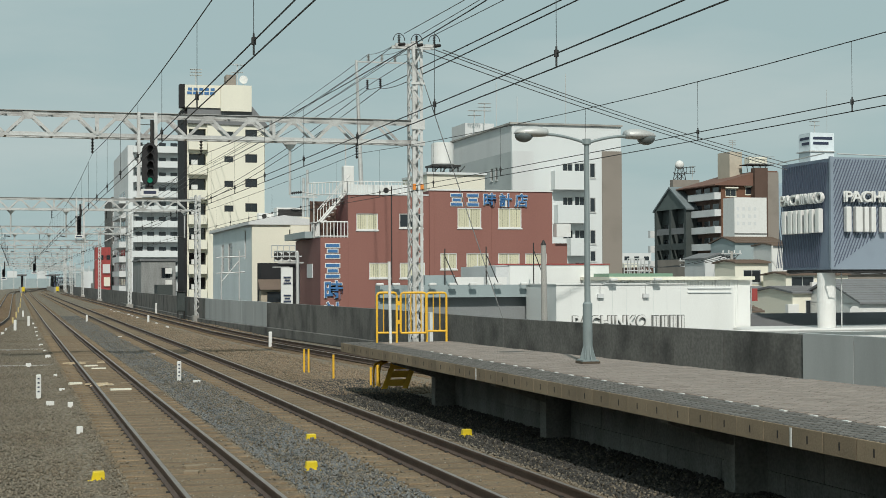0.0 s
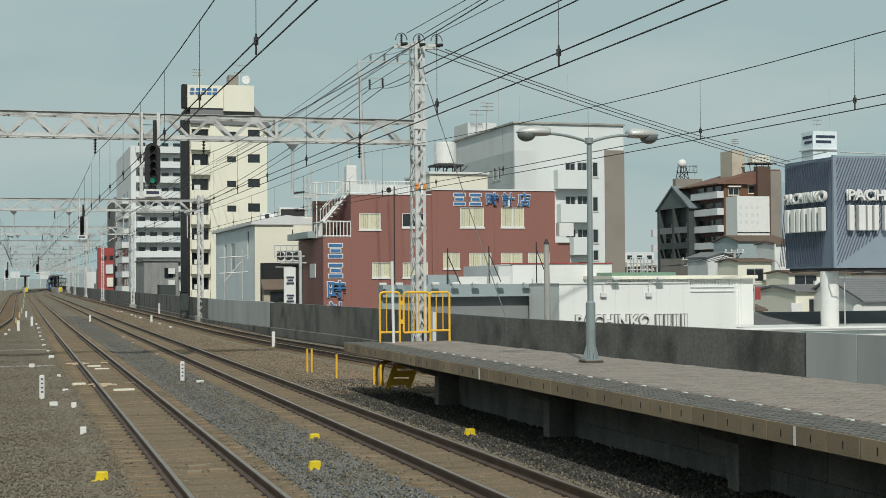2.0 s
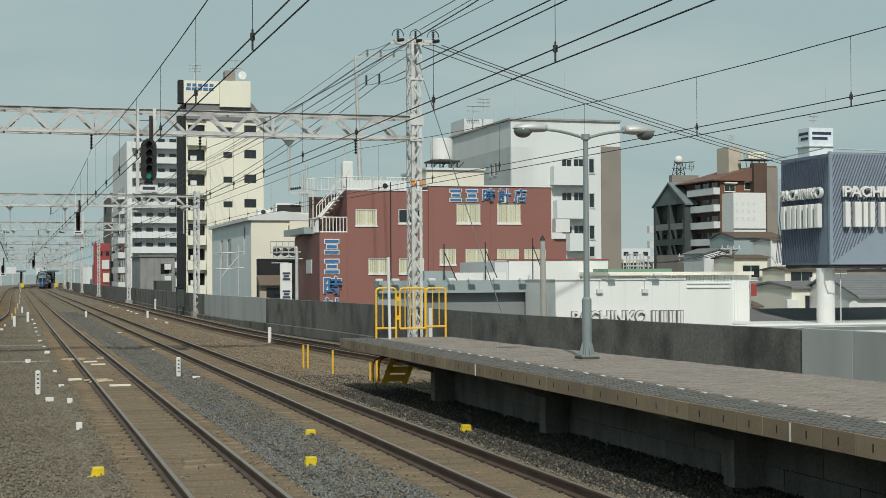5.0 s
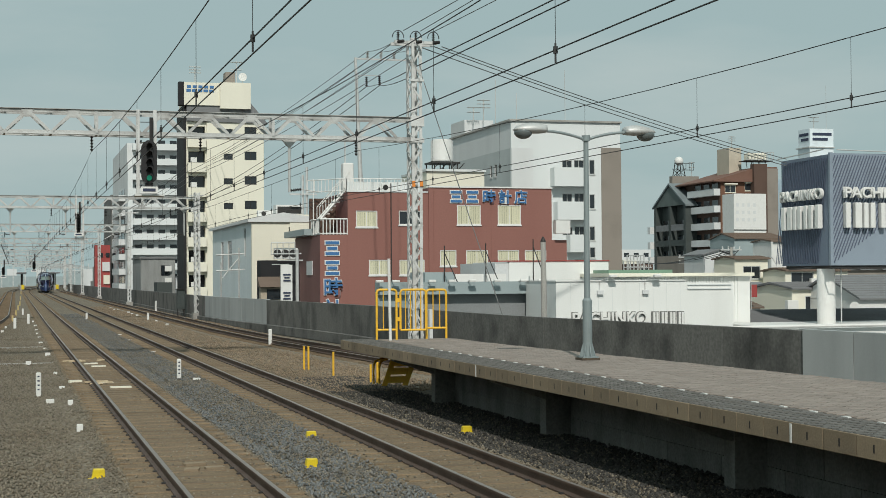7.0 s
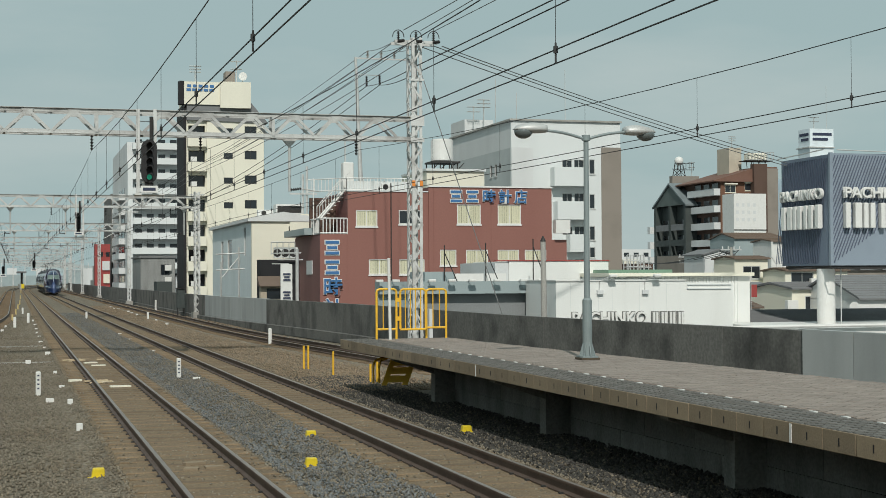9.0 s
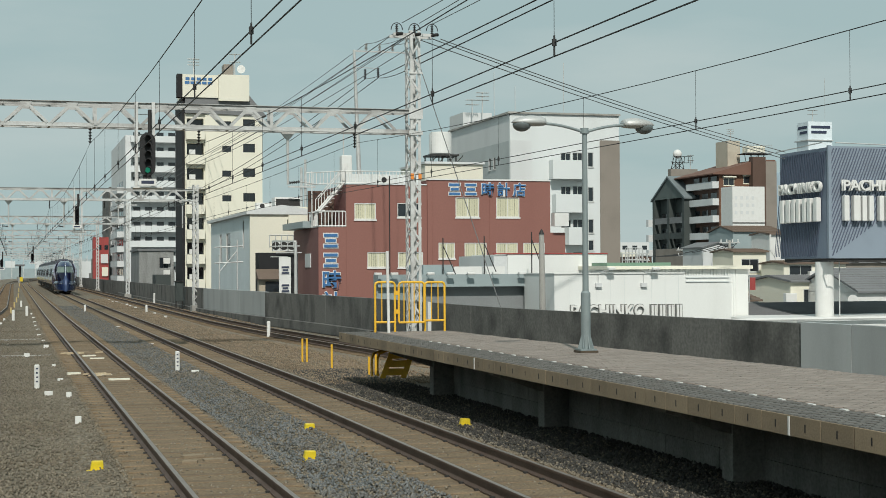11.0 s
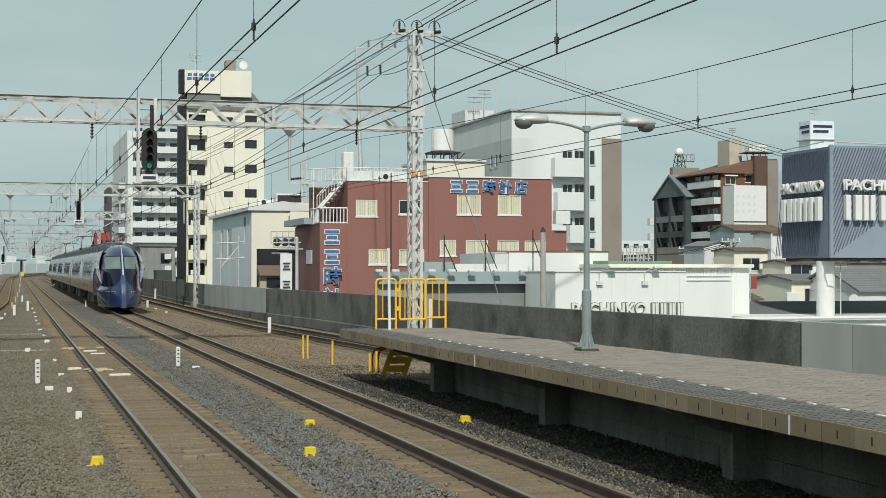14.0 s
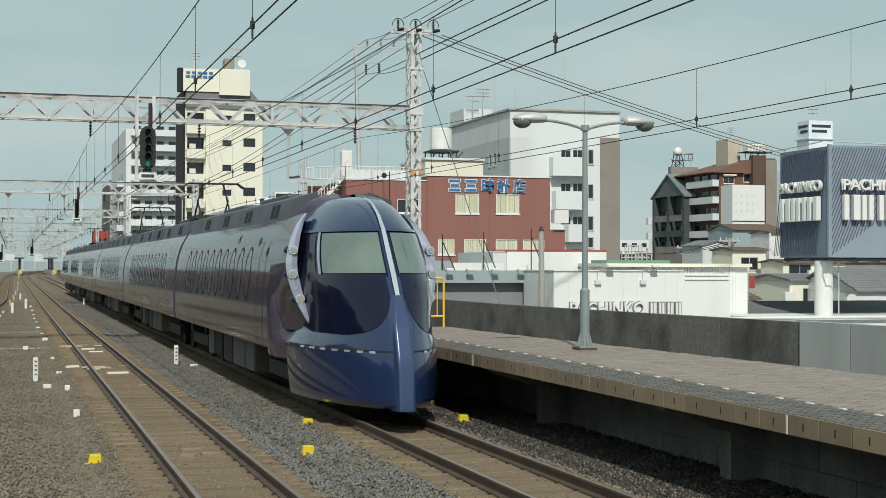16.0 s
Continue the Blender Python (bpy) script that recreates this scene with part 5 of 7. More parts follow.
part("grey_panel", B((WX0 + 0.02, 45.665, 127.93, 127.997, -6, 14.158)), LIGHTGREY, blk)
wl_ = [(132.2, 132.9, 11.805, 12.979), (133.6, 134.3, 11.805, 12.979), (137.6, 138.6, 11.703, 12.877), (139.6, 140.5, 11.703, 12.877)]
ZB = 14.144
# side walls greyer than the front, their shade put into the colour
MIDGREY = material("shaded_side_render", (0.47, 0.50, 0.50), 0.85, 0, 0.05, 0.3, 0.1, 12)
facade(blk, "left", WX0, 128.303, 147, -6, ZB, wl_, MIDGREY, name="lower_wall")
facade(blk, "left", WX0, 128.303, 147, ZB + 0.002, WT, [], LIGHTGREY)
for o in wl_:
    window(blk, "left", WX0, o, panes=1, frame_mat=STEEL)
core(blk, WX0 + 0.302, WX1 - 0.01, 128.302, 146.99, WT - 0.01, PALE)
part("roof_edge", B((WX0 - 0.2, WX1 + 0.1, 127.8, 147.2, WT, WT + 0.16)), CONCRETE, blk)
part("stair_head", B((45.918, 49.110, 150, 155, 10, 19.013)), LIGHTGREY, blk)
antenna(47.733, 149, 18.912, 2.2)
antenna(46.614, 149, 18.886, 1.4, 2)
for rx_, rz_ in ((51.508, 22.382), (44.436, 21.341), (46.543, 20.049)):
    bm = bmesh.new()
    rod(bm, (rx_, 135, WT), (rx_, 135, rz_), 0.035, n=5)
    whole("roof_rod", bm, STEEL, "thin lightning rod on the white block", "rod", "lightning rods")

# ---------- cream tower ----------
tower = thing("apartment_tower", (24, 175, -6), "tall cream apartment tower with dark roof and sign box", "building")
TX0, TXM, TX1 = 19.674, 22.033, 28.748
TT = 20.889
tw = []
step = 17.623 - 14.726
for k in range(7):
    z1 = 20.289 - step * k
    tw.append((26.471, 27.875, z1 - 1.0, z1))
    tw.append((24.013, 25.073, z1 - 1.0, z1 - 0.28))
facade(tower, "front", 175, TXM, TX1, -6, TT, tw, OFFWHITE)
for o in tw:
    window(tower, "front", 175, o, frame_mat=IRON, panes=2 if o[1] - o[0] > 1.2 else 1, sill=False)
core(tower, TXM + 0.01, TX1 - 0.01, 175.302, 184, TT - 0.01, OFFWHITE)
rec = []
for k in range(8):
    z0 = 18.522 - step * k
    rec.append((TX0 + 0.25, TXM - 0.15, z0, z0 + 1.75))
facade(tower, "front", 175.25, TX0, TXM, -6, TT, rec, OFFWHITE, depth=1.0, name="balcony_wall")
for k, o in enumerate(rec):
    balcony(tower, "front", 175.25, TX0 + 0.1, TXM - 0.1, o[2] - 0.75, o[2] + 0.35, 0.8, OFFWHITE)
    part("balcony_window", B((o[0], o[1], 176.15, 176.24, o[2], o[3])), GLASS, tower)
    part("condenser", B((o[0] + 0.2, o[0] + 0.9, 174.5, 174.8, o[2] + 0.4, o[2] + 0.95)), WHITE, tower)
core(tower, TX0, TXM - 0.01, 176.252, 184, TT - 0.01, LIGHTGREY)
# dark side, deep and narrow
part("dark_side_wall", B((TX0 - 0.3, TX0 - 0.01, 175.1, 182.5, -6, 22.745)), BLACK, tower, "black cladding up the side of the tower")
bm = bmesh.new()
prism(bm, ((TX0 + 0.02, TT), (TX1 + 0.5, TT - 0.2), (27.171, 23.113), (TX0 + 0.02, 23.113)), "y", 174.8, 184)
part("roof", bm, ROOFGREY, tower, "dark mansard roof")
part("sign_box", B((19.378, 23.518, 174.6, 180, 22.687, 25.334)), OFFWHITE, tower)
part("sign_box_side", B((18.791, 19.378 - 0.005, 174.7, 176, 22.687, 25.400)), BLACK, tower)
part("lift_head", B((23.518 + 0.01, 27.110, 174.2, 180, 22.332, 25.396)), OFFWHITE, tower)
zs = 24.275
for k in range(5):
    x = 19.640 + k * 0.66
    part("sign_bar", B((x, x + 0.54, 174.55, 174.595, zs - 0.05, zs + 0.26), (x + 0.08, x + 0.54, 174.55, 174.595, zs + 0.4, zs + 0.72)), BLUE, tower)
antenna(21.047, 178, 25.715, 2.0, 3)
antenna(25.959, 178, 25.863, 2.6, 2)
part("roof_cabin", B((24.669, 25.818, 178, 180, 25.775, 27.130)), TAUPE, tower)
dish = thing("satellite_dish", (26.697, 178, 25.885), "white satellite dish on a tower roof", "satellite dish", "satellite dishes")
bm = bmesh.new()
rod(bm, (26.697, 177.8, 26.564), (26.697, 178.0, 26.564), 0.5, 0.3, n=16)
rod(bm, (26.697, 178.05, 25.817), (26.697, 178.05, 26.564), 0.05, n=5)
part("reflector", bm, WHITE, dish)

# ---------- grey apartment block ----------
apt = thing("apartment_block", (25, 275, -6), "grey-white apartment block with long balconies on each floor", "building")
AX0, AX1 = 20.351, 29.671
st = (13.425 - 10.702)
zt = 26.696
n = 0
z = 13.425 + 5 * st
core(apt, AX0, AX1, 276.5, 315, z + 0.2, LIGHTGREY)
while z > -5:
    balcony(apt, "front", 276.5, AX0 + 0.9, AX1, z - 1.15, z, 1.5, PALE)
    for k in range(4):
        x = AX0 + 1.4 + k * 2.1
        part("window", B((x, x + 1.25, 276.42, 276.497, z - 0.7, z + 0.75)), GLASS, apt)
    z -= st
    n += 1
part("end_wall", B((AX0, AX0 + 0.9, 275, 276.5, -6, 23.349)), PALE, apt)
z = 17.965
while z > -5:
    balcony(apt, "left", AX0 - 0.003, 281, 300, z - 1.1, z, 1.2, LIGHTGREY)
    for k in range(4):
        part("window", B((AX0 - 0.06, AX0 - 0.003, 283 + 4 * k, 285.5 + 4 * k, z + 0.05, z + 1.3)), GLASS, apt)
    z -= st
low = thing("apartment_block", (20, 320, -6), "dark grey apartment block with shaded balconies", "building")
core(low, 19.974, 23.296, 316, 340, 19.948, DARKWALL)
for k in range(7):
    z = 16.734 - 2.02 * k
    balcony(low, "front", 316, 20.203, 22.034, z - 0.9, z, 1.2, LIGHTGREY)

redb = thing("shop_building", (18, 308, -6), "bright red shop front far along the line", "building")
part("wall", B((16.290, 19.294, 308, 312, -6, 9.331)), SIGNRED, redb)
for k in range(3):
    part("window", B((17.178 + 1.3 * k, 17.178 + 1.3 * k + 0.7, 307.9, 307.99, 6.824, 7.735)), GLASS, redb)
part("sign_panel", B((17.729, 19.177, 307.7, 307.9, 4.087, 5.910)), LIGHTGREY, redb)
part("sign_panel", B((17.952, 19.177, 307.7, 307.9, 1.467, 3.289)), OFFWHITE, redb)

greyh = thing("house", (22, 190, -6), "grey house beside the railway with flat roof", "house", "houses")
gx0, gx1 = 15.634, 19.907
GREYSHEET = material("weathered_grey_sheet", (0.27, 0.28, 0.275), 0.8, 0, 0.15, 1.2, 0.2, 8, dirt=(0.14, 0.14, 0.135), dirt_amount=0.7, streak=0.2)
core(greyh, gx0, gx1, 190, 203, 5.007, GREYSHEET)
for k in range(11):
    part("sheet_rib", B((gx0 + 0.42 * k, gx0 + 0.42 * k + 0.06, 189.93, 189.995, -6, 4.936)), GREYSHEET, greyh)
for k, zz in enumerate((3.4, 1.9)):
    part("wall_unit", B((gx1 - 1.3, gx1 - 0.5, 189.5, 189.92, zz, zz + 0.7)), WHITE, greyh)
part("lean_to", B((gx1 + 0.02, gx1 + 2.6, 189, 196, -6, 2.6)), PALE, greyh)
part("lean_to_roof", B((gx1 + 0.02, gx1 + 2.8, 188.7, 196.2, 2.6, 2.75)), ROOFGREY, greyh)
part("roof_edge", B((gx0 - 0.15, gx1 + 0.15, 189.8, 203.2, 5.007, 5.220)), ROOFGREY, greyh)
part("window", B((18.149, 19.202, 189.93, 189.997, 2.877, 4.155)), GLASS, greyh)
part("shed", B((16.725, 18.521, 180, 184, -6, 2.046)), DARKGREEN, greyh)

# ---------- cream workshop ----------
crm = thing("workshop_building", (19, 112, -6), "cream workshop with shade-tinted blue side wall and rooftop units", "building")
CX0, CX1 = 17.45, 22.241
cw_ = [(20.278, 20.799, 5.796, 6.354)]
facade(crm, "front", 112, CX0, CX1, -6, 6.75, cw_, OFFWHITE)
window(crm, "front", 112, cw_[0], frame_mat=IRON, panes=2, sill=False)
cl = [(115.0, 115.8, 4.159, 6.379), (122.5, 125.0, 3.2, 5.6), (127.5, 129.0, 3.2, 5.6)]
# the side wall's bluish tint is painted shade
facade(crm, "left", CX0, 112.303, 134.6, -6, 6.75, cl, SHADEBLUE)
for o in cl:
    window(crm, "left", CX0, o, frame_mat=STEEL, panes=1, sill=False)
core(crm, CX0 + 0.302, CX1 - 0.01, 112.302, 134.59, 6.74, OFFWHITE)
bm = bmesh.new()
prism(bm, ((CX0 - 0.3, 6.72), (CX0 - 0.3, 6.95), ((CX0 + CX1) / 2, 7.45), (CX1, 7.1), (CX1, 6.72)), "y", 111.8, 134.8)
part("roof", bm, LIGHTGREY, crm)
part("parapet", B((CX0 + 2.9, CX1 - 0.02, 111.85, 111.98, 5.9, 7.3)), OFFWHITE, crm)
part("rear_roof_block", B((19.504, 23.436, 118, 126, 6, 7.371)), PALE, crm)
ac_unit(19.174, 116, 7.282, 1.2, 0.5, 0.6)
part("roof_chiller", B((20.197, 22.282, 117, 118.5, 7.422, 8.274)), WHITE, crm, "white rooftop chiller")
part("chiller_grille", B((20.287, 22.191, 116.95, 116.995, 7.601, 8.140)), IRON, crm)

# pipe frame on the bank before the workshop
t = thing("pipe_frame", (16.2, 104, -6), "grey steel pipe frame on the bank beside a workshop", "frame")
for px_ in (14.05, 15.3):
    bm = bmesh.new()
    rod(bm, (px_, 104, -6), (px_, 104, 4.6 if px_ > 15 else 3.6), 0.055, n=7)
    part("post", bm, STEEL, t)
for pz_ in (4.1, 3.0):
    bm = bmesh.new()
    rod(bm, (13.7, 104, pz_), (15.7, 104, pz_ + 0.1), 0.05, n=6)
    part("rail", bm, STEEL, t)
bm = bmesh.new()
rod(bm, (14.05, 104, 2.4), (15.3, 104, 3.9), 0.04, n=6)
part("brace", bm, STEEL, t)
# small dark shop with upright sign
dsh = thing("shop_building", (16.5, 94, -6), "small black-fronted shop with brown tile awning", "building")
dx0, dx1 = 15.198, 17.700
core(dsh, dx0, dx1, 94, 95.4, 3.613, BLACK, "upper_wall")
bm = bmesh.new()
prism(bm, ((93.0, 1.927), (94.0, 2.573), (94.0, 1.927)), "x", dx0 - 0.2, 16.608)
part("awning", bm, ROOFBROWN, dsh)
part("lower_wall", B((dx0 - 0.1, 16.608, 93.4, 93.99, -6, 1.927 - 0.005)), material("beige_render", (0.42, 0.36, 0.28), 0.85, 0, 0.06, 0.5, 0.1, 12), dsh)
part("window", B((dx0 + 0.3, 16.462, 93.34, 93.395, 1.139, 1.784)), GLASS, dsh)
part("roof_pipework", B((16.249, 17.887, 93.7, 93.8, 3.577, 3.649)), STEEL, dsh)
railing(dsh, ((16.059, 95), (17.600, 95)), 3.949, 4.749, STEEL, 0.35, 0.03)
for k in range(3):
    ac_unit(16.584 + 0.52 * k, 95.4, 3.666 + 0.05, 0.5, 0.7)
usign = thing("upright_sign", (17, 91, -6), "white upright sign board with dark characters", "sign")
part("board", B((15.969, 16.690, 91, 91.15, -1, 3.296)), WHITE, usign)
for zz in (2.216, 1.103):
    stroke_glyph(usign, 16.039, 90.995, zz, 0.62, INK, WHITE)
part("bracket", B((15.448, 16.501, 91.03, 91.1, 3.297, 3.349)), STEEL, usign)

# ---------- brown flats and neighbours ----------
flats = thing("apartment_block", (130, 250, -6), "brown tiled apartment block with pale balconies and tile roof", "building")
BX0, BX1 = 125.928, 137.072
bw = [(126.784, 128.974, 17.732, 19.092), (130.826, 133.617, 18.091, 19.458)]
facade(flats, "front", 250, BX0, BX1, -6, 20.138, bw, BROWN)
for o in bw:
    window(flats, "front", 250, o, frame_mat=OFFWHITE, panes=2)
    part("window_hood", B((o[0] - 0.2, o[1] + 0.2, 249.5, 249.99, o[3] + 0.1, o[3] + 0.35)), OFFWHITE, flats)
# darker brown than the front stands in for shade on the side wall
core(flats, BX0 + 0.01, BX1, 250.3, 267, 20.138, DARKBROWN)
bst = 18.629 - 15.497
for k in range(6):
    z = 18.448 - bst * k
    balcony(flats, "left", BX0 - 0.003, 250.2, 261.5, z - 1.25, z, 1.3, LIGHTGREY)
    for q in range(3):
        part("window", B((BX0 - 0.05, BX0 - 0.004, 251 + 3.6 * q, 253.4 + 3.6 * q, z + 0.05, z + 1.1)), GLASS, flats)
bm = bmesh.new()
prism(bm, ((BX0 - 1.7, 19.701), (BX0 - 1.7, 19.910), (133.441, 22.523), (BX1, 22.523), (BX1, 19.701)), "y", 249.2, 266)
part("roof", bm, ROOFRED, flats)
part("dark_bay", B((132.012, 134.678, 248.5, 250, -6, 23.007)), DARKBROWN, flats)
part("pale_bay", B((134.678 + 0.01, 137.008, 248.7, 250, -6, 22.203)), TAUPE, flats)
part("stair_head", B((130.206, 132.800, 255, 259.9, 18, 26.492)), material("sand_render", (0.48, 0.43, 0.35), 0.85, 0, 0.05, 0.4, 0.1, 10), flats)
antenna(131.343, 256, 26.575, 2.2, 3)
rt = thing("water_tank", (134, 252, 22), "row of beige roof tanks on a dark stand", "water tank", "water tanks")
part("drum", B((132.752, 136.514, 252, 254, 23.957, 25.337)), OFFWHITE, rt, bevel=0.1)
part("stand", B((131.933, 137.578, 251.5, 254.4, 23.745, 23.904)), IRON, rt)
for k in range(6):
    xx = 132.395 + k * 0.7
    bm = bmesh.new()
    rod(bm, (xx, 252, 22.471), (xx + (0.4 if k % 2 else -0.2), 252, 23.851), 0.07, n=5)
    part("leg", bm, IRON, rt)
railing(rt, ((131.933, 251.4), (137.578, 251.4)), 23.957, 25.444, STEEL, 0.6, 0.04)

wbox = thing("house", (127, 238, -6), "white blank-walled building in front of brown flats", "house", "houses")
part("wall", B((122.404, 128.708, 238, 242.4, -6, 16.832)), WHITE, wbox)
for k in range(12):
    part("wall_patch", B((122.843 + 1.1 * (k % 4), 122.843 + 1.1 * (k % 4) + 0.5, 237.97, 237.995, 14.534 - 1.3 * (k // 4), 14.534 - 1.3 * (k // 4) + 0.6)), LIGHTGREY, wbox)
part("trim", B((122.370, 128.895, 237.9, 237.99, 10.341, 10.490)), IRON, wbox)

gab = thing("apartment_block", (118, 260, -6), "dark green-grey gabled apartment house with deep balconies", "building")
GX, GYA, GYB = 123.521, 260.0, 274.5
GYM = (GYA + GYB) / 2
ze, za = 15.990, 20.011
core(gab, GX + 1.4, GX + 9, GYA, GYB, ze, DARKGREEN)
bm = bmesh.new()
prism(bm, ((GYA, ze), (GYB, ze), (GYM, za)), "x", GX + 0.1, GX + 0.5)
part("gable", bm, material("slate_green_wall", (0.10, 0.125, 0.12), 0.8, 0, 0.06, 0.5, 0.1, 10), gab)
bm = bmesh.new()
prism(bm, ((GYA - 0.5, ze - 0.3), (GYM, za + 0.1), (GYB + 0.5, ze - 0.3), (GYB + 0.5, ze), (GYM, za + 0.45), (GYA - 0.5, ze)), "x", GX - 0.2, GX + 12)
part("roof", bm, material("blue_grey_roof", (0.17, 0.2, 0.21), 0.6, 0, 0.06, 0.5, 0.1, 10), gab)
for y in (GYA, GYM - 0.5, GYB - 0.9):
    part("pier", B((GX, GX + 1.39, y, y + 0.9, -6, ze)), DARKGREEN, gab)
for k in range(6):
    z = 12.320 - 3.0 * k
    for ya, yb in ((GYA + 0.92, GYM - 0.52), (GYM + 0.42, GYB - 0.92)):
        part("balcony_parapet", B((GX + 0.05, GX + 0.25, ya, yb, z - 1.2, z)), ROOFGREY if k == 0 else DARKGREEN, gab)
        part("balcony_window", B((GX + 1.3, GX + 1.39, ya + 0.6, yb - 0.6, z - 0.9, z + 0.9)), GLASS, gab)
    part("balcony_end", B((GX - 0.9, GX + 1.2, GYB + 0.02, GYB + 1.2, z - 1.6, z - 0.2)), LIGHTGREY, gab)
part("stair_head", B((132.487, 138.552, 285, 286.5, 10, 23.176)), TAUPE, gab)
sph = thing("water_tank", (125, 286, 20), "white spherical roof tank on a dark steel frame", "water tank", "water tanks")
bm = bmesh.new()
ball(bm, (134.929, 287, 26.458), 0.95, 16, 10)
part("sphere", bm, WHITE, sph, smooth=True)
bm = bmesh.new()
for dx in (-1.0, 1.0):
    for dy in (-1.0, 1.0):
        rod(bm, (134.929 + dx, 287 + dy, 23.138), (134.929 + dx * 0.6, 287 + dy * 0.6, 25.747), 0.09, n=5)
        rod(bm, (134.929 + dx, 287 + dy, 23.138), (134.929 - dx, 287 + dy, 24.916), 0.07, n=5)
part("frame", bm, IRON, sph)
railing(sph, ((133.246, 285.6), (137.645, 285.6)), 24.442, 25.865, IRON, 0.8, 0.05)
antenna(137.398, 286, 23.288, 3.0, 2)

blueb = thing("office_block", (140, 262, -6), "narrow pale blue glazed office block", "building")
part("wall", B((152.760, 156.185, 280, 295, -6, 22.395)), material("pale_blue_panel", (0.33, 0.43, 0.50), 0.5, 0, 0.05, 0.4, 0.05, 10), blueb)

SIGNWHITE = material("bluish_white_sheet", (0.72, 0.80, 0.84), 0.5, 0, 0.04, 0.5, 0.05, 12)
stw = thing("rooftop_sign", (104, 180, -6), "pale rooftop sign tower with dark writing bars", "sign")
part("board_box", B((104.008, 107.632, 180, 183.1, 0, 22.276)), SIGNWHITE, stw)
SX0 = 104.008
for zz, w in ((21.353, 1.0), (20.661, 0.8)):
    part("sign_bar", B((104.438, 104.438 + 2.9 * w, 179.95, 179.995, zz, zz + 0.36)), INK, stw)
    part("sign_bar", B((SX0 - 0.05, SX0 - 0.004, 180.3, 180.3 + 2.4 * w, zz, zz + 0.36)), INK, stw)
part("ledge", B((SX0 - 0.25, 107.719, 179.8, 183.3, 19.662, 19.816)), STEEL, stw)
antenna(105.229, 181, 22.367, 1.6, 2)
bm = bmesh.new()
rod(bm, (107.147, 181, 22.253), (107.147, 181, 28.296), 0.03, n=5)
whole("roof_rod", bm, STEEL, "thin lightning rod above a sign tower", "rod", "lightning rods")
# ---------- games hall, its sign and the roofs beside it ----------
CORR = material("white_sheet", (0.74, 0.75, 0.73), 0.6, 0, 0.04, 0.8, 0.05, 20, dirt=(0.5, 0.5, 0.47), dirt_amount=0.3, streak=0.15)
hall = thing("games_hall", (27, 62, -6), "white flat-roofed games hall with raised wall letters", "building")
part("front_wall", B((23.159, 29.410, 62, 66, -6, 2.249)), CORR, hall)
part("side_bay", B((29.410 + 0.01, 31.815, 62.06, 66, -6, 2.141)), CORR, hall)
part("bay_trim", B((29.528, 31.707, 62.0, 62.055, 1.857, 1.896)), PALE, hall)
part("bay_trim", B((29.528, 31.707, 62.0, 62.055, 2.051, 2.076)), PALE, hall)
part("wall_cap", B((23.159 - 0.03, 29.410 + 0.03, 61.94, 66, 2.249, 2.300)), WHITE, hall)
for k in range(9):
    x = 23.852 + 0.662 * k
    part("panel_joint", B((x - 0.006, x + 0.006, 61.988, 61.998, -3, 2.199)), PALE, hall)
LETTEREDGE = material("letter_side_metal", (0.16, 0.165, 0.16), 0.7, 0.1, 0.1, 2, 0, 30)
letters(hall, "PACHINKO", 23.859, 61.93, 0.333 - 0.02, 0.80, WHITE, LETTEREDGE, 0.07, "wall_letter", sx=0.89)
for k in range(4):
    x = 27.705 + 0.415 * k
    block = part("wall_letter_block", B((x + 0.01, x + 0.36, 61.93, 61.998, 0.266, 0.878)), LETTEREDGE, hall)
    part("letter_face", B((x + 0.06, x + 0.16, 61.86, 61.929, 0.266, 0.840), (x + 0.21, x + 0.31, 61.86, 61.929, 0.266, 0.840)), WHITE, block)
up = thing("games_hall_upper", (25, 70, 0), "white upper wall with red coping behind the games hall", "building")
part("front_wall", B((23.688, 28.982, 70, 76, -6, 3.226)), CORR, up)
part("side_wall", B((22.982, 23.688 - 0.01, 70.05, 76, -6, 3.169)), LIGHTGREY, up)
part("red_coping", B((22.982, 29.013, 69.95, 70.2, 3.226, 3.282)), SIGNRED, up)
part("low_parapet", B((20.615, 23.202, 69, 69.3, -6, 2.627)), WHITE, up)
shed = thing("corrugated_shed", (31, 66, -6), "cream corrugated shed with green ridge", "shed")
sx0, sx1 = 31.553, 35.025
part("front_wall", B((27.528, sx1, 66.5, 72, -6, 2.446)), CORR, shed)
for k in range(46):
    x = 27.586 + k * 0.15
    if x < sx1 - 0.1:
        part("rib", B((x, x + 0.06, 66.46, 66.497, -3, 2.446)), CORR, shed)
part("eaves", B((27.528 - 0.1, sx1 + 0.1, 66.2, 72, 2.446, 2.612)), OFFWHITE, shed)
part("ridge", B((28.154, 31.565, 68, 70, 2.612, 2.778)), material("green_sheet", (0.16, 0.27, 0.2), 0.6, 0, 0.06, 1, 0.1, 20), shed)
grey = thing("low_hall", (20, 66, -6), "blue-grey low hall with deep fascia and spot lamps", "building")
gx0, gx1 = 16.119, 23.921
part("fascia", B((gx0, gx1, 66, 66.3, 1.691, 2.264)), BLUEGREY, grey)
part("wall", B((gx0 + 2.0, 24.655, 66.5, 74, -6, 2.238)), material("slate_sheet", (0.22, 0.235, 0.24), 0.7, 0, 0.06, 0.6, 0.1, 14), grey)
part("end_wall", B((gx0, gx0 + 1.99, 66.31, 66.9, -6, 2.264)), BLUEGREY, grey)
part("pilaster", B((23.793, 24.438, 65.5, 66.49, -6, 2.233)), BLUEGREY, grey)
part("roof_block", B((19.087, 20.558, 69, 72, 0, 2.720)), BLUEGREY, grey)


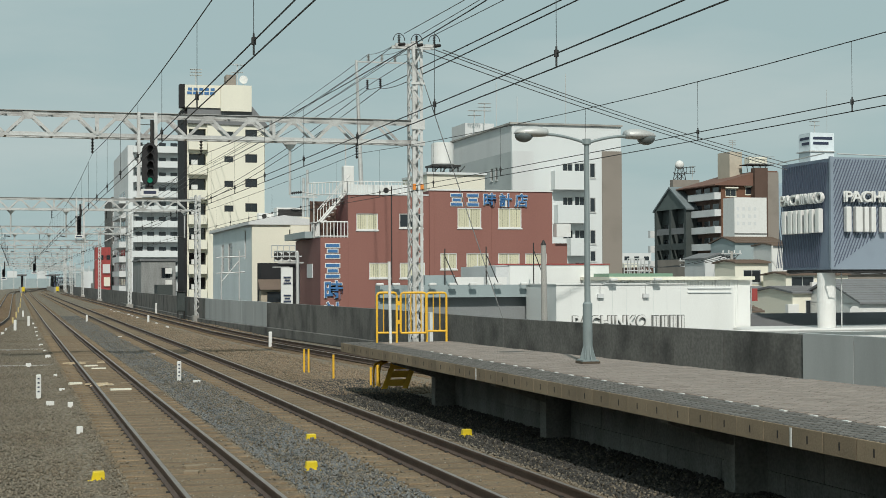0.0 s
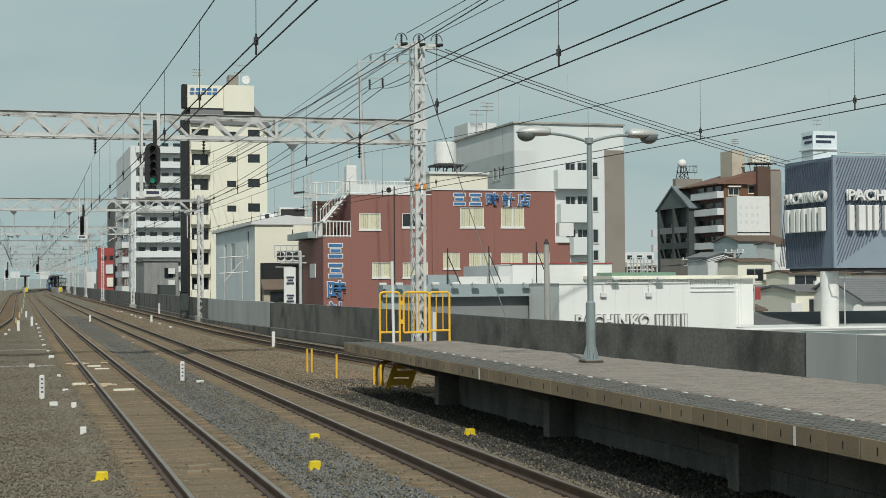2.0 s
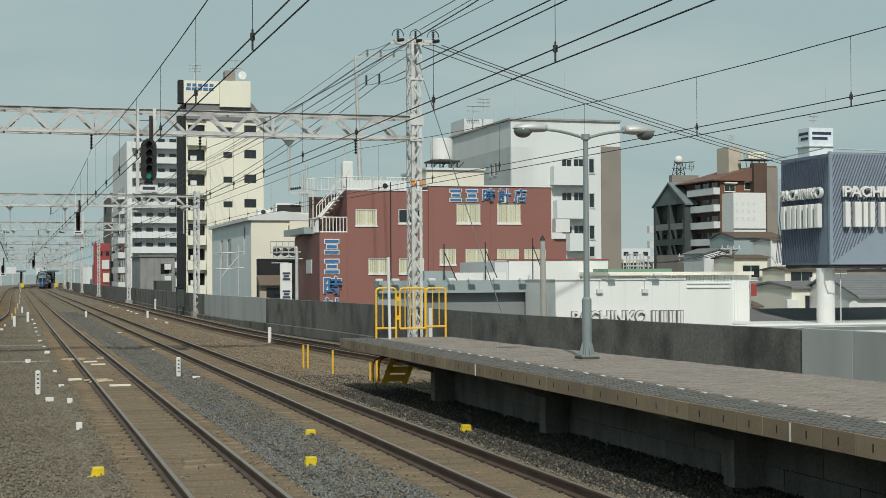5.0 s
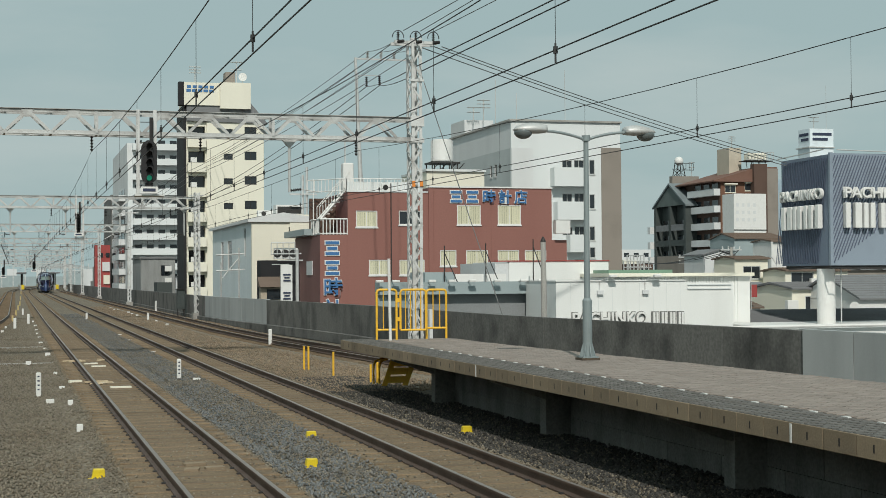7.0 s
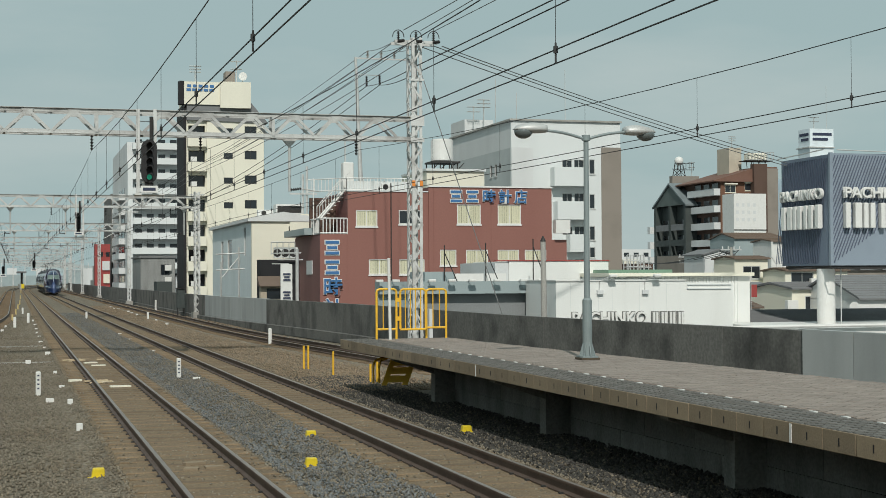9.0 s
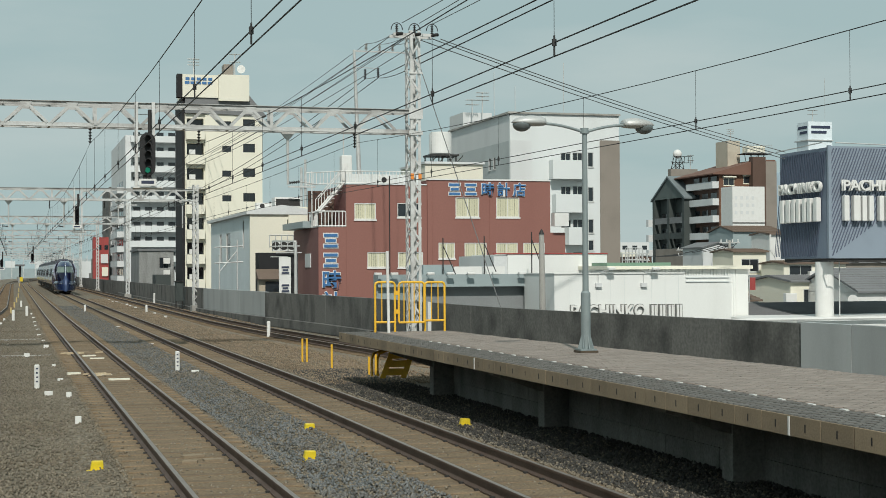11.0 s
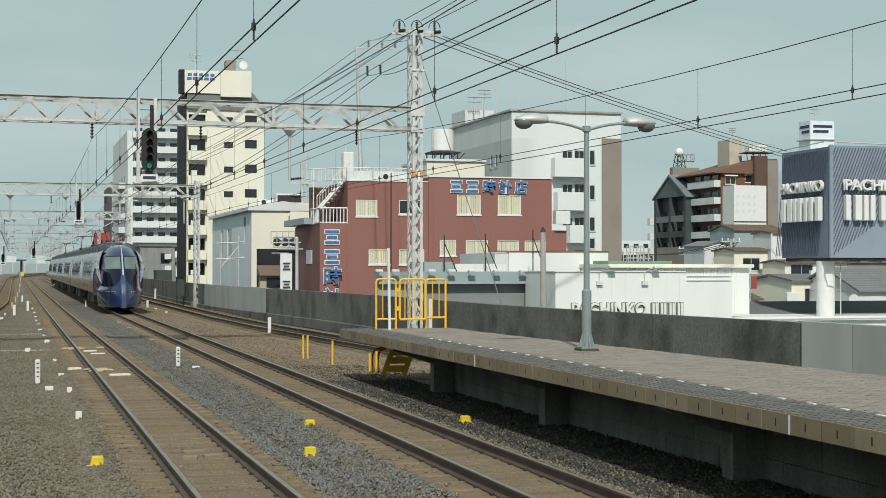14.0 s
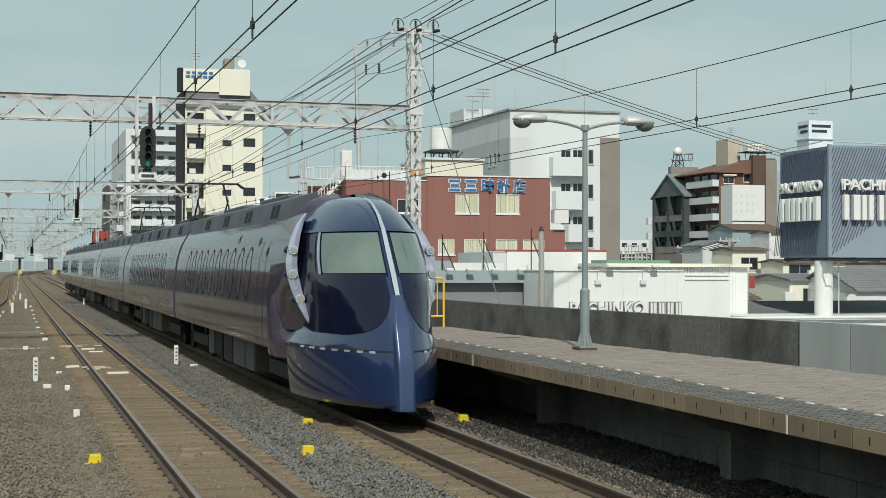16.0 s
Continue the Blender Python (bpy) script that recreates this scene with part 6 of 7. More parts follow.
def spot(x, y, z, dx, dz):
    t = thing("spot_lamp", (x, y, z), "small white spot lamp on a bracket", "lamp", "spot lamps")
    bm = bmesh.new()
    rod(bm, (x, y, z), (x + dx, y - 0.35, z + dz), 0.018, n=5)
    part("arm", bm, STEEL, t)
    part("head", B((x + dx - 0.17, x + dx + 0.17, y - 0.5, y - 0.3, z + dz - 0.05, z + dz + 0.07)), WHITE, t, bevel=0.03)


for sx_ in (15.911, 16.679, 17.452, 18.391, 19.337, 20.318, 21.528, 22.805, 23.701):
    spot(sx_, 66.0, 2.264, 0.1, 0.03)
for sx_ in (25.721, 27.860):
    spot(sx_ - 0.5, 62.0, 2.273, 0.5, 0.2)
for sx_ in (25.228, 27.413):
    t = thing("wall_flood_lamp", (sx_, 61.8, 1.690), "grey flood lamp hung on a white wall", "lamp", "flood lamps")
    bm = bmesh.new()
    rod(bm, (sx_, 61.97, 2.273), (sx_, 61.97, 1.817), 0.02, n=5)
    part("hanger", bm, STEEL, t)
    part("head", B((sx_ - 0.14, sx_ + 0.14, 61.85, 61.99, 1.665, 1.842)), LIGHTGREY, t)
for sx_, zt_ in ((19.785, 3.977), (21.840, 4.084), (24.247, 4.275)):
    t = thing("stay_pole", (sx_, 68, 2), "thin dark roof pole with a slanting stay", "pole", "roof poles")
    bm = bmesh.new()
    rod(bm, (sx_, 68, 2.191), (sx_, 68, zt_), 0.03, n=5)
    part("pole", bm, IRON, t)
    bm = bmesh.new()
    rod(bm, (sx_ + 0.5, 67.5, 2.191), (sx_, 68, zt_ - 0.36), 0.025, n=5)
    part("stay", bm, IRON, t)

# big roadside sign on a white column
# front grey darkened, with the shade of the box's side in the colour
SIGNSIDE = material("sign_side_shaded", (0.15, 0.19, 0.25), 0.6, 0.1, 0.06, 0.8, 0.1, 20)
ks = thing("roadside_sign", (38, 62, -6), "large slate-blue box sign with white block letters on column", "sign")
KX0, KX1, KY = 36.884, 36.884 + 7.0, 62.0
KZ0, KZ1 = 2.913, 8.183
part("front_panel", B((KX0 + 0.02, KX1, KY, KY + 0.2, KZ0, KZ1)), SIGNMID, ks)
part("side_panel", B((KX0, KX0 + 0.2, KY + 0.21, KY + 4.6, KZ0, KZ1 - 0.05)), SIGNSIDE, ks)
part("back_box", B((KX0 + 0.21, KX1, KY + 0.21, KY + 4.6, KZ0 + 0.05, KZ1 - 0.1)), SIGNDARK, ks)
part("corner_post", B((KX0 - 0.04, KX0 + 0.12, KY - 0.04, KY + 0.12, KZ0, KZ1 + 0.03)), SIGNMID, ks)
for k in range(44):                     # slanting slats of the screen over both faces
    xt = KX0 + 0.25 + k * 0.155
    bm = bmesh.new()
    drop = min((xt - KX0 - 0.1) / 0.42, max(0.6, 5.1 - 0.9 * max(0.0, xt - KX0 - 2.2)))
    rod(bm, (xt - drop * 0.42, KY - 0.02, KZ1 - 0.1 - drop), (xt, KY - 0.02, KZ1 - 0.1), 0.03, n=4)
    part("slat", bm, SIGNDARK, ks)
for k in range(26):
    y = KY + 0.25 + k * 0.16
    bm = bmesh.new()
    rod(bm, (KX0 - 0.03, y + 0.9, KZ0 + 0.1), (KX0 - 0.03, y - 0.0, KZ1 - 0.2), 0.022, n=4)
    part("slat", bm, SIGNDARK, ks)
letters(ks, "PACHINKO", 37.398, KY - 0.28, 6.094, 0.68, WHITE, WHITE, 0.09, "sign_letter", sx=1.15)
letters(ks, "PACHINKO", KX0 - 0.15, KY + 4.45, 6.089, 0.68, WHITE, WHITE, 0.09, "sign_letter", face="left", sx=1.15)
for a, b in ((0.0, 0.27), (0.5, 0.86), (0.96, 1.2), (1.32, 1.57), (1.87, 2.12), (2.26, 2.52), (2.84, 3.1)):
    part("sign_letter_block", B((37.5 + a, 37.5 + b, KY - 0.35, KY - 0.05, 4.661, 5.855)), WHITE, ks, bevel=0.04)
for a, b in ((0.0, 0.36), (0.58, 1.0), (1.12, 1.44), (1.58, 1.9), (2.16, 2.46), (2.62, 2.95), (3.2, 3.55)):
    part("sign_letter_block", B((KX0 - 0.3, KX0 - 0.05, KY + 4.17 - b, KY + 4.17 - a, 4.659, 5.798)), WHITE, ks, bevel=0.04)
bm = bmesh.new()
rod(bm, (37.307, KY + 1.2, -6), (37.307, KY + 1.2, KZ0 - 0.15), 0.43, n=28)
part("column", bm, WHITE, ks, "round white column")
bm = bmesh.new()
rod(bm, (37.845, KY + 0.75, -6), (37.845, KY + 0.75, KZ0 - 0.1), 0.03, n=6)
part("conduit", bm, STEEL, ks)
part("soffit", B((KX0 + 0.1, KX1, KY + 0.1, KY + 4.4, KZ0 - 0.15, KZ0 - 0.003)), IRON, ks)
for ax_, dx in ((35.525, -1.2), (36.842, 1.2), (38.025, 1.2)):
    bm = bmesh.new()
    rod(bm, (ax_, KY - 0.6, KZ0 - 0.12), (ax_ + dx, KY - 0.6, KZ0 - 0.2), 0.03, n=5)
    rod(bm, (ax_, KY + 0.1, KZ0 - 0.1), (ax_, KY - 0.6, KZ0 - 0.12), 0.03, n=5)
    part("lamp_arm", bm, IRON, ks)
bm = bmesh.new()
rod(bm, (KX0 + 0.3, KY - 0.1, KZ1 + 0.15), (KX1, KY - 0.1, KZ1 + 0.02), 0.03, n=5)
rod(bm, (KX0 - 0.1, KY + 0.4, KZ1 + 0.2), (KX0 - 0.2, KY + 4.6, KZ1 + 0.05), 0.03, n=5)
part("top_lamp_rail", bm, STEEL, ks)


# houses and roofs between
def tile_house(x0, x1, y0, y1, ze, zr, wall_m, roof_m, label, ridge="x", win=()):
    h = thing("house", ((x0 + x1) / 2, y0, -6), label, "house", "houses")
    facade(h, "front", y0, x0, x1, -6, ze, list(win), wall_m)
    for o in win:
        window(h, "front", y0, o, frame_mat=STEEL)
    core(h, x0 + 0.01, x1 - 0.01, y0 + 0.3, y1, ze, wall_m)
    bm = bmesh.new()
    if ridge == "x":
        ym = (y0 + y1) / 2
        prism(bm, ((y0 - 0.3, ze - 0.02), (ym, zr), (y1 + 0.3, ze - 0.02), (y1 + 0.3, ze + 0.1), (ym, zr + 0.14), (y0 - 0.3, ze + 0.1)), "x", x0 - 0.15, x1 + 0.15)
    else:
        xm = (x0 + x1) / 2
        prism(bm, ((x0 - 0.2, ze - 0.02), (xm, zr), (x1 + 0.2, ze - 0.02), (x1 + 0.2, ze + 0.1), (xm, zr + 0.14), (x0 - 0.2, ze + 0.1)), "y", y0 - 0.2, y1 + 0.2)
    part("roof", bm, roof_m, h)
    gb = bmesh.new()
    if ridge == "x":
        prism(gb, ((y0 + 0.02, ze - 0.02), (y1 - 0.02, ze - 0.02), ((y0 + y1) / 2, zr - 0.01)), "x", x0 + 0.01, x1 - 0.01)
    else:
        prism(gb, ((x0 + 0.02, ze - 0.02), (x1 - 0.02, ze - 0.02), ((x0 + x1) / 2, zr - 0.01)), "y", y0 + 0.01, y1 - 0.01)
    part("gable_wall", gb, wall_m, h)
    if ridge == "x":                        # rows of tiles as raised courses
        n = 10
        for k in range(1, n):
            u = k / n
            yy, zz = y0 - 0.3 + ((y1 - y0) / 2 + 0.3) * u, ze + 0.1 + (zr + 0.04 - ze) * u
            part("tile_course", B((x0 - 0.15, x1 + 0.15, yy - 0.05, yy + 0.02, zz - 0.02, zz + 0.03)), roof_m, h)
    return h


tile_house(77.165, 83.107, 150, 156, 6.499, 7.130, BLUEGREY, ROOFBROWN, "grey rendered house with dark brown roof")
tile_house(72.472, 76.000, 148, 153, 4.653, 5.208, LIGHTGREY, ROOFGREY, "low grey gabled house beyond the shed", ridge="y")
tile_house(61.721, 65.010, 120, 124, 3.886, 4.087, OFFWHITE, ROOFBROWN, "cream house with reddish window shutters",
           win=[(62.547, 64.276, 2.124, 3.282)])
tile_house(52.577, 56.087, 100, 110, 0.243, 1.799, LIGHTGREY, ROOFGREY, "low house with slate grey tiled roof")
tile_house(43.617, 45.468, 85, 94, 0.386, 1.240, LIGHTGREY, ROOFBROWN, "low house with brown tiled roof")
tile_house(50.554, 53.295, 90, 96, 1.503, 1.847, OFFWHITE, ROOFGREY, "beige house with flat canopy and window",
           win=[(51.529, 53.117, 0.086, 1.041)])
tile_house(63.963, 70.000, 115, 119, 2.785, 2.980, OFFWHITE, ROOFBROWN, "cream house under the roadside sign",
           win=[(64.506, 66.688, 1.815, 2.693)])
tile_house(51.940, 51.940 + 7, 84, 92, 0.882, 2.324, WHITE, ROOFGREY, "white house with grey ribbed roof")
tile_house(79.138, 83.447 + 4, 130, 140, 2.901, 4.187, TAUPE, ROOFGREY, "taupe house far behind the sign")
tile_house(76.259, 78.564, 140, 144, 5.939, 6.176, WHITE, ROOFBROWN, "narrow white house with brown roof")
lr = thing("low_roof", (36, 60, -6), "long dark tiled roof with white parapet pipe", "roof")
rx0, rx1 = 32.891, 32.891 + 14
bm = bmesh.new()
prism(bm, ((66.5, 0.123), (72.0, 0.635), (72.0, 0.123)), "x", 33.919, rx1)
part("roof", bm, ROOFGREY, lr)
for k in range(12):
    yy = 66.6 + k * 0.45
    zz = 0.123 + (0.635 - 0.123) * (yy - 66.5) / 5.5
    part("tile_course", B((33.919, rx1, yy - 0.05, yy + 0.03, zz, zz + 0.05)), ROOFGREY, lr)
part("wall", B((rx0, rx1, 58, 66.4, -6, 0.150)), WHITE, lr)
bm = bmesh.new()
rod(bm, (29.289, 57.8, 0.255), (rx1, 57.8, 0.255), 0.07, n=8)
part("pipe", bm, WHITE, lr)
part("ridge", B((37.171, rx1 + 3, 72, 72.4, -1, 0.586)), ROOFGREY, lr)
dish2 = thing("satellite_dish", (49.098, 80, 0.218), "white satellite dish beside a tiled roof", "satellite dish", "satellite dishes")
bm = bmesh.new()
rod(bm, (49.098, 79.9, 0.526), (49.098 + 0.1, 80.05, 0.526), 0.3, 0.18, n=16)
rod(bm, (49.098 + 0.1, 80.1, -1), (49.098 + 0.1, 80.1, 0.526), 0.03, n=5)
part("reflector", bm, WHITE, dish2)
vent = thing("red_banner", (44.510, 84.9, -6), "red plastic banner at a house corner", "banner")
part("sheet", B((44.353, 44.744, 84.0, 84.08, 1.109, 1.884)), SIGNRED, vent)
part("banner_pole", B((44.314, 44.353 - 0.001, 84.0, 84.06, -6, 1.954)), STEEL, vent)
pipe = thing("gutter_pipe", (76.040, 139, -6), "pale angled gutter pipe on a house", "pipe")
bm = bmesh.new()
tube(bm, [(75.788, 139, 5.914), (75.766, 139, 4.333), (76.404, 139, 3.334), (76.390, 139, -6)], 0.1, 6)
part("pipe", bm, WHITE, pipe)


# distant town along the line and beyond the roofs
def far_block(x0, x1, y, z1, mat, seed):
    b = thing("distant_building", ((x0 + x1) / 2, y, -6), "distant pale town building in the haze", "building", "distant buildings")
    core(b, x0, x1, y, y + 14, z1, mat, "wall")
    r = random.Random(seed)
    z = z1 - 2.2
    while z > 0 and y < 450:
        n = max(1, int((x1 - x0) / 3))
        for k in range(n):
            xa = x0 + (x1 - x0) * (k + 0.25) / n
            part("window", B((xa, xa + (x1 - x0) / n * 0.5, y - 0.06, y - 0.003, z, z + 1.2)), GLASS, b)
        z -= 3.0
    return b


rr = random.Random(11)
far_block(178.169, 187.850, 420, 10.392, LIGHTGREY, 1)
far_block(140.414, 144.354, 330, 6.270, OFFWHITE, 2)
far_block(130.965, 134.702, 300, 5.056, DARKBROWN, 3)
far_block(101.285, 108.012, 210, 5.557, TAUPE, 4)
for k in range(14):
    y = 380 + 28 * k
    x = wall_x(y) + 3 + rr.random() * 8
    far_block(x, x + 9 + rr.random() * 8, y, 1 + rr.random() * 5, rr.choice((LIGHTGREY, TAUPE, BLUEGREY, CONCRETE)), 20 + k)
# windowless, mostly blue-grey walls: haze painted into the far left town
for k in range(8):
    y = 420 + 50 * k
    x = -16 - 14 * rr.random() + bend(y)
    far_block(x - 12, x, y, 1 + rr.random() * 4, rr.choice((BLUEGREY, CONCRETE, BLUEGREY)), 60 + k)
# the roofline's blue-grey walls stand in for haze too
for k in range(7):
    x = -34 + 15 * k + bend(620)
    b = thing("distant_building", (x, 800, -6), "distant town roofline across the line, haze put into its blue-grey", "building", "distant buildings")
    core(b, x, x + 14, 800 + 8 * k, 815 + 8 * k, 2 + rr.random() * 5, BLUEGREY, "wall")
    part("roof", B((x - 0.3, x + 14.3, 799.8 + 8 * k, 815 + 8 * k, 7.0, 7.2)) if k % 3 == 0 else B((x, x + 5, 800 + 8 * k, 806 + 8 * k, 2, 8)), LIGHTGREY, b)


# street poles, wires and small yard clutter beyond the roofs
def street_pole(x, y, h, arms):
    t = thing("utility_pole", (x, y, -6), "grey street pole with crossarms and transformers", "pole", "street poles")
    bm = bmesh.new()
    rod(bm, (x, y, -6), (x, y, h), 0.2, 0.14, n=8)
    part("shaft", bm, CONCRETE, t)
    for k in range(arms):
        z = h - 0.3 - 0.7 * k
        part("crossarm", B((x - 1.1, x + 1.1, y - 0.06, y + 0.06, z, z + 0.12)), STEEL, t)
        for q in range(4):
            bm = bmesh.new()
            insulator(bm, (x - 0.9 + 0.6 * q, y, z + 0.12), (x - 0.9 + 0.6 * q, y, z + 0.38), 0.09, 3)
            part("insulator", bm, WHITE, t)
    part("transformer", B((x + 0.22, x + 0.75, y - 0.3, y + 0.3, h - 3.0, h - 2.1)), LIGHTGREY, t, bevel=0.08)
    return (x, y, h - 0.3)


tops_ = [street_pole(80.837, 170, 4.982, 2), street_pole(86.956, 175, 5.266, 2), street_pole(66.517, 130, 5.148, 1), street_pole(83.949, 190, 4.508, 2)]
for a, b in zip(tops_, tops_[1:]):
    for d in (-0.8, 0.0, 0.8):
        wire("street_wire", sag_line((a[0] + d, a[1], a[2]), (b[0] + d, b[1], b[2]), 0.5, 8), 0.035, WIRE, "dark sagging street cable between poles", "street cables")
for (xa, xb, y, zt) in ((63.890, 66.816, 150, 4.090), (70.716, 72.910, 165, 4.925)):
    t = thing("yard_fence", (xa, y, -6), "pale steel yard frame with crossing bars", "fence", "yard fences")
    for k in range(6):
        x = xa + (xb - xa) * k / 5
        bm = bmesh.new()
        rod(bm, (x, y, -6), (x, y, zt), 0.07, n=5)
        part("post", bm, STEEL, t)
    for k in range(4):
        bm = bmesh.new()
        rod(bm, (xa, y, zt - 0.7 * k), (xb, y, zt - 0.7 * k), 0.05, n=5)
        part("bar", bm, STEEL, t)
# small wall units and downpipes on the houses
rq = random.Random(9)
for x, y, z in ((62.749, 119.6, 1.829), (66.652, 114.6, 1.567), (52.957, 99.5, 0.066), (50.408, 89.6, 0.165), (81.652, 129.6, 1.674)):
    b = thing("air_conditioner_unit", (x, y, z), "white outdoor air-conditioning unit on a house wall", "air conditioner", "air conditioners")
    part("casing", B((x - 0.4, x + 0.4, y, y + 0.4, z, z + 0.6)), WHITE, b, bevel=0.02)
    part("bracket", B((x - 0.35, x + 0.35, y + 0.05, y + 0.4, z - 0.06, z - 0.001)), STEEL, b)
# ---------- the train ----------
UNDERGREY = material("grey_underframe", (0.13, 0.125, 0.115), 0.8, 0.1, 0.1, 2, 0.1, 30)
GLOSSBLACK = material("gloss_black", (0.006, 0.007, 0.026), 0.12, 0, 0.02, 1, 0, 30, coat=0.25, spec=0.3)
SIDEGLASS = material("train_side_glass", (0.03, 0.03, 0.042), 0.06, 0, 0.02, 1, 0, 30, coat=0.3)
# nose blue made paler, so the sunlight on the keel is in the colour
KEEL = material("keel_sunlit_lacquer", (0.03, 0.055, 0.14), 0.3, 0.2, 0.03, 0.6, 0.0, 30, coat=0.8)
NOSE_AT_16, SPEED = 22.5, 30.4
FULL = 4.8


def lerp_table(tab, v):
    for (a, p), (b, q) in zip(tab, tab[1:]):
        if v <= b:
            u = max(0.0, (v - a) / (b - a))
            return p + (q - p) * u
    return tab[-1][1]


HALF = ((0.25, 1.12), (0.5, 1.27), (0.8, 1.36), (1.1, 1.40), (1.6, 1.41), (2.1, 1.39), (2.6, 1.33), (3.0, 1.22), (3.3, 1.06), (3.55, 0.85), (3.72, 0.6), (3.80, 0.3), (3.82, 0.02))
NOSEHALF = ((0.25, 1.17), (0.5, 1.21), (0.8, 1.24), (1.1, 1.26), (1.2, 1.23), (1.4, 1.13), (1.6, 1.12), (2.1, 1.13), (2.6, 1.10), (3.0, 1.02), (3.3, 0.90), (3.55, 0.72), (3.72, 0.52), (3.80, 0.27), (3.82, 0.02))
TIP = ((0.25, 0.0), (1.0, 0.1), (1.5, 0.3), (1.9, 0.55), (2.3, 0.88), (2.7, 1.25), (3.1, 1.62), (3.37, 1.95), (3.6, 2.4), (3.73, 2.85), (3.82, 3.7))
POWER = ((0.25, 1.8), (1.1, 1.7), (1.6, 1.9), (2.2, 2.2), (3.0, 2.2), (3.82, 2.0))
REACH = ((0.25, 3.6), (1.1, 3.5), (2.0, 3.4), (2.8, 3.1), (3.4, 2.4), (3.82, 0.6))


def nose_point(z, phi):
    """A point of the nose skin at height z; phi in -90..90 degrees, 0 on the centre line."""
    hw, s0, p, d = lerp_table(NOSEHALF, z), lerp_table(TIP, z), lerp_table(POWER, z), lerp_table(REACH, z)
    a = radians(phi)
    e = 2 / p
    zz = z if z < 3.05 else 3.05 + (z - 3.05) * 0.88
    return Vector((math.copysign(hw * abs(math.sin(a)) ** e, phi), s0 + d * (1 - abs(math.cos(a)) ** e), zz))


NOSE_Z = [0.25, 0.4, 0.6, 0.85, 1.05, 1.1, 1.14, 1.2, 1.3, 1.4, 1.6, 1.85, 2.1, 2.35, 2.6, 2.85, 3.05, 3.2, 3.35, 3.5, 3.62, 3.72, 3.78, 3.81]


def nose_patch(bm, z0, z1, p0, p1, nz, npf, off=0.0, mi=0):
    """A skin patch between heights and angles, lifted off the nose."""
    g = []
    for i in range(nz + 1):
        z = z0 + (z1 - z0) * i / nz
        r = []
        for j in range(npf + 1):
            phi = p0 + (p1 - p0) * j / npf
            c = nose_point(z, phi)
            e = nose_point(z, phi + 0.5) - nose_point(z, phi - 0.5)
            u = nose_point(z + 0.01, phi) - nose_point(z - 0.01, phi)
            n = e.cross(u).normalized()
            r.append(bm.verts.new(c + n * off))
        g.append(r)
    for i in range(nz):
        for j in range(npf):
            bm.faces.new((g[i][j], g[i][j + 1], g[i + 1][j + 1], g[i + 1][j])).material_index = mi


def nose_out(z, phi, off):
    """A point lifted off the nose skin."""
    c = nose_point(z, phi)
    e = nose_point(z, phi + 0.5) - nose_point(z, phi - 0.5)
    u = nose_point(z + 0.01, phi) - nose_point(z - 0.01, phi)
    return c + e.cross(u).normalized() * off


# the crescent fin's line, from its upper tip to its lower tip
ARC_X = ((0.0, 0.90), (0.08, 1.02), (0.2, 1.14), (0.335, 1.225), (0.45, 1.26), (0.535, 1.25), (0.65, 1.205), (0.735, 1.155), (0.87, 1.06), (1.0, 0.945))
ARC_Y = ((0.0, 3.62), (0.2, 3.30), (0.335, 3.17), (0.535, 3.06), (0.735, 2.90), (1.0, 2.50))
ARC_Z = ((0.0, 3.42), (0.08, 3.27), (0.335, 2.76), (0.535, 2.345), (0.735, 1.92), (1.0, 1.36))


def side_x(z):
    return lerp_table(HALF, z)


def body_shell(bm, ya, yb):
    """A hollow-looking tube with plain ends; the ends get their own corners so that the sides shade smoothly."""
    prof = [(side_x(z), z) for z in (0.98, 1.02, 1.2, 1.4, 1.7, 2.0, 2.3, 2.6, 2.85, 3.05, 3.2, 3.35, 3.5, 3.62, 3.72, 3.78, 3.81)]
    loop = prof + [(-x, z) for x, z in prof[::-1]]
    prism(bm, loop, "y", ya, yb)
    bmesh.ops.split_edges(bm, edges=[e for e in bm.edges if len(e.link_faces) == 2 and any(len(f.verts) > 4 for f in e.link_faces)])


def oval(bm, side, yc, zc, ry, rz, off, n=18, ring=0.0):
    """An oval patch on the car's side, or a ring of that width."""
    out, inn = [], []
    for k in range(n):
        a = 2 * math.pi * k / n
        z, y = zc + rz * math.sin(a), yc + ry * math.cos(a)
        out.append(bm.verts.new((side * (side_x(z) + off), y, z)))
        if ring:
            z, y = zc + (rz - ring) * math.sin(a), yc + (ry - ring) * math.cos(a)
            inn.append(bm.verts.new((side * (side_x(z) + off + 0.004), y, z)))
    if ring:
        for k in range(n):
            bm.faces.new((out[k], out[(k + 1) % n], inn[(k + 1) % n], inn[k]))
    else:
        bm.faces.new(out)


def bogie(car, y):
    bm = B((-1.05, -0.92, y - 1.6, y + 1.6, 0.4, 0.68), (0.92, 1.05, y - 1.6, y + 1.6, 0.4, 0.68), (-0.92, 0.92, y - 0.2, y + 0.2, 0.38, 0.95))
    part("bogie_frame", bm, IRON, car)
    for d in (-1.05, 1.05):
        bm = bmesh.new()
        for s in (-1, 1):
            rod(bm, (s * 0.5, y + d, 0.43), (s * 0.63, y + d, 0.43), 0.43, n=20)
        rod(bm, (-0.6, y + d, 0.43), (0.6, y + d, 0.43), 0.08)
        part("wheelset", bm, IRON, car)


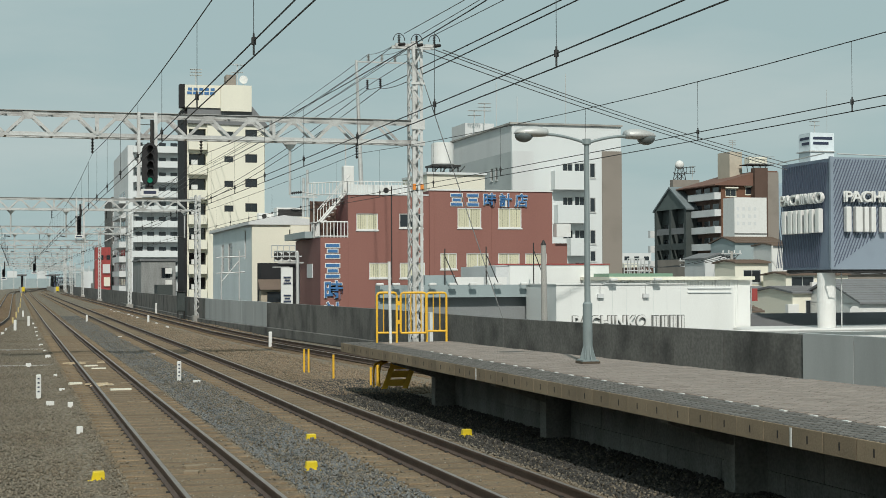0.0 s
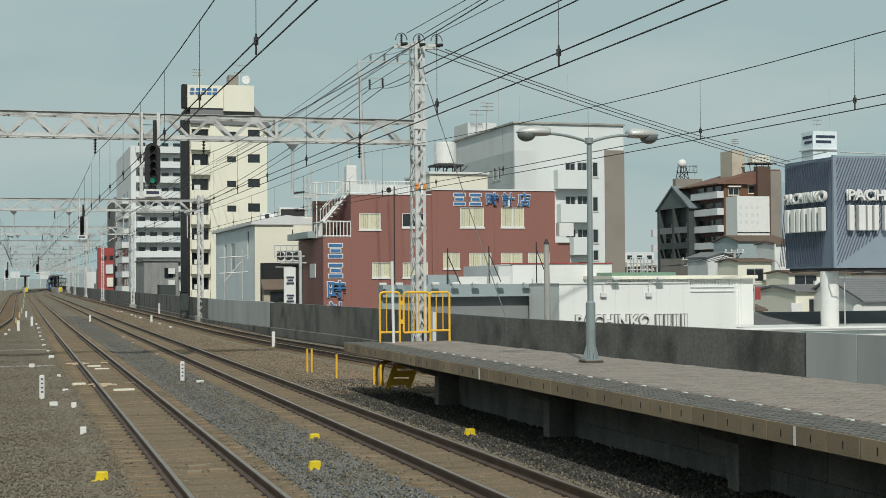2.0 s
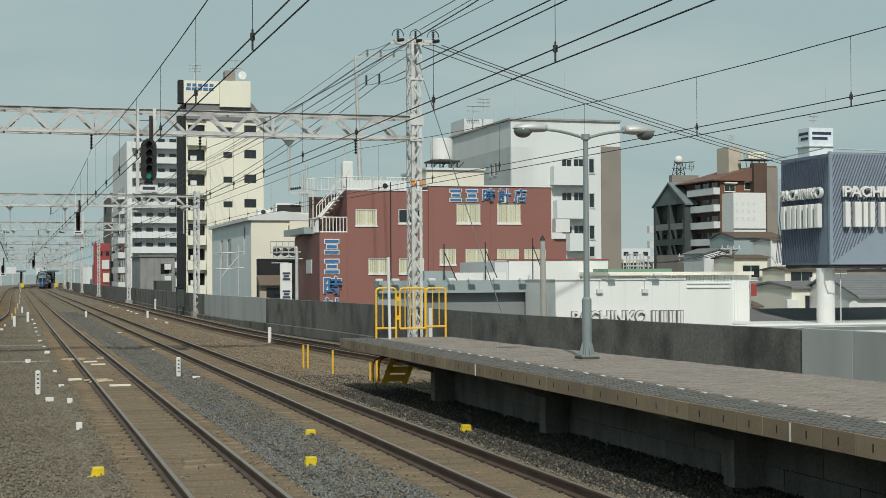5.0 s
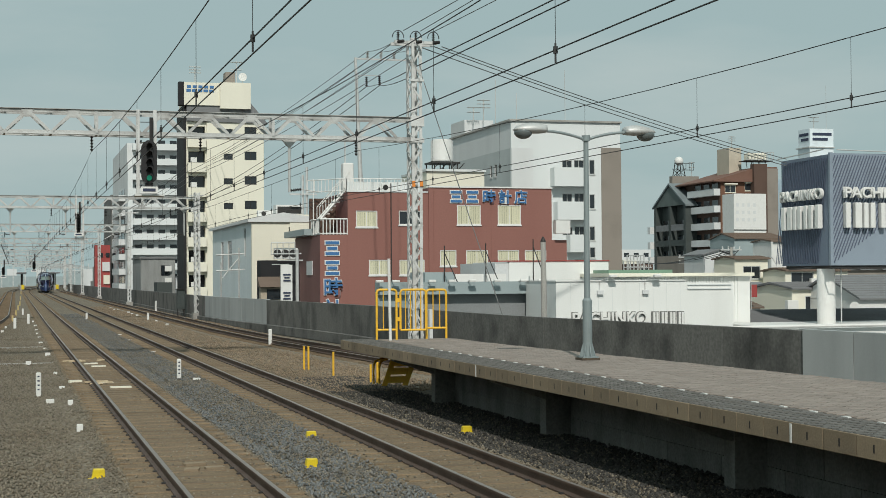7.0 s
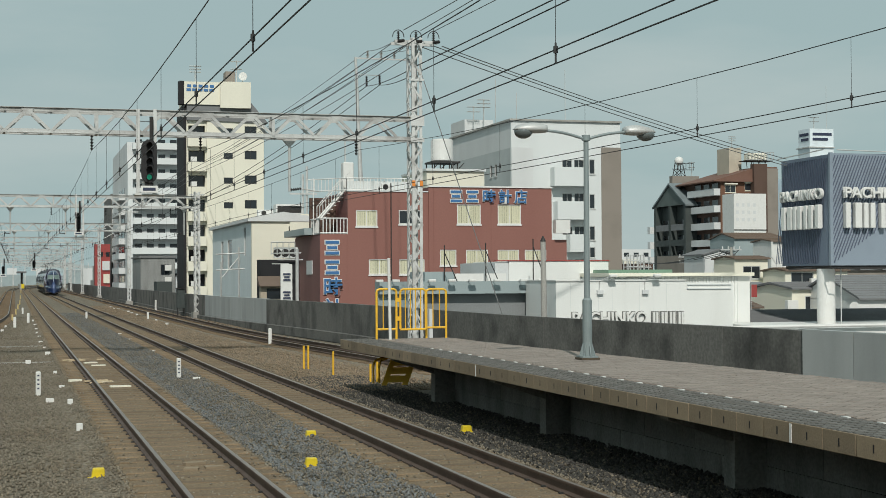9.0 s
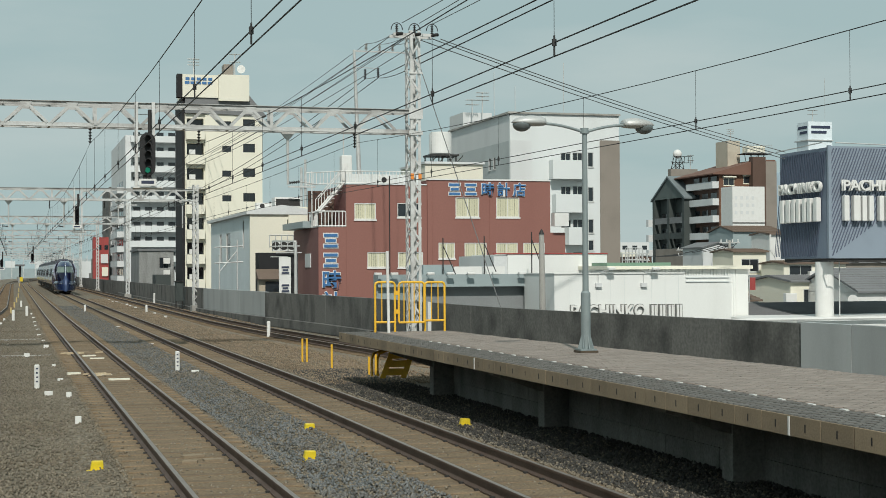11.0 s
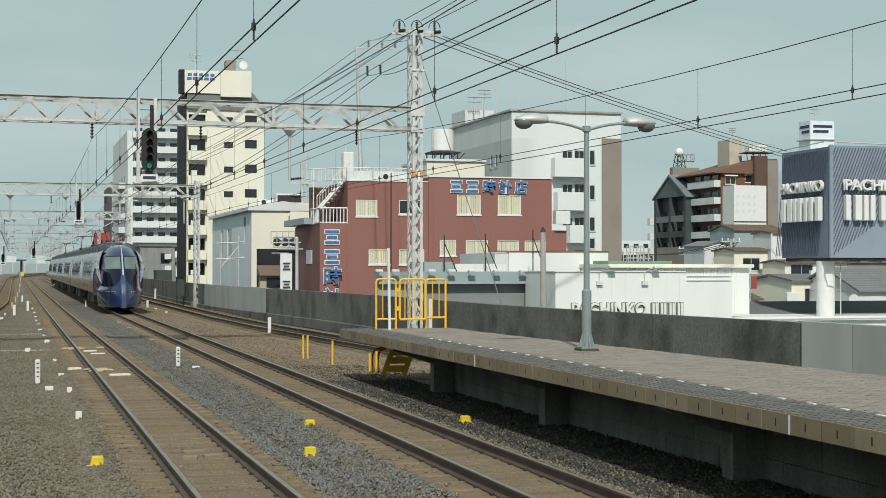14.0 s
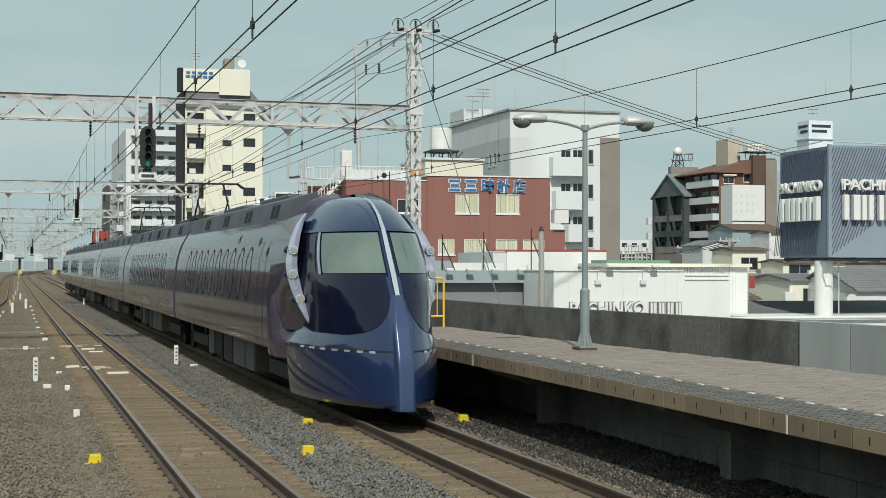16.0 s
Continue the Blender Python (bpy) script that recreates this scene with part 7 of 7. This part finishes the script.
def under_gear(car, ya, yb):
    rng = random.Random(7)
    y = ya
    while y < yb - 1:
        ln = rng.uniform(0.8, 1.8)
        part("equipment_box", B((-1.22, 1.22, y, min(y + ln, yb), 0.32 + rng.random() * 0.15, 0.99)), rng.choice((RUBBERBLACK, IRON, UNDERGREY)), car, bevel=0.03)
        y += ln + rng.uniform(0.15, 0.5)


def pantograph(car, y):
    bm = bmesh.new()
    for s in (-0.45, 0.45):
        rod(bm, (s, y - 0.8, 3.98), (s, y + 0.1, 4.45), 0.025)
        rod(bm, (s, y + 0.8, 3.98), (s, y - 0.1, 4.45), 0.025)
        rod(bm, (s, y + 0.1, 4.45), (s * 0.7, y - 0.1, 4.95), 0.02)
        rod(bm, (s, y - 0.1, 4.45), (s * 0.7, y + 0.1, 4.95), 0.02)
    part("pantograph_frame", bm, IRON, car)
    bm = bmesh.new()
    for d in (-0.15, 0.15):
        tube(bm, [(-0.95, y + d, 4.83), (-0.75, y + d, 4.97), (0.75, y + d, 4.97), (0.95, y + d, 4.83)], 0.025)
    part("collector_head", bm, IRON, car)
    part("pantograph_base", B((-0.6, 0.6, y - 1.0, y + 1.0, 3.86, 3.98)), IRON, car)


def roof_kit(car, ya, yb):
    """Low side fairings with grilles and air-conditioning boxes."""
    for s in (-1, 1):
        bm = bmesh.new()
        a, b = sorted((s * 0.62, s * 1.0))
        prism(bm, ((s * 1.03, 3.33), (s * 0.93, 3.72), (s * 0.5, 3.86), (s * 0.4, 3.7)), "y", ya, yb)
        part("roof_fairing", bm, TRAINROOF, car)
        y = ya + 1.2
        while y < yb - 2:
            v = bmesh.new()
            for q in range(2):
                yy = y + q * 0.5
                f = [v.verts.new(p) for p in ((s * 1.018, yy, 3.40), (s * 1.018, yy + 0.4, 3.40), (s * 0.95, yy + 0.4, 3.66), (s * 0.95, yy, 3.66))]
                v.faces.new(f)
            part("roof_grille", v, BLACK, car)
            y += 3.4
    for y in (ya + 3, yb - 6.5):
        part("roof_unit", B((-0.5, 0.5, y, y + 3.5, 3.78, 3.95)), TRAINROOF, car, bevel=0.04)


def side_windows(car, ya, n, step):
    for s in (-1, 1):
        for k in range(n):
            y = ya + step * k
            g = bmesh.new()
            oval(g, s, y, 2.32, 0.36, 0.5, 0.004)
            w = part("window", g, SIDEGLASS, car)
            r = bmesh.new()
            oval(r, s, y, 2.32, 0.41, 0.55, 0.006, ring=0.05)
            part("window_rim", r, BLACK, w)


def door(car, y, w=0.8):
    for s in (-1, 1):
        bm = bmesh.new()
        zs = [0.95 + 2.0 * k / 12 for k in range(13)]
        for ya, yb in ((y - w / 2, y - w / 2 + 0.03), (y + w / 2 - 0.03, y + w / 2)):
            v = [(bm.verts.new((s * (side_x(z) + 0.006), ya, z)), bm.verts.new((s * (side_x(z) + 0.006), yb, z))) for z in zs]
            for a, b in zip(v, v[1:]):
                bm.faces.new((a[0], a[1], b[1], b[0]))
        part("door_seam", bm, BLACK, car)


def middle_car(pan):
    car = thing("train_car", (0, 0, 0), "dark blue lacquered express train carriage with oval windows", "train car", "train cars")
    bm = bmesh.new()
    body_shell(bm, 0.25, 19.75)
    part("body", bm, TRAINSIDE, car, smooth=True)
    part("gangway", B((-0.9, 0.9, -0.02, 0.25, 0.6, 3.4), (-0.9, 0.9, 19.75, 20.0, 0.6, 3.4)), RUBBERBLACK, car, "black bellows gangway")
    roof_kit(car, 0.6, 19.4)
    side_windows(car, 3.6, 12, 1.15)
    door(car, 1.6)
    bogie(car, 3.2)
    bogie(car, 16.8)
    under_gear(car, 5.6, 14.6)
    if pan:
        pantograph(car, 2.4)
    return car


def front_car():
    car = thing("train_car", (0, 0, 0), "dark blue lacquered express train head car with rounded helmet nose", "train car", "train cars")
    bm = bmesh.new()
    rows = []
    for z in NOSE_Z:
        rows.append([bm.verts.new(nose_point(z, -90 + 180 * j / 48)) for j in range(49)])
    for a, b in zip(rows, rows[1:]):
        for j in range(48):
            bm.faces.new((a[j], a[j + 1], b[j + 1], b[j]))
    bm.faces.new(rows[0])
    # from the nose back to the plain body
    for s, j in ((-1, 0), (1, 48)):
        sh = bmesh.new()
        front = [sh.verts.new(r[j].co) for r in rows]
        half = [sh.verts.new((s * (0.12 * abs(r[j].co.x) + 0.88 * side_x(z)), 0.72 * r[j].co.y + 0.28 * FULL, z)) for r, z in zip(rows, NOSE_Z)]
        back = [sh.verts.new((s * side_x(z), FULL, z)) for z in NOSE_Z]
        for k in range(3, len(NOSE_Z) - 1):
            sh.faces.new((front[k], front[k + 1], half[k + 1], half[k]))
            sh.faces.new((half[k], half[k + 1], back[k + 1], back[k]))
        part("shoulder", sh, TRAINSIDE, car, "dark lacquered shoulder behind the nose", smooth=True)
    part("nose", bm, TRAIN, car, "glossy deep blue rounded nose", smooth=True)
    bm = bmesh.new()
    body_shell(bm, FULL - 0.02, 20.5)
    part("body", bm, TRAINSIDE, car, smooth=True)
    part("gangway", B((-0.9, 0.9, 20.5, 20.75, 0.6, 3.4)), RUBBERBLACK, car, "black bellows gangway")
    roof_kit(car, 4.7, 20.1)
    side_windows(car, 7.4, 10, 1.15)
    door(car, 5.7)
    bogie(car, 5.0)
    bogie(car, 17.5)
    under_gear(car, 7.4, 15.2)
    # dark mask lobes either side of the keel
    for sgn in (-1, 1):
        bm = bmesh.new()
        cols = []
        for k in range(25):
            phi = sgn * (5 + 75 * k / 24)
            u = max(0.0, (44 - abs(phi)) / 39)
            v = max(0.0, (abs(phi) - 66) / 14)
            zl = 1.37 + 0.72 * (1 - math.sqrt(1 - min(1.0, u) ** 2 * 0.98)) + 0.16 * v
            cols.append([bm.verts.new(nose_out(zl + (2.33 - zl) * q / 8, phi, 0.008)) for q in range(9)])
        for a, b in zip(cols, cols[1:]):
            for q in range(8):
                bm.faces.new((a[q], b[q], b[q + 1], a[q + 1]))
        part("dark_mask", bm, GLOSSBLACK, car, "black glossy panel below the windscreen", smooth=True)
        bm = bmesh.new()
        nose_patch(bm, 2.32, 3.08, sgn * 3.0, sgn * 74, 8, 24, 0.008)
        part("screen_surround", bm, GLOSSBLACK, car, smooth=True)
        bm = bmesh.new()
        nose_patch(bm, 2.36, 3.03, sgn * 4.5, sgn * 52, 8, 16, 0.018)
        part("windscreen", bm, CABIN, car, "pale green reflecting windscreen", smooth=True)
        bm = bmesh.new()
        nose_patch(bm, 2.34, 3.05, sgn * 53.2, sgn * 55.5, 8, 2, 0.024)
        part("screen_pillar", bm, HOOD, car, "pale pillar beside the windscreen", smooth=True)
        bm = bmesh.new()
        nose_patch(bm, 2.40, 3.0, sgn * 58, sgn * 66, 8, 6, 0.018)
        part("side_window", bm, GLASS, car, smooth=True)
        # brow edge over the windscreen
        bm = bmesh.new()
        nose_patch(bm, 3.05, 3.10, sgn * 3.0, sgn * 72, 2, 24, 0.03)
        part("brow", bm, TRAIN, car, smooth=True)
        # crescent fin that stands out round the helmet, and the fairing behind it
        arc, fair = bmesh.new(), bmesh.new()
        ring, skin = [], []
        n = 24
        for k in range(n + 1):
            u = k / n
            x, y, z = (lerp_table(tab, u) for tab in (ARC_X, ARC_Y, ARC_Z))
            w = 0.012 + 0.085 * math.sin(math.pi * (0.03 + 0.94 * u)) ** 0.75
            inner = (sgn * (x - w), y - 0.02, z)
            crest = (sgn * (x + w * 0.15), y - 0.075, z)
            outer = (sgn * (x + w), y, z)
            back = (sgn * (x + w * 0.9), y + 0.09, z)
            inback = (sgn * (x - w * 1.4), y + 0.14, z)
            ring.append([arc.verts.new(p) for p in (inner, crest, outer, back, inback)])
            e = FULL - 0.05
            pts = []
            for q in range(5):
                v = q / 4
                bx = (x + w * 0.85) * (1 - v ** 0.8) + (side_x(z) + 0.006) * v ** 0.8
                pts.append(fair.verts.new((sgn * bx, y + 0.085 + (e - y - 0.085) * v, z)))
            skin.append(pts)
        for a, b in zip(ring, ring[1:]):
            for q in range(5):
                arc.faces.new((a[q], a[(q + 1) % 5], b[(q + 1) % 5], b[q]))
        arc.faces.new(ring[0])
        arc.faces.new(ring[-1][::-1])
        for a, b in zip(skin, skin[1:]):
            for q in range(4):
                fair.faces.new((a[q], a[q + 1], b[q + 1], b[q]))
        part("fin_fairing", fair, TRAINSIDE, car, "dark lacquered fairing behind the crescent fin", smooth=True)
        hood = part("hood_arc", arc, HOOD, car, "pale silver-blue crescent fin round the helmet")
        for u in (0.335, 0.535, 0.735):
            c = Vector([lerp_table(tab, u) for tab in (ARC_X, ARC_Y, ARC_Z)])
            c.x *= sgn
            c.y -= 0.05
            fwd = Vector((sgn * 0.12, -1.0, 0.02)).normalized()
            bm = bmesh.new()
            rod(bm, c, c + fwd * 0.07, 0.088, 0.08, n=18)
            part("headlight", bm, CHROME, hood, "round chrome-rimmed headlight")
            bm = bmesh.new()
            rod(bm, c + fwd * 0.0705, c + fwd * 0.082, 0.06, 0.05, n=18)
            part("headlight_lens", bm, HEADLAMP, hood)
            bm = bmesh.new()
            d = c + Vector((sgn * 0.06, 0.12, 0.0))
            rod(bm, d, d + Vector((sgn * 0.03, 0.42, -0.02)), 0.075, 0.006, n=10)
            part("lamp_pod", bm, TRAIN, hood, "pointed blue pod behind the headlight", smooth=True)
    bm = bmesh.new()
    nose_patch(bm, 1.84, 3.74, -1.45, 1.45, 24, 2, 0.035)
    part("centre_bar", bm, CHROME, car, "white central bar down the windscreen", smooth=True)
    # keel: a slim ridge down the middle of the bow, flaring into the skin on both sides
    bm = bmesh.new()
    zs = [0.22 + 0.12 * k for k in range(16)]
    prev = None
    for z in zs:
        c = nose_point(z, 0)
        up = max(0.0, z - 1.55) / 0.47
        h = 0.13 - 0.075 * min(1.0, up) ** 1.2
        row = []
        for q in range(-6, 7):
            a = abs(q) / 6
            if a <= 0.5:
                p = Vector((h * a * 2, c.y - 0.05, z))
            else:
                e = nose_point(z, 3 + (9 - 4 * min(1.0, up)) * (a - 0.5) * 2)
                v = (a - 0.5) * 2
                p = Vector((h + (max(e.x, h + 0.03) - h) * v, (c.y - 0.05) * (1 - v) + (e.y + 0.03) * v, z))
            row.append(bm.verts.new((math.copysign(p.x, q) if q else 0.0, p.y, z)))
        if prev:
            for q in range(12):
                bm.faces.new((prev[q], prev[q + 1], row[q + 1], row[q]))
        prev = row
    part("keel", bm, KEEL, car, "blue ridge down the middle of the bow, sunlit tone in its colour", smooth=True)
    # broken silver line along the fold of the skirt
    for sgn in (-1, 1):
        for k in range(7):
            bm = bmesh.new()
            f = 22 + 7.5 * k
            nose_patch(bm, 1.10, 1.135, sgn * f, sgn * (f + 3.6), 1, 3, 0.006)
            part("skirt_mark", bm, CHROME, car)
        bm = bmesh.new()
        nose_patch(bm, 1.12, 1.15, sgn * 8, sgn * 84, 1, 24, 0.004)
        part("skirt_seam", bm, BLACK, car)
    # plough plate and cab roof shoulder
    part("plough", B((-0.7, 0.7, 2.2, 3.6, 0.12, 0.4)), IRON, car)
    for y, z in ((6.6, 2.95), (9.5, 3.05), (5.4, 2.75)):
        bm = bmesh.new()
        oval(bm, -1, y, z, 0.07, 0.09, 0.008, 10)
        part("side_port", bm, BLACK, car)
    return car


HEAD = front_car()
MIDS = [middle_car(k in (0, 1, 3)) for k in range(5)]


def motions():
    """The train runs towards the camera at an even speed."""
    times = [0, 1, 2, 3, 4, 5, 6, 7, 8, 9, 10, 11, 12, 13, 14, 15, 16]
    starts = [0.0] + [20.75 + 20.0 * k for k in range(5)]
    for car, back in zip([HEAD] + MIDS, starts):
        rows = []
        for t in times:
            y = NOSE_AT_16 + SPEED * (16 - t) + back
            x = TRACKS["middle"](y)
            rows.append((t, pose(x, y, 0.0, 0, 0, -math.degrees(math.atan((bend(y + 5) - bend(y - 5)) / 10)))))
        walk(car, rows)


motions()
